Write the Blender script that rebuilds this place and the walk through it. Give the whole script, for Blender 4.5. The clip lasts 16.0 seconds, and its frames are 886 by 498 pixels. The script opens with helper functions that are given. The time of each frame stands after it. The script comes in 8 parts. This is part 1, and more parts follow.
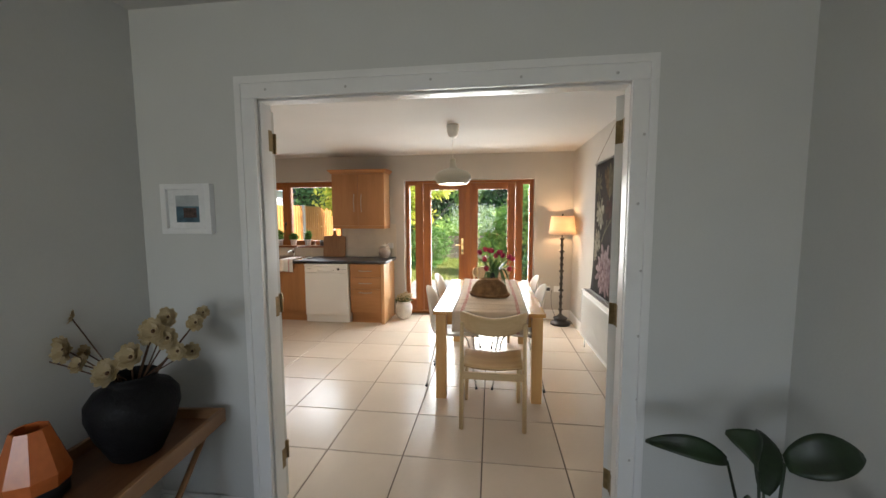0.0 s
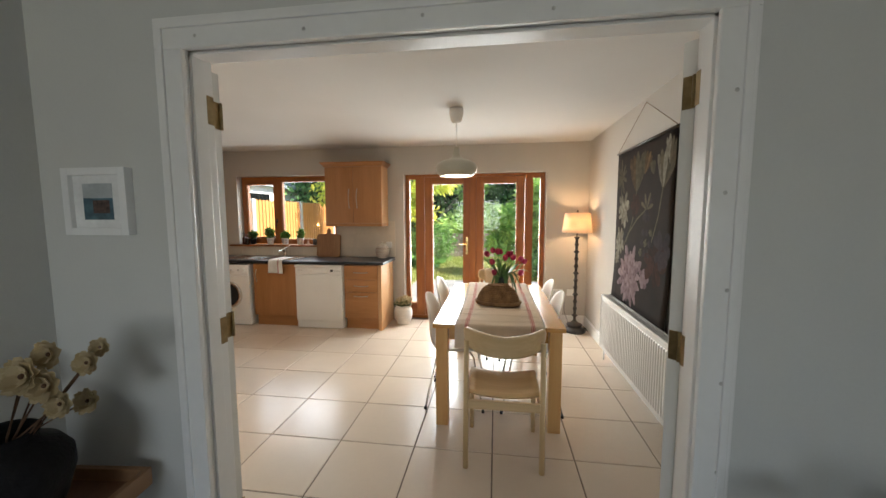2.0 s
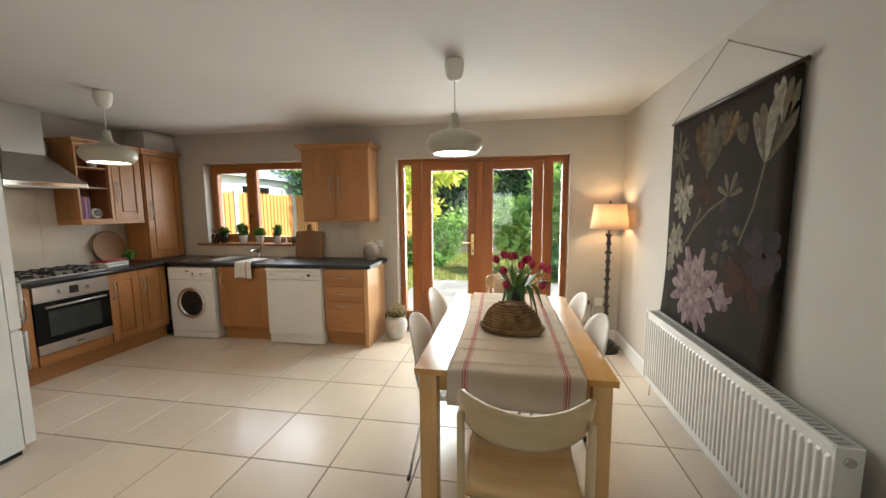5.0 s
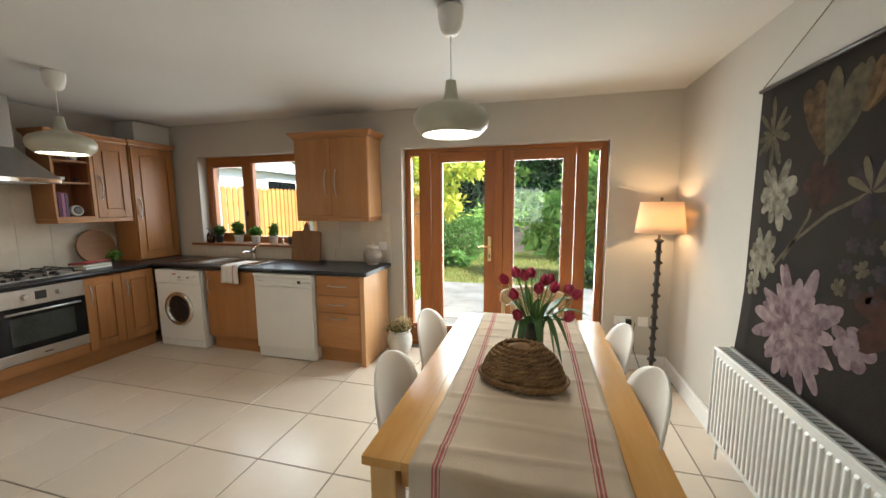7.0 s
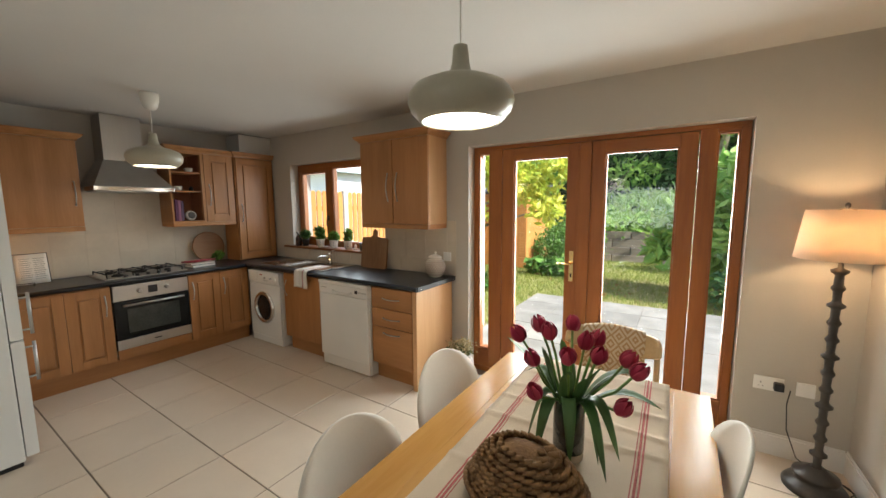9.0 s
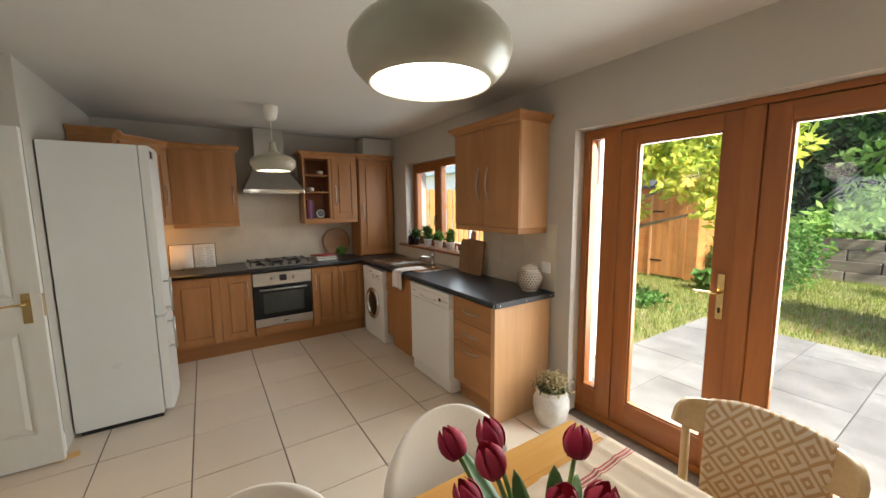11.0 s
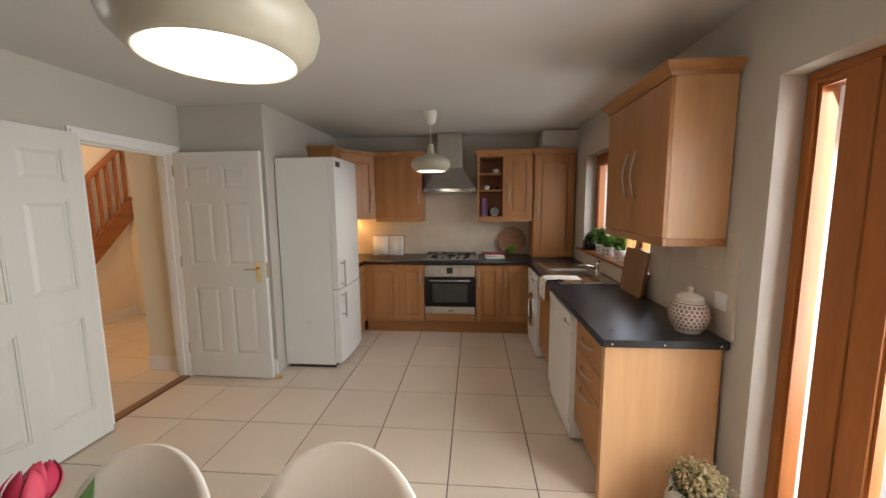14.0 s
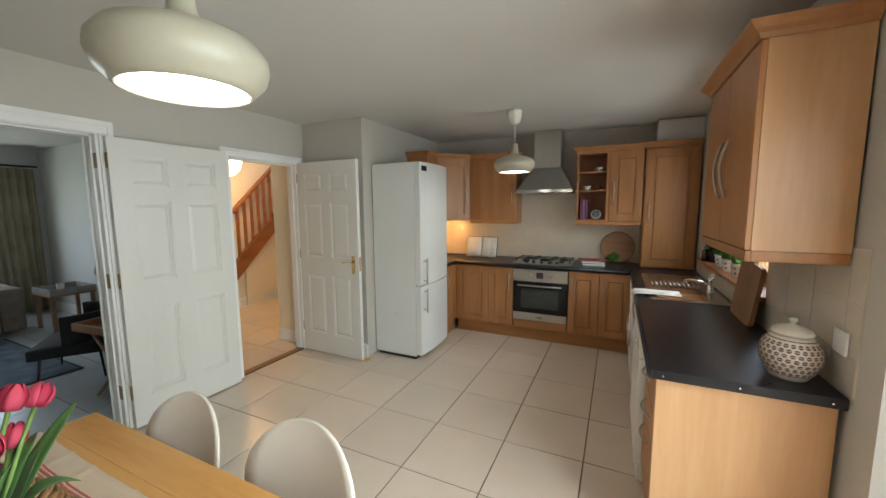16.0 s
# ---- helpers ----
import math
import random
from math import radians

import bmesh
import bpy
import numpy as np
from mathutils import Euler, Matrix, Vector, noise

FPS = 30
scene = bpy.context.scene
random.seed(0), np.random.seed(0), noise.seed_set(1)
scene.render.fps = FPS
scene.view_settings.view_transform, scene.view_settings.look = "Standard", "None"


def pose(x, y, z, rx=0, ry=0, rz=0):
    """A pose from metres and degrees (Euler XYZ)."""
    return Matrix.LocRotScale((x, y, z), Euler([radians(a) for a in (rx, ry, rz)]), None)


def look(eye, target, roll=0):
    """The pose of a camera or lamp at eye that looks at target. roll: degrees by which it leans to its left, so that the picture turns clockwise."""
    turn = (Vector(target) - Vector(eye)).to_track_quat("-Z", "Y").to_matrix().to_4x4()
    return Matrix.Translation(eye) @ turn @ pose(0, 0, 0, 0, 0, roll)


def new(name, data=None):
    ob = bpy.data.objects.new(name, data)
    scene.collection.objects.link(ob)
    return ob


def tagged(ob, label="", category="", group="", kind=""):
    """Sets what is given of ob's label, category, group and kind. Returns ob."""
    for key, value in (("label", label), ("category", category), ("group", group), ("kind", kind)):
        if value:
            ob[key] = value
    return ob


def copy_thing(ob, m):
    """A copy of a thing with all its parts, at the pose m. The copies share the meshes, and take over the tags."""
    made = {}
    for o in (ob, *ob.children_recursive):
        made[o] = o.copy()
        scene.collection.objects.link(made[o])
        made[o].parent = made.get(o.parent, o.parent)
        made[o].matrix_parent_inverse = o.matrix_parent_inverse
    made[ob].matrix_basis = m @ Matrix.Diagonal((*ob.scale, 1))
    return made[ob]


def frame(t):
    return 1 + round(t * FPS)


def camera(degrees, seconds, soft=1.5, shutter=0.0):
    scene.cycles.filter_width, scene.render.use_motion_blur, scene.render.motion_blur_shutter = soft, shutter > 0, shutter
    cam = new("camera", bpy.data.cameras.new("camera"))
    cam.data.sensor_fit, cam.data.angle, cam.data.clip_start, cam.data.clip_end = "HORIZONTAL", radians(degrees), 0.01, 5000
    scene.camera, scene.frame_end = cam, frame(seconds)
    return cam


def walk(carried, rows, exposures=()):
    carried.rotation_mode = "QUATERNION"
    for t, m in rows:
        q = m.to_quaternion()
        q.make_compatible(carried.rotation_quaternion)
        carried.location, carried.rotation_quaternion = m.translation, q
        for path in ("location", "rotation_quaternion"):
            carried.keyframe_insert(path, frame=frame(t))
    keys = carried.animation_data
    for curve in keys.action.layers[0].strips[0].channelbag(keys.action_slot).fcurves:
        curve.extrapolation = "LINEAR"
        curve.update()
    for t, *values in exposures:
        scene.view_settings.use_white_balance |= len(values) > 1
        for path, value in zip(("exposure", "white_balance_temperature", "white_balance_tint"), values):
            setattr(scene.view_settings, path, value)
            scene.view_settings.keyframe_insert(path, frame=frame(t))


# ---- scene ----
cam = camera(100.6, 16.0)
PATH = [
    (0, (0.394, 0.419, 1.53), (0.136, 2.395, 1.357), -0.2),
    (0.5, (0.379, 0.517, 1.543), (0.118, 2.492, 1.361), -0.3),
    (1, (0.366, 0.634, 1.542), (0.1, 2.608, 1.357), -0.3),
    (1.5, (0.357, 0.767, 1.543), (0.08, 2.739, 1.352), -0.2),
    (2, (0.356, 0.873, 1.524), (0.075, 2.844, 1.336), -0.2),
    (2.5, (0.345, 1.013, 1.523), (0.06, 2.984, 1.332), -0.2),
    (3, (0.338, 1.17, 1.516), (0.048, 3.14, 1.324), -0.3),
    (3.5, (0.326, 1.306, 1.511), (0.031, 3.274, 1.314), -0.2),
    (4, (0.333, 1.432, 1.502), (0.021, 3.397, 1.298), -0.3),
    (6.5, (0.396, 2.264, 1.513), (-0.035, 4.203, 1.274), -0.3),
    (7, (0.439, 2.414, 1.526), (-0.065, 4.334, 1.284), -0.3),
    (7.5, (0.47, 2.599, 1.538), (-0.118, 4.496, 1.301), -0.3),
    (8, (0.531, 2.744, 1.547), (-0.194, 4.594, 1.314), -0.4),
    (8.5, (0.617, 2.928, 1.571), (-0.274, 4.703, 1.334), -0.4),
    (9, (0.692, 3.075, 1.569), (-0.391, 4.74, 1.336), -0.4),
    (11.5, (0.779, 3.957, 1.592), (-0.995, 4.847, 1.342), -0.6),
    (12, (0.765, 4.106, 1.585), (-1.096, 4.794, 1.332), -0.6),
    (12.5, (0.742, 4.283, 1.572), (-1.182, 4.77, 1.324), -0.6),
    (13, (0.729, 4.444, 1.572), (-1.239, 4.698, 1.323), -0.6),
    (13.5, (0.726, 4.626, 1.574), (-1.258, 4.656, 1.329), -0.6),
    (14, (0.735, 4.769, 1.581), (-1.243, 4.603, 1.34), -0.5),
    (14.5, (0.714, 4.9, 1.581), (-1.239, 4.546, 1.341), -0.5),
    (15, (0.645, 5.022, 1.568), (-1.275, 4.515, 1.331), -0.5),
    (15.5, (0.594, 5.14, 1.579), (-1.272, 4.459, 1.347), -0.5),
    (16, (0.597, 5.254, 1.579), (-1.199, 4.404, 1.351), -0.4),
]
walk(cam, [(t, look(eye, target, roll)) for t, eye, target, roll in PATH], [(0.0, 1.95, 6500, 12), (4.0, 1.85, 6450, 8), (7.0, 1.78, 6250, 5), (9.0, 1.55, 6450, 7), (12.5, 1.63, 6550, 13), (13.5, 1.55, 6800, 17), (14.0, 1.55, 6500, 13), (14.5, 1.6, 6250, 9), (16.0, 1.65, 6050, 4)])



# ---- world, sun, light ----
world = bpy.data.worlds.new("world")
scene.world = world
world.use_nodes = True
wn = world.node_tree
sky = wn.nodes.new("ShaderNodeTexSky")
sky.sky_type, sky.sun_disc = "NISHITA", False
sky.sun_elevation, sky.sun_rotation = radians(45), radians(100)
wn.nodes["Background"].inputs[1].default_value = 0.15
wn.links.new(sky.outputs[0], wn.nodes["Background"].inputs[0])
sun_data = bpy.data.lights.new("sun", "SUN")
sun_data.energy, sun_data.angle, sun_data.color = 4.6, radians(3.0), (1.0, 0.94, 0.84)
sun = new("sun", sun_data)
sun.matrix_world = look((36, -6, 36), (0, 0, 0))


def area_lamp(name, at, target, w, h, watts, colour):
    d = bpy.data.lights.new(name, "AREA")
    d.shape, d.size, d.size_y, d.energy, d.color = "RECTANGLE", w, h, watts, colour
    d.spread = radians(165)
    o = new(name, d)
    o.matrix_world = look(at, target)
    return o


def point_lamp(name, at, watts, colour, radius):
    d = bpy.data.lights.new(name, "POINT")
    d.energy, d.color, d.shadow_soft_size = watts, colour, radius
    o = new(name, d)
    o.location = at
    return o


area_lamp("daylight_french_doors", (0.04, 6.56, 1.2), (0.04, 4.56, 0.2), 1.9, 1.8, 50, (0.95, 1.0, 0.97))
area_lamp("daylight_kitchen_window", (-2.74, 6.42, 1.62), (-2.74, 4.42, 0.62), 1.5, 0.95, 9, (0.92, 0.98, 1.0))
area_lamp("daylight_lounge_window", (-0.4, -2.86, 1.45), (-0.4, 1.0, 0.9), 1.9, 1.2, 7.2, (0.93, 0.97, 1.0))
point_lamp("pendant_bulb_dining", (-0.002, 4.266, 1.83), 0.55, (1.0, 0.88, 0.74), 0.09)
point_lamp("pendant_bulb_kitchen", (-2.90, 4.352, 1.86), 0.2, (1.0, 0.88, 0.74), 0.09)
point_lamp("floor_lamp_bulb", (1.385, 5.74, 1.42), 2.5, (1.0, 0.66, 0.36), 0.035)
point_lamp("cabinet_light_bulb", (-3.85, 3.12, 1.28), 1.9, (1.0, 0.5, 0.13), 0.03)
point_lamp("hall_lamp_bulb", (-2.75, 0.45, 2.0), 9, (1.0, 0.47, 0.12), 0.12)


# ---- materials ----
def nodes_of(name):
    m = bpy.data.materials.new(name)
    m.use_nodes = True
    return m, m.node_tree, m.node_tree.nodes["Principled BSDF"]


def mat(name, colour, rough=0.5, metal=0.0, vary=0.08, scale=6.0, bump=0.05, fine=60.0, stretch=(1, 1, 1), spread=0.0, second=None, coat=0.0, placed=False):
    """A painted, stone, cloth or metal surface: tone varies at two scales, with fine relief; spread varies it from piece to piece."""
    m, t, b = nodes_of(name)
    co = t.nodes.new("ShaderNodeTexCoord")
    mp = t.nodes.new("ShaderNodeMapping")
    mp.inputs["Scale"].default_value = stretch
    geo = t.nodes.new("ShaderNodeNewGeometry")
    t.links.new(geo.outputs["Position"] if placed else co.outputs["Object"], mp.inputs[0])
    n1, n2 = t.nodes.new("ShaderNodeTexNoise"), t.nodes.new("ShaderNodeTexNoise")
    n1.inputs["Scale"].default_value, n1.inputs["Detail"].default_value = scale, 5
    n2.inputs["Scale"].default_value, n2.inputs["Detail"].default_value = fine, 4
    t.links.new(mp.outputs[0], n1.inputs[0])
    t.links.new(mp.outputs[0], n2.inputs[0])
    mixf = t.nodes.new("ShaderNodeMath")
    mixf.operation = "MULTIPLY_ADD"
    mixf.inputs[1].default_value = 0.35
    t.links.new(n2.outputs[0], mixf.inputs[0])
    t.links.new(n1.outputs[0], mixf.inputs[2])
    ramp = t.nodes.new("ShaderNodeValToRGB")
    lo = second if second else tuple(c * (1 - 2.2 * vary) for c in colour)
    hi = colour if second else tuple(min(1, c * (1 + 1.4 * vary)) for c in colour)
    ramp.color_ramp.elements[0].position, ramp.color_ramp.elements[1].position = 0.45, 0.9
    ramp.color_ramp.elements[0].color, ramp.color_ramp.elements[1].color = (*lo, 1), (*hi, 1)
    t.links.new(mixf.outputs[0], ramp.inputs[0])
    out = ramp.outputs[0]
    if spread:
        info = t.nodes.new("ShaderNodeObjectInfo")
        rng = t.nodes.new("ShaderNodeMapRange")
        rng.inputs["To Min"].default_value, rng.inputs["To Max"].default_value = 1 - spread, 1 + spread
        t.links.new(info.outputs["Random"], rng.inputs[0])
        hsv = t.nodes.new("ShaderNodeHueSaturation")
        t.links.new(rng.outputs[0], hsv.inputs["Value"])
        t.links.new(out, hsv.inputs["Color"])
        out = hsv.outputs[0]
    t.links.new(out, b.inputs["Base Color"])
    rr = t.nodes.new("ShaderNodeMapRange")
    rr.inputs["To Min"].default_value, rr.inputs["To Max"].default_value = max(0.02, rough - (0.015 if placed else 0.06)), min(1, rough + (0.015 if placed else 0.06))
    t.links.new(n1.outputs[0], rr.inputs[0])
    t.links.new(rr.outputs[0], b.inputs["Roughness"])
    b.inputs["Metallic"].default_value = metal
    b.inputs["Coat Weight"].default_value = coat
    if bump:
        bp = t.nodes.new("ShaderNodeBump")
        bp.inputs["Strength"].default_value, bp.inputs["Distance"].default_value = bump, 0.01
        t.links.new(n2.outputs[0], bp.inputs["Height"])
        t.links.new(bp.outputs[0], b.inputs["Normal"])
    return m


def wood(name, light, dark, axis="Z", rough=0.38, grain=9.0, bump=0.06, spread=0.0):
    """Wood with its grain along an axis."""
    s = {"X": (0.09, 1, 1), "Y": (1, 0.09, 1), "Z": (1, 1, 0.09)}[axis]
    return mat(name, light, rough, 0, 0, grain, bump, 70, s, spread, dark)


def plain(name, colour, rough=0.5, metal=0.0):
    return mat(name, colour, rough, metal, 0.03, 8, 0.0)


def glow(name, colour, strength):
    m, t, b = nodes_of(name)
    b.inputs["Base Color"].default_value = (*colour, 1)
    b.inputs["Emission Color"].default_value = (*colour, 1)
    b.inputs["Emission Strength"].default_value = strength
    return m


def leaf_mat(name, colour, dark, through_it=0.35, rough=0.5):
    m, t, b = nodes_of(name)
    g = t.nodes.new("ShaderNodeNewGeometry")
    r = t.nodes.new("ShaderNodeValToRGB")
    r.color_ramp.elements[0].color, r.color_ramp.elements[1].color = (*dark, 1), (*colour, 1)
    t.links.new(g.outputs["Random Per Island"], r.inputs[0])
    t.links.new(r.outputs[0], b.inputs["Base Color"])
    b.inputs["Roughness"].default_value = rough
    b.inputs["Specular IOR Level"].default_value = 0.2
    tr = t.nodes.new("ShaderNodeBsdfTranslucent")
    t.links.new(r.outputs[0], tr.inputs[0])
    mx = t.nodes.new("ShaderNodeMixShader")
    mx.inputs[0].default_value = through_it
    t.links.new(b.outputs[0], mx.inputs[1])
    t.links.new(tr.outputs[0], mx.inputs[2])
    t.links.new(mx.outputs[0], t.nodes["Material Output"].inputs[0])
    return m


def glass_mat(name):
    m, t, b = nodes_of(name)
    tr, gl = t.nodes.new("ShaderNodeBsdfTransparent"), t.nodes.new("ShaderNodeBsdfGlossy")
    gl.inputs["Roughness"].default_value = 0.01
    lw = t.nodes.new("ShaderNodeLayerWeight")
    pw = t.nodes.new("ShaderNodeMath")
    pw.operation, pw.inputs[1].default_value = "POWER", 5.0
    sc_ = t.nodes.new("ShaderNodeMath")
    sc_.operation, sc_.inputs[1].default_value, sc_.inputs[2].default_value = "MULTIPLY_ADD", 0.6, 0.025
    mx = t.nodes.new("ShaderNodeMixShader")
    t.links.new(lw.outputs["Facing"], pw.inputs[0])
    t.links.new(pw.outputs[0], sc_.inputs[0])
    t.links.new(sc_.outputs[0], mx.inputs[0])
    t.links.new(tr.outputs[0], mx.inputs[1])
    t.links.new(gl.outputs[0], mx.inputs[2])
    t.links.new(mx.outputs[0], t.nodes["Material Output"].inputs[0])
    return m


M_WALL = mat("wall_paint", (0.51, 0.475, 0.425), 0.85, 0, 0.02, 2.0, 0.06, 90)
M_LOUNGE = mat("lounge_wall_paint", (0.60, 0.60, 0.575), 0.85, 0, 0.02, 2.0, 0.06, 90)
M_HALL = mat("hall_wall_paint", (0.78, 0.70, 0.55), 0.85, 0, 0.02, 2.0, 0.05, 90)
M_CEIL = mat("ceiling_paint", (0.62, 0.60, 0.57), 0.9, 0, 0.015, 1.5, 0.05, 80)
M_WHITE = mat("white_gloss_paint", (0.80, 0.79, 0.77), 0.32, 0, 0.02, 4, 0.04, 40)
M_DOORW = mat("white_door_paint", (0.68, 0.665, 0.625), 0.38, 0, 0.02, 3, 0.08, 60, (1, 1, 0.12))
M_TILE = mat("floor_tile", (0.65, 0.545, 0.44), 0.24, 0, 0.015, 3.5, 0.03, 35, spread=0.045, placed=True)
M_TILEG = mat("lounge_floor_tile", (0.50, 0.53, 0.55), 0.25, 0, 0.015, 3.5, 0.03, 35, spread=0.03, placed=True)
M_GROUT = mat("grout", (0.15, 0.115, 0.09), 0.9, 0, 0.1, 20, 0.2, 200)
M_SPLASH = mat("wall_tile", (0.62, 0.55, 0.455), 0.22, 0, 0.03, 5, 0.03, 30, spread=0.03)
M_SPGROUT = mat("wall_tile_grout", (0.60, 0.53, 0.44), 0.8, 0, 0.05, 20, 0.1, 90)
M_BEECH = wood("beech_door", (0.44, 0.205, 0.077), (0.32, 0.138, 0.046))
M_BEECHX = wood("beech_drawer", (0.45, 0.215, 0.082), (0.33, 0.148, 0.05), "X")
M_BEECHY = wood("beech_trim", (0.43, 0.20, 0.073), (0.32, 0.136, 0.045), "Y")
M_PANEL = wood("beech_end_panel", (0.60, 0.355, 0.18), (0.51, 0.28, 0.125))
M_INSIDE = wood("cabinet_inside", (0.33, 0.13, 0.06), (0.24, 0.085, 0.035))
M_OAK = wood("oak_frame", (0.36, 0.122, 0.024), (0.24, 0.068, 0.011), "Z", 0.48)
M_OAKX = wood("oak_frame_rail", (0.36, 0.122, 0.024), (0.24, 0.068, 0.011), "X", 0.48)
M_SILL = wood("oak_sill", (0.30, 0.115, 0.04), (0.20, 0.07, 0.022), "X", 0.3)
M_TABLE = wood("table_top_pine", (0.66, 0.36, 0.115), (0.52, 0.25, 0.065), "Y", 0.2, 7)
M_TABLEL = wood("table_leg_pine", (0.68, 0.42, 0.175), (0.57, 0.31, 0.105), "Z", 0.35)
M_ASHX = wood("pale_ash", (0.64, 0.47, 0.265), (0.50, 0.34, 0.17), "X", 0.42)
M_ASH = wood("pale_ash_upright", (0.64, 0.47, 0.265), (0.52, 0.36, 0.18), "Z", 0.42)
M_WORKTOP = mat("black_laminate", (0.013, 0.014, 0.018), 0.30, 0, 0.2, 30, 0.06, 180)
M_STEEL = mat("brushed_steel", (0.52, 0.51, 0.49), 0.33, 1, 0.05, 5, 0.03, 120, (1, 1, 0.05))
M_SINK = mat("sink_steel", (0.55, 0.54, 0.52), 0.24, 1, 0.05, 9, 0.04, 120)
M_CHROME = mat("chrome", (0.72, 0.71, 0.69), 0.12, 1, 0.03, 10, 0)
M_BRASS = mat("aged_brass", (0.30, 0.22, 0.11), 0.33, 1, 0.15, 18, 0.05)
M_GOLD = mat("polished_brass", (0.78, 0.56, 0.25), 0.2, 1, 0.05, 18, 0)
M_APPL = mat("appliance_white", (0.80, 0.785, 0.755), 0.34, 0, 0.015, 3, 0.03, 150)
M_FRIDGE = mat("fridge_white", (0.74, 0.74, 0.72), 0.3, 0, 0.012, 2, 0.02, 140)
M_BLACK = mat("black_plastic", (0.012, 0.012, 0.014), 0.35, 0, 0.2, 20, 0.03)
M_OVENGL = mat("oven_glass", (0.008, 0.009, 0.010), 0.06, 0, 0.1, 5, 0)
M_OVENGL.node_tree.nodes["Principled BSDF"].inputs["Specular IOR Level"].default_value = 0.25
M_IRON = mat("cast_iron", (0.02, 0.02, 0.021), 0.6, 0.2, 0.3, 25, 0.3, 120)
M_GLASS = glass_mat("window_glass")
M_SHADE = mat("pendant_enamel", (0.43, 0.40, 0.31), 0.33, 0, 0.03, 4, 0.02)
M_DISC = glow("pendant_diffuser", (1.0, 0.93, 0.80), 3.2)
M_CAP = mat("ceiling_rose_plastic", (0.78, 0.74, 0.68), 0.4, 0, 0.02, 6, 0)


# ---- mesh helpers ----
def box(bm, x0, y0, z0, x1, y1, z1, bevel=0.0):
    """A box between two corners, with eased edges where asked."""
    v = [bm.verts.new((x, y, z)) for z in (z0, z1) for y in (y0, y1) for x in (x0, x1)]
    fs = [bm.faces.new([v[i] for i in q]) for q in ((0, 2, 3, 1), (4, 5, 7, 6), (0, 1, 5, 4), (2, 6, 7, 3), (0, 4, 6, 2), (1, 3, 7, 5))]
    if bevel:
        es = list({e for f in fs for e in f.edges})
        bmesh.ops.bevel(bm, geom=es, offset=bevel, segments=2, affect="EDGES", profile=0.6)
    return v


def lathe(bm, profile, at=(0, 0, 0), steps=32, squash=(1, 1), caps=True):
    """A turned shape from (radius, height) pairs."""
    rings = []
    for r, z in profile:
        rings.append([bm.verts.new((at[0] + r * squash[0] * math.cos(2 * math.pi * i / steps), at[1] + r * squash[1] * math.sin(2 * math.pi * i / steps), at[2] + z)) for i in range(steps)])
    for a, b in zip(rings, rings[1:]):
        for i in range(steps):
            j = (i + 1) % steps
            f = bm.faces.new((a[i], a[j], b[j], b[i]))
            f.smooth = True
    if caps and profile[0][0] > 1e-5:
        bm.faces.new(list(reversed(rings[0])))
    if caps and profile[-1][0] > 1e-5:
        bm.faces.new(rings[-1])


def tube(bm, path, r, steps=8, end=None):
    """A round bar along points, tapering to radius end."""
    pts = [Vector(p) for p in path]
    rings = []
    ref = Vector((0, 0, 1))
    for i, p in enumerate(pts):
        d = (pts[min(i + 1, len(pts) - 1)] - pts[max(i - 1, 0)]).normalized()
        if abs(d.dot(ref)) > 0.95:
            ref = Vector((1, 0, 0)) if abs(d.x) < 0.9 else Vector((0, 1, 0))
        u = d.cross(ref).normalized()
        w = d.cross(u)
        k = i / max(1, len(pts) - 1)
        rad = r if end is None else r + (end - r) * k
        rings.append([bm.verts.new(p + rad * (u * math.cos(2 * math.pi * j / steps) + w * math.sin(2 * math.pi * j / steps))) for j in range(steps)])
    for a, b in zip(rings, rings[1:]):
        for i in range(steps):
            j = (i + 1) % steps
            bm.faces.new((a[i], a[j], b[j], b[i])).smooth = True
    bm.faces.new(rings[0])
    bm.faces.new(list(reversed(rings[-1])))


def sheet(bm, grid, thick=0.0):
    """A surface through a grid of points, thickened along its normals."""
    vs = [[bm.verts.new(p) for p in row] for row in grid]
    fs = []
    for a, b in zip(vs, vs[1:]):
        for i in range(len(a) - 1):
            f = bm.faces.new((a[i], a[i + 1], b[i + 1], b[i]))
            f.smooth = True
            fs.append(f)
    if thick:
        bm.normal_update()
        bmesh.ops.solidify(bm, geom=fs, thickness=thick)


def arc(c, r, a0, a1, n, plane="xz"):
    out = []
    for i in range(n + 1):
        a = radians(a0 + (a1 - a0) * i / n)
        u, v = r * math.cos(a), r * math.sin(a)
        out.append({"xz": (c[0] + u, c[1], c[2] + v), "yz": (c[0], c[1] + u, c[2] + v), "xy": (c[0] + u, c[1] + v, c[2])}[plane])
    return out


def mesh_of(name, bm, material):
    bmesh.ops.recalc_face_normals(bm, faces=bm.faces[:])
    me = bpy.data.meshes.new(name)
    bm.to_mesh(me)
    bm.free()
    me.materials.append(material)
    return me


def part(name, bm, material, parent=None, label=""):
    """Links a bmesh as one mesh object under a thing or a part."""
    o = new(name, mesh_of(name, bm, material))
    if parent:
        o.parent = parent
    if label:
        tagged(o, label)
    return o


def boxes(*bs, bevel=0.0):
    bm = bmesh.new()
    for b in bs:
        box(bm, *b, bevel=bevel)
    return bm


def thing(name, at, label, category, rz=0.0, group="", kind=""):
    o = new(name)
    o.empty_display_size = 0.1
    o.location, o.rotation_euler = at, (0, 0, radians(rz))
    return tagged(o, label, category, group, kind)


def structure(name, bm, material, label, category):
    return tagged(part(name, bm, material), label, category, "", "structure")


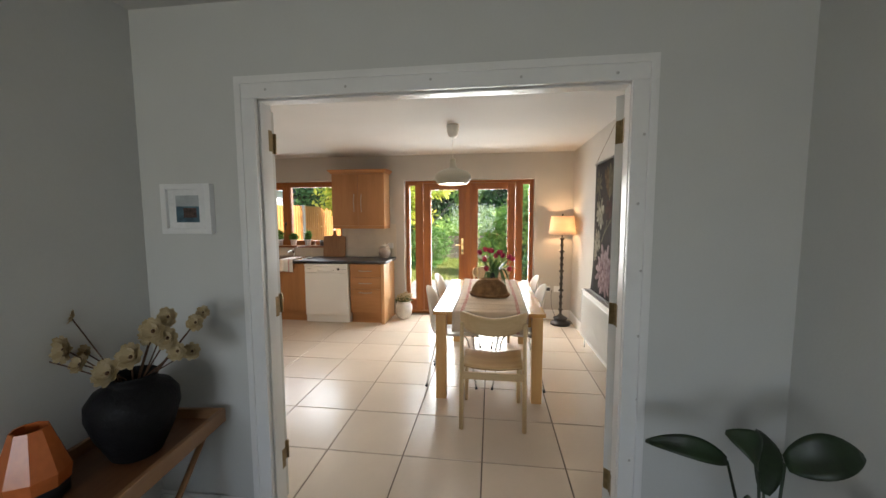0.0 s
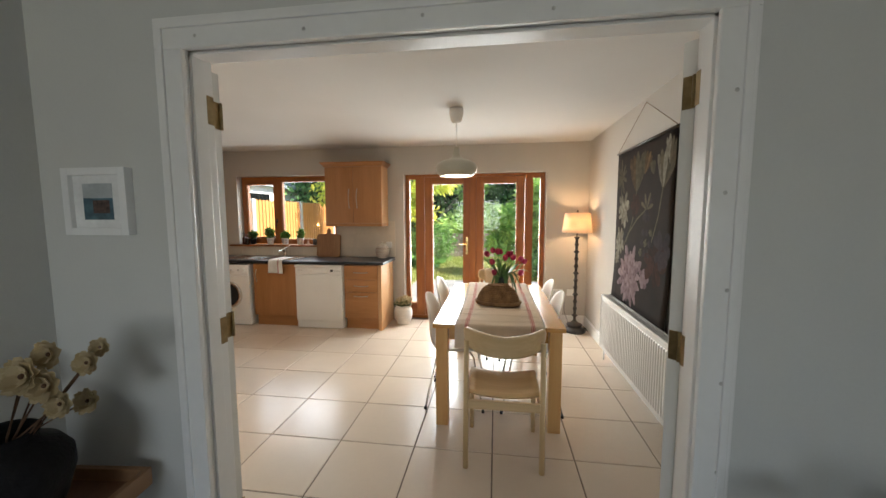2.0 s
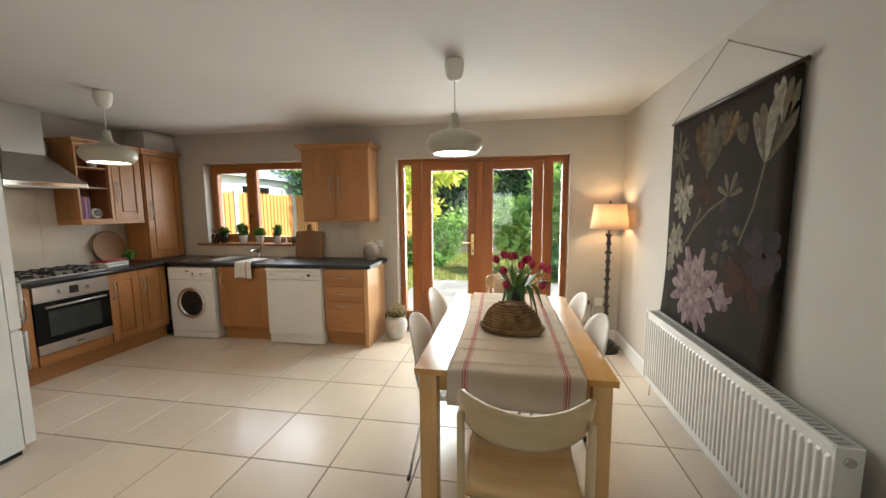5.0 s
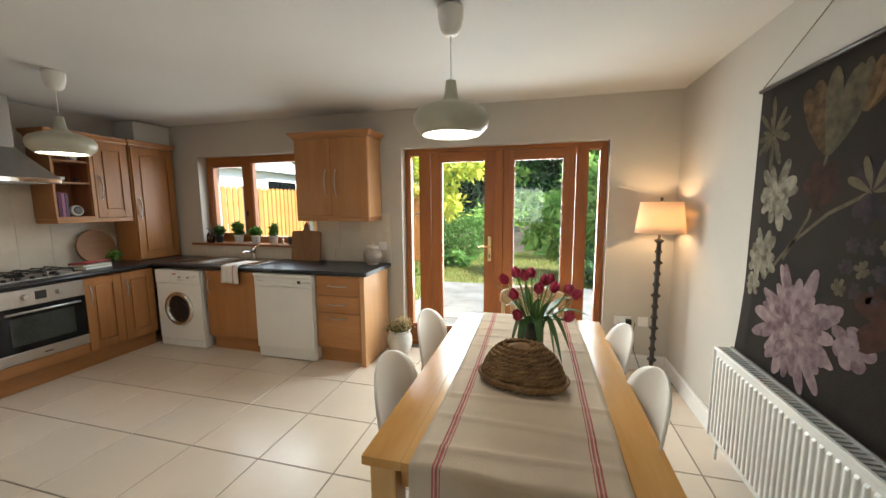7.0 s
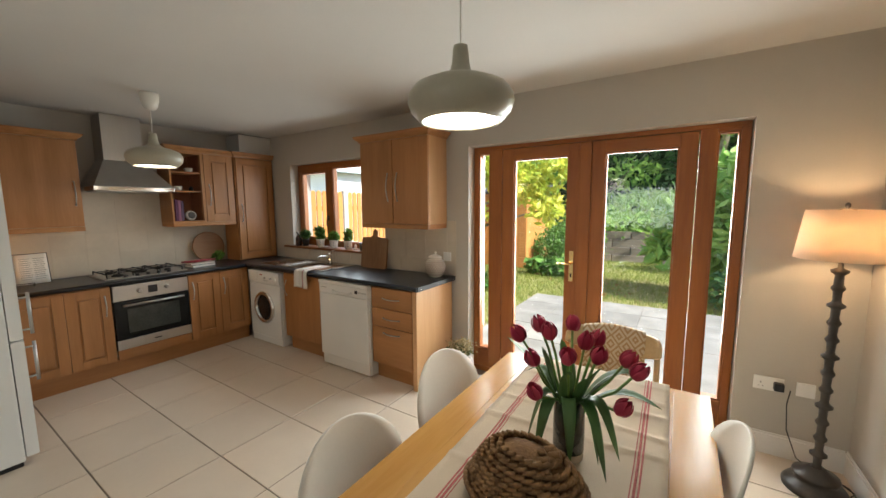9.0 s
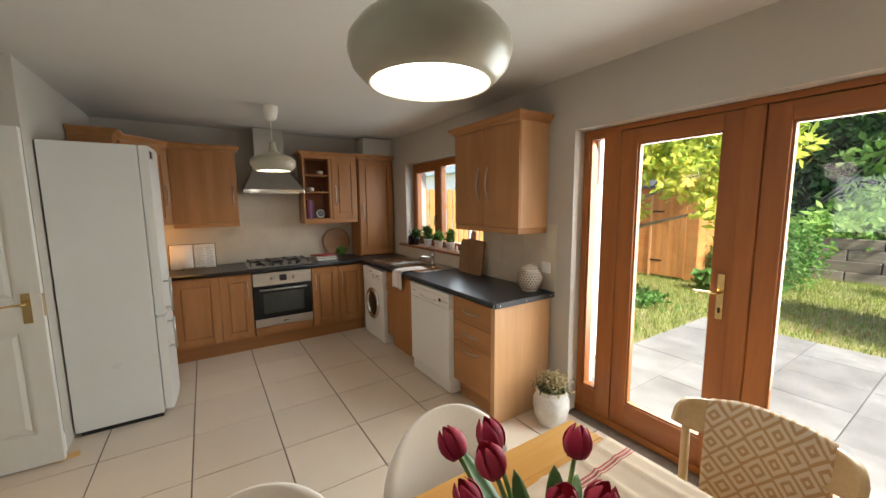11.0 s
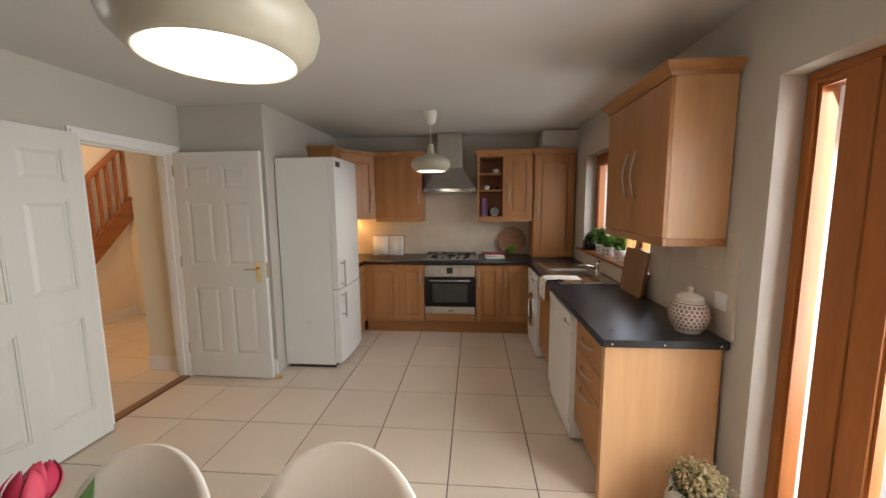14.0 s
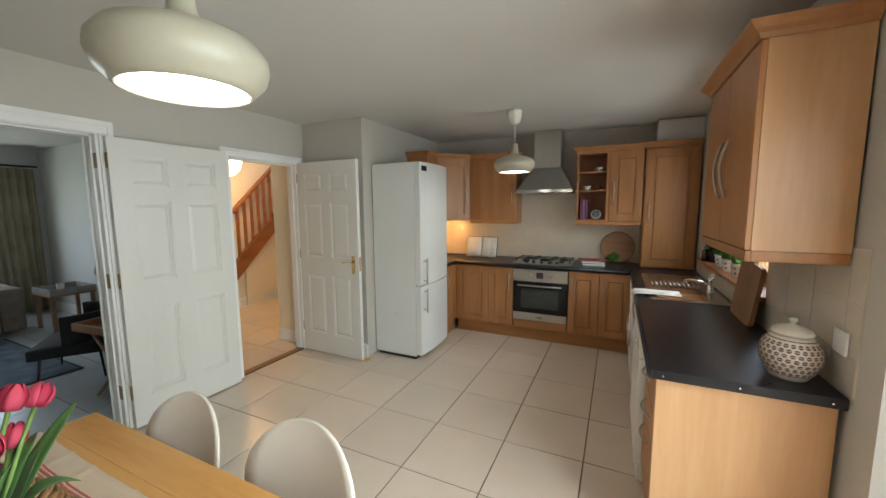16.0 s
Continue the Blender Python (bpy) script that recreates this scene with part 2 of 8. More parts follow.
# ---- the shell of the house ----
XE, XW, YN, YS, YL, H = 1.58, -4.22, 6.01, 2.13, 2.00, 2.47
structure("wall_north", boxes((-4.6, YN, 0, -3.53, 6.31, H), (-3.53, YN, 0, -1.95, 6.31, 1.05), (-3.53, YN, 2.10, -1.95, 6.31, H), (-1.95, YN, 0, -0.94, 6.31, H),
          (-0.94, YN, 2.09, 1.03, 6.31, H), (1.03, YN, 0, 1.9, 6.31, H)), M_WALL, "warm off-white painted wall with garden doors and window", "wall")
structure("wall_east", boxes((XE, YS, 0, 1.9, YN, H)), M_WALL, "warm off-white painted wall behind the radiator", "wall")
structure("wall_west", boxes((-4.6, YS, 0, XW, YN, H)), M_WALL, "warm off-white painted wall behind the cooker", "wall")
structure("wall_south", boxes((-1.565, YL + 0.02, 0, -0.70, YS, H), (-0.70, YL + 0.02, 2.10, 0.987, YS, H), (0.987, YL + 0.02, 0, XE, YS, H), (-2.37, YL + 0.02, 2.06, -1.565, YS, H), (-2.46, YL + 0.02, 0, -2.37, YS, H)),
          M_WALL, "warm off-white painted wall with two doorways", "wall")
structure("wall_chimney_block", boxes((XW, YL, 0, -2.46, 2.92, H)), M_WALL, "boxed-out off-white wall beside the fridge", "wall")
structure("ceiling", boxes((-4.6, YL + 0.02, H, 1.9, 6.31, H + 0.15)), M_CEIL, "matt white painted kitchen ceiling", "ceiling")
# lounge
structure("wall_lounge_north", boxes((-1.272, YL, 0, -0.70, YL + 0.02, 2.485), (-0.70, YL, 2.10, 0.987, YL + 0.02, 2.485), (0.987, YL, 0, XE, YL + 0.02, 2.485)), M_LOUNGE, "pale grey painted lounge wall round the double doorway", "wall")
structure("wall_lounge_east", boxes((XE, -3.1, 0, 1.9, YL + 0.02, 2.485)), M_LOUNGE, "pale grey painted lounge wall", "wall")
structure("wall_lounge_partition", boxes((-1.372, 0.95, 0, -1.272, YL + 0.02, 2.485), (-2.05, 0.85, 0, -1.272, 0.95, 2.485)), M_LOUNGE, "pale grey painted partition beside the hall", "wall")
structure("wall_lounge_west", boxes((-2.15, -3.1, 0, -1.95, -1.15, 2.485), (-2.15, -1.15, 0, -1.95, -0.75, 1.02), (-2.15, -1.15, 1.98, -1.95, -0.75, 2.485), (-2.15, -0.75, 0, -1.95, 0.85, 2.485)), M_LOUNGE,
          "pale grey painted lounge wall with a narrow window", "wall")
structure("wall_lounge_south", boxes((-2.15, -3.1, 0, -1.45, -2.8, 2.485), (-1.45, -3.1, 0, 0.65, -2.8, 0.85), (-1.45, -3.1, 2.1, 0.65, -2.8, 2.485), (0.65, -3.1, 0, 1.9, -2.8, 2.485)), M_LOUNGE, "pale grey painted lounge wall with a wide window", "wall")
structure("ceiling_lounge", boxes((-2.15, -3.1, 2.485, 1.9, YL + 0.02, 2.6)), M_CEIL, "white painted lounge ceiling", "ceiling")
# hall
structure("wall_hall_far", boxes((-4.3, -0.35, 0, -2.15, -0.2, 3.4)), M_HALL, "warm cream hall wall under the stairs", "wall")
structure("wall_hall_east", boxes((-2.15, -0.2, 0, -2.05, 0.85, 3.4), (-1.472, 0.95, 0, -1.372, YL, 3.4)), M_HALL, "warm cream hall wall", "wall")
structure("wall_hall_return", boxes((-2.9, 1.62, 0, -2.46, YL, 2.6)), M_HALL, "warm cream hall wall beside the door", "wall")
structure("wall_hall_west", boxes((-4.3, -0.2, 0, -4.2, YL, 3.4)), M_HALL, "warm cream hall wall", "wall")
structure("ceiling_hall", boxes((-4.3, -0.35, 3.4, -1.32, YL + 0.02, 3.5)), M_CEIL, "white hall ceiling", "ceiling")


def skirting(name, bm_list, label="white painted moulded skirting board"):
    bm = bmesh.new()
    for x0, y0, x1, y1 in bm_list:
        box(bm, x0, y0, 0.0, x1, y1, 0.125)
        dx, dy = (x1 - x0), (y1 - y0)
        c = 0.006
        if dx > dy:
            box(bm, x0, y0 + c, 0.125, x1, y1 - c, 0.142, 0.002)
        else:
            box(bm, x0 + c, y0, 0.125, x1 - c, y1, 0.142, 0.002)
    return structure(name, bm, M_WHITE, label, "skirting board")


skirting("baseboard", [(1.563, 2.15, 1.58, 6.01), (1.04, 5.993, 1.562, 6.01), (-1.095, 5.993, -0.95, 6.01), (-2.46, 2.20, -2.443, 2.92), (-1.50, 2.13, -0.785, 2.147), (1.07, 2.13, 1.56, 2.147)])
skirting("baseboard_lounge", [(-1.272, 1.983, -0.76, 2.0), (1.04, 1.983, 1.58, 2.0), (1.563, -2.8, 1.58, 1.98), (-1.95, -2.8, -1.933, 0.85)])
skirting("baseboard_hall", [(-4.2, -0.2, -2.15, -0.183), (-2.46, 1.62, -2.443, 2.0)])


# floors: tiles with recessed joints
structure("floor", boxes((-4.6, 2.06, -0.2, 1.9, 6.31, -0.004)), M_GROUT, "dark tile grout bed of the kitchen floor", "floor")
floor_ob = bpy.data.objects["floor"]
tagged(floor_ob, "cream ceramic square floor tiles with dark grout", "floor")
structure("floor_lounge", boxes((-2.15, -3.1, -0.2, 1.9, 2.06, -0.004)), M_GROUT, "pale grey tiled lounge floor", "floor")
structure("floor_hall", boxes((-4.3, -0.35, -0.2, -2.15, 2.06, -0.004), (-2.15, 0.95, -0.2, -1.32, 2.06, -0.003)), M_GROUT, "cream tiled hall floor", "floor")


# ---- door linings and architraves ----
def architrave(name, x0, x1, top, y, out, label, w=0.09):
    """Moulded trim round a doorway on the wall face y; out is the side it stands proud to."""
    o = thing(name, (0, 0, 0), label, "door frame", kind="structure")
    a, b, c = y, y + out * 0.018, y + out * 0.026
    lo, hi, hi2 = min(a, b), max(a, b), c
    for nm, bx, inner in (("jamb_trim", (x0 - w, lo, 0, x0, hi, top), (x0 - w + 0.014, 0, 0, x0 - w + 0.036, 0, top + w * 0.7)), ("jamb_trim", (x1, lo, 0, x1 + w, hi, top), (x1 + w - 0.036, 0, 0, x1 + w - 0.014, 0, top + w * 0.7)),
                          ("head_trim", (x0 - w, lo, top, x1 + w, hi, top + w), (x0 - w + 0.014, 0, top + w - 0.036, x1 + w - 0.014, 0, top + w - 0.014))):
        bm = bmesh.new()
        box(bm, *bx, bevel=0.004)
        box(bm, inner[0], min(b - out * 0.002, c), inner[2], inner[3], max(b - out * 0.002, c), inner[5], bevel=0.003)
        part(nm, bm, M_WHITE, o)
    return o


def lining(name, x0, x1, top, label):
    """The boards inside a doorway, with a door stop."""
    o = thing(name, (0, 0, 0), label, "door frame", kind="structure")
    t = 0.03
    for nm, b in (("jamb", (x0, YL - 0.002, 0, x0 + t, YS + 0.002, top)), ("jamb", (x1 - t, YL - 0.002, 0, x1, YS + 0.002, top)), ("head", (x0 + t, YL - 0.002, top - t, x1 - t, YS + 0.002, top))):
        part(nm, boxes(b, bevel=0.003), M_WHITE, o)
    for nm, b in (("stop", (x0 + t, YL + 0.03, 0, x0 + t + 0.012, YS - 0.045, top - t)), ("stop", (x1 - t - 0.012, YL + 0.03, 0, x1 - t, YS - 0.045, top - t)), ("stop", (x0 + t, YL + 0.03, top - t - 0.012, x1 - t, YS - 0.045, top - t))):
        part(nm, boxes(b, bevel=0.002), M_WHITE, o)
    return o


lining("door_lining_1", -0.70, 0.987, 2.10, "white painted lining of the double doorway")
architrave("trim_1", -0.655, 0.938, 2.06, YL, -1, "white moulded architrave with filled nail holes", 0.098)
architrave("trim_2", -0.685, 0.972, 2.075, YS, 1, "white moulded architrave round the lounge doorway", 0.085)
for _x in (-0.67, 0.954):
    for _z in (0.278, 1.085, 1.90):
        part("hinge_flap", boxes((_x, 2.088, _z - 0.05, _x + 0.003, 2.129, _z + 0.05), bevel=0.0008), M_BRASS, bpy.data.objects["door_lining_1"], "aged brass hinge flap")
lining("door_lining_2", -2.37, -1.565, 2.06, "white painted lining of the hall doorway")
architrave("trim_3", -2.35, -1.585, 2.035, YS, 1, "white moulded architrave round the hall doorway", 0.075)
_t = thing("threshold", (0, 0, 0), "dark brown wooden threshold strip in the hall doorway", "threshold", kind="structure")
part("strip", boxes((-2.34, 2.045, -0.003, -1.595, 2.12, 0.012), bevel=0.003), wood("threshold_wood", (0.22, 0.11, 0.05), (0.13, 0.06, 0.025), "X"), _t)

# filled nail holes on the architrave
M_FILL = mat("filler", (0.55, 0.53, 0.50), 0.9, 0, 0.05, 40, 0.1)
_rng = random.Random(4)
for i in range(11):
    x, z = (-0.60 + 0.37 * i, 2.105 + _rng.uniform(-0.02, 0.02)) if i < 5 else ((0.985 + _rng.uniform(-0.02, 0.02)), 0.5 + 0.27 * (i - 5))
    bm = bmesh.new()
    lathe(bm, [(0.006, 0), (0.005, 0.0012), (0.0, 0.0014)], steps=10)
    h = tagged(part("nail_hole_filler", bm, M_FILL), "small grey dab of filler on the white architrave", "filler", "nail holes", "structure")
    h.matrix_world = pose(x, YL - 0.0182, z, 90, 0, 0)


# ---- panelled doors ----


def panel_door(name, w, hgt, at, rz, label, handle=None, hinges=True):
    """A six-panel door: local x from the hinge edge, y across the thickness (0 to 0.04), z up."""
    d = thing(name, at, label, "door", rz)
    st, th = 0.10, 0.04
    pw = (w - 3 * st) / 2
    rows = [(0.21, 0.86), (1.04, 1.62), (1.72, hgt - 0.11)]
    bm = bmesh.new()
    zs = [0.0] + [z for r in rows for z in r] + [hgt]
    for i in range(0, len(zs), 2):
        box(bm, 0, 0, zs[i], w, th, zs[i + 1])
    for z0, z1 in rows:
        for x0, x1 in ((0, st), (st + pw, 2 * st + pw), (w - st, w)):
            box(bm, x0, 0, z0, x1, th, z1)
    bmesh.ops.remove_doubles(bm, verts=bm.verts[:], dist=1e-5)
    frame_ob = part("stiles_and_rails", bm, M_DOORW, d)
    for z0, z1 in rows:
        for x0 in (st, 2 * st + pw):
            bm = bmesh.new()
            box(bm, x0, 0.012, z0, x0 + pw, th - 0.012, z1)
            for ya, yb in ((0.012, 0.002), (th - 0.012, th - 0.002)):
                o_, i_ = 0.022, 0.045
                a = [bm.verts.new((x0 + (o_ if k in (0, 3) else pw - o_), ya, z0 + o_ if k < 2 else z1 - o_)) for k in range(4)]
                b = [bm.verts.new((x0 + (i_ if k in (0, 3) else pw - i_), yb, z0 + i_ if k < 2 else z1 - i_)) for k in range(4)]
                bm.faces.new(b)
                for k in range(4):
                    bm.faces.new((a[k], a[(k + 1) % 4], b[(k + 1) % 4], b[k]))
                # ovolo round the opening
                for q in ((x0, z0, x0 + pw, z0 + 0.012), (x0, z1 - 0.012, x0 + pw, z1), (x0, z0, x0 + 0.012, z1), (x0 + pw - 0.012, z0, x0 + pw, z1)):
                    yy = sorted((ya, 0.004 if ya < 0.02 else th - 0.004))
                    box(bm, q[0], yy[0], q[1], q[2], yy[1], q[3])
            part("panel", bm, M_DOORW, d)
    if hinges:
        for z in (0.266, 1.073, hgt - 0.157):
            hb = boxes((-0.003, 0.003, z - 0.05, 0.0, 0.037, z + 0.05), bevel=0.0008)
            hg = part("hinge", hb, M_BRASS, d, "aged brass butt hinge")
            bm = bmesh.new()
            tube(bm, [(-0.006, 0.003, z - 0.05), (-0.006, 0.003, z + 0.05)], 0.006, 10)
            part("knuckle", bm, M_BRASS, hg)
    if handle:
        for side in (-1, 1):
            y = 0 if side < 0 else th
            hb = bmesh.new()
            box(hb, w - 0.085, min(y, y + side * 0.006), 0.90, w - 0.045, max(y, y + side * 0.006), 1.08, bevel=0.002)
            hp = part("handle_plate", hb, M_GOLD, d, "polished brass lever plate")
            bm = bmesh.new()
            tube(bm, [(w - 0.065, y, 1.02), (w - 0.065, y + side * 0.04, 1.02), (w - 0.075, y + side * 0.05, 1.02), (w - 0.11, y + side * 0.052, 1.022), (w - 0.17, y + side * 0.048, 1.015)], 0.008, 10, 0.006)
            part("lever", bm, M_GOLD, hp)
        part("latch_plate", boxes((w - 0.001, 0.008, 0.93, w + 0.002, 0.032, 1.07)), M_GOLD, d, "brass latch plate")
    return d


panel_door("door_1", 0.805, 2.045, (-0.70, 2.20, 0.012), 178.3, "white six-panel double door leaf folded open against the wall")
panel_door("door_2", 0.79, 2.045, (0.966, 2.15, 0.012), 43, "white six-panel double door leaf standing open by the radiator")
panel_door("door_3", 0.80, 2.035, (-2.345, 2.14, 0.012), 88.5, "white six-panel hall door standing open with brass lever", True)


# ---- garden doors and kitchen window ----
def glazed(name, parent, x0, z0, x1, z1, y, wl, wr, wb, wt, d0, d1, materials=(M_OAK, M_OAKX), bead=True):
    """A glazed wooden frame as one part, with its pane under it."""
    bm = bmesh.new()
    box(bm, x0, y + d0, z0, x0 + wl, y + d1, z1, bevel=0.004)
    box(bm, x1 - wr, y + d0, z0, x1, y + d1, z1, bevel=0.004)
    fr = part(name, bm, materials[0], parent)
    bm = bmesh.new()
    box(bm, x0 + wl, y + d0 + 0.001, z0, x1 - wr, y + d1 - 0.001, z0 + wb, bevel=0.003)
    box(bm, x0 + wl, y + d0 + 0.001, z1 - wt, x1 - wr, y + d1 - 0.001, z1, bevel=0.003)
    part("rail", bm, materials[1], fr)
    if bead:
        b = 0.012
        a0, a1, c0, c1 = x0 + wl, x1 - wr, z0 + wb, z1 - wt
        bm = boxes((a0, y + d0 + 0.012, c0, a0 + b, y + d1 - 0.012, c1), (a1 - b, y + d0 + 0.012, c0, a1, y + d1 - 0.012, c1), (a0 + b, y + d0 + 0.012, c0, a1 - b, y + d1 - 0.012, c0 + b), (a0 + b, y + d0 + 0.012, c1 - b, a1 - b, y + d1 - 0.012, c1))
        part("glazing_bead", bm, materials[0], fr)
    p = part("pane", boxes((x0 + wl - 0.004, y - 0.003, z0 + wb - 0.004, x1 - wr + 0.004, y + 0.003, z1 - wt + 0.004)), M_GLASS, fr)
    p.visible_shadow = False
    return fr


fd = thing("garden_doors", (0, 0, 0), "orange-brown oak glazed double doors with side lights", "garden door", kind="structure")
part("frame_head", boxes((-0.935, 6.11, 2.055, 1.025, 6.20, 2.088), bevel=0.003), M_OAKX, fd)
part("sill", boxes((-0.935, 6.10, 0.0, 1.025, 6.22, 0.045), bevel=0.004), M_OAKX, fd)
glazed("side_light", fd, -0.935, 0.045, -0.66, 2.055, 6.155, 0.045, 0.115, 0.17, 0.02, -0.045, 0.045)
glazed("side_light", fd, 0.76, 0.045, 1.025, 2.055, 6.155, 0.095, 0.05, 0.17, 0.02, -0.045, 0.045)
glazed("door_leaf", fd, -0.655, 0.05, -0.005, 2.05, 6.145, 0.105, 0.085, 0.165, 0.09, -0.03, 0.03)
glazed("door_leaf", fd, 0.085, 0.05, 0.755, 2.05, 6.145, 0.095, 0.105, 0.165, 0.09, -0.03, 0.03)
part("meeting_post", boxes((-0.004, 6.10, 0.05, 0.084, 6.185, 2.053), bevel=0.006), M_OAK, fd)
hp = part("handle_plate", boxes((-0.062, 6.106, 0.95, -0.028, 6.114, 1.20), bevel=0.002), M_GOLD, fd, "polished brass handle plate with lock")
bm = bmesh.new()
tube(bm, [(-0.045, 6.106, 1.10), (-0.045, 6.065, 1.10), (-0.055, 6.055, 1.10), (-0.10, 6.053, 1.10), (-0.155, 6.06, 1.095)], 0.009, 10, 0.006)
part("lever", bm, M_GOLD, hp)
part("lock_cylinder", boxes((-0.05, 6.098, 0.985, -0.04, 6.107, 1.015), bevel=0.002), M_BLACK, hp)

kw = thing("window_1", (0, 0, 0), "orange-brown oak casement window over the sink", "window", kind="structure")
part("frame_head", boxes((-3.525, 6.12, 2.05, -1.955, 6.20, 2.097), bevel=0.003), M_OAKX, kw)
part("frame_foot", boxes((-3.525, 6.12, 1.078, -1.955, 6.20, 1.12), bevel=0.003), M_OAKX, kw)
glazed("casement", kw, -3.52, 1.12, -2.93, 2.05, 6.155, 0.075, 0.065, 0.055, 0.06, -0.04, 0.04)
glazed("fixed_light", kw, -2.93, 1.12, -1.955, 2.05, 6.155, 0.06, 0.06, 0.02, 0.02, -0.04, 0.04)
hd = part("handle_base", boxes((-2.962, 6.105, 1.40, -2.944, 6.116, 1.46), bevel=0.002), M_BLACK, kw, "black window latch")
bm = bmesh.new()
tube(bm, [(-2.953, 6.105, 1.44), (-2.953, 6.085, 1.44), (-2.956, 6.082, 1.39), (-2.958, 6.085, 1.33)], 0.007, 8)
part("latch_lever", bm, M_BLACK, hd)
tagged(part("window_sill", boxes((-3.66, 5.955, 1.05, -1.92, 6.12, 1.077), bevel=0.006), M_SILL), "reddish-brown stained wooden window sill", "window sill", "", "structure")

# ---- wall tiles behind the worktops ----
def wall_tiles(name, u0, u1, z0, z1, plane, face, label, tw=0.248, th=0.2):
    """Glazed tiles on the wall along x (plane 'y') or along y (plane 'x')."""
    g = 0.003
    sgn = -1 if plane == "y" else 1
    def slab(a, b, c, d, near, far):
        near, far = sorted((near, far))
        return (a, near, c, b, far, d) if plane == "y" else (near, a, c, far, b, d)
    o = tagged(part(name, boxes(slab(u0, u1, z0, z1, face, face + sgn * 0.004)), M_SPGROUT), label, "wall tiles", "", "structure")
    u = u0
    while u < u1 - 0.01:
        z = z0
        while z < z1 - 0.01:
            b, d = min(u + tw, u1), min(z + th, z1)
            part("wall_tile", boxes(slab(u + g / 2, b - g / 2, z + g / 2, d - g / 2, face + sgn * 0.003, face + sgn * 0.0065)), M_SPLASH, o)
            z += th
        u += tw


wall_tiles("splashback_sink", -3.73, -1.07, 0.915, 1.05, "y", YN, "glossy cream wall tiles behind the sink", 0.25, 0.135)
wall_tiles("splashback_end", -1.915, -1.07, 1.05, 1.43, "y", YN, "glossy cream wall tiles beside the window", 0.25, 0.19)
wall_tiles("splashback_cooker", 2.93, 5.49, 0.915, 1.72, "x", XW, "glossy cream wall tiles behind the cooker", 0.25, 0.2)


# ---- fitted kitchen ----
def bow_handle(parent, a, b, out, material=M_STEEL):
    """A bowed strap handle from a to b, standing off along out."""
    a, b, out = Vector(a), Vector(b), Vector(out)
    bm = bmesh.new()
    n = 10
    pts = [a + (b - a) * i / n + out * (0.004 + 0.026 * math.sin(math.pi * i / n)) for i in range(n + 1)]
    tube(bm, pts, 0.0055, 8)
    for p in (a, b):
        tube(bm, [p, p + out * 0.008], 0.007, 8)
    part("handle", bm, material, parent, "brushed steel bow handle")


def front(parent, w, h, at, axis, handle, shaker=True, material=M_BEECH, name="cabinet_door"):
    """A cabinet front. It faces -y (axis 'y') or +x (axis 'x'); u runs along the front. Panelled when shaker."""
    bm = bmesh.new()
    t = 0.02
    def put(u0, z0, u1, z1, d0, d1, bevel=0.0):
        if axis == "y":
            box(bm, at[0] + u0, at[1] - d1, at[2] + z0, at[0] + u1, at[1] - d0, at[2] + z1, bevel=bevel)
        else:
            box(bm, at[0] + d0, at[1] + u0, at[2] + z0, at[0] + d1, at[1] + u1, at[2] + z1, bevel=bevel)
    g = 0.0015
    if shaker:
        s = min(0.075, w * 0.24)
        put(g, g, s, h - g, 0, t, 0.003)
        put(w - s, g, w - g, h - g, 0, t, 0.003)
        put(s, g, w - s, s, 0, t - 0.0005)
        put(s, h - s, w - s, h - g, 0, t - 0.0005)
        put(s, s, w - s, h - s, 0, t - 0.012)
        put(s + 0.014, s + 0.014, w - s - 0.014, h - s - 0.014, t - 0.0125, t - 0.002, 0.007)
    else:
        put(g, g, w - g, h - g, 0, t, 0.003)
    d = part(name, bm, material, parent)
    if handle:
        u0, z0, u1, z1 = handle
        if axis == "y":
            bow_handle(d, (at[0] + u0, at[1] - t, at[2] + z0), (at[0] + u1, at[1] - t, at[2] + z1), (0, -1, 0))
        else:
            bow_handle(d, (at[0] + t, at[1] + u0, at[2] + z0), (at[0] + t, at[1] + u1, at[2] + z1), (1, 0, 0))
    return d


FY, FX = 5.45, -3.64   # carcass faces of the north and west runs


def base_unit(label, x0, y0, x1, y1, z0=0.15, z1=0.868, name="base_cabinet"):
    o = thing(name, (0, 0, 0), label, "kitchen cabinet", group="base cabinets")
    part("carcass", boxes((x0 + 0.001, y0 + 0.001, z0, x1 - 0.001, y1 - 0.001, z1)), M_BEECH, o)
    return o


# north run
c = base_unit("beech sink cabinet with plain door", -2.92, FY, -2.29, 5.99)
front(c, 0.62, 0.70, (-2.915, FY, 0.16), "y", (0.05, 0.46, 0.05, 0.62), False)
c = base_unit("beech three-drawer unit with bow handles", -1.615, FY, -1.15, 5.99, name="drawer_unit")
for z, h in ((0.16, 0.345), (0.507, 0.165), (0.675, 0.185)):
    front(c, 0.46, h, (-1.613, FY, z), "y", (0.14, h - 0.05 if h > 0.3 else h * 0.5, 0.32, h - 0.05 if h > 0.3 else h * 0.5), False, M_BEECHX, "drawer_front")
part("end_panel", boxes((-1.15, FY - 0.02, 0.0, -1.105, 5.99, 0.868), bevel=0.002), M_PANEL, c, "smooth pale beech end panel")
pl = thing("plinth", (0, 0, 0), "beech plinth boards under the kitchen units", "plinth", kind="structure")
part("board", boxes((-2.92, 5.50, 0.0, -2.29, 5.515, 0.15)), M_BEECHX, pl)
part("board", boxes((-1.615, 5.50, 0.0, -1.15, 5.515, 0.15)), M_BEECHX, pl)
part("board", boxes((-3.70, 3.44, 0.0, -3.685, 5.44, 0.15)), M_BEECHY, pl)
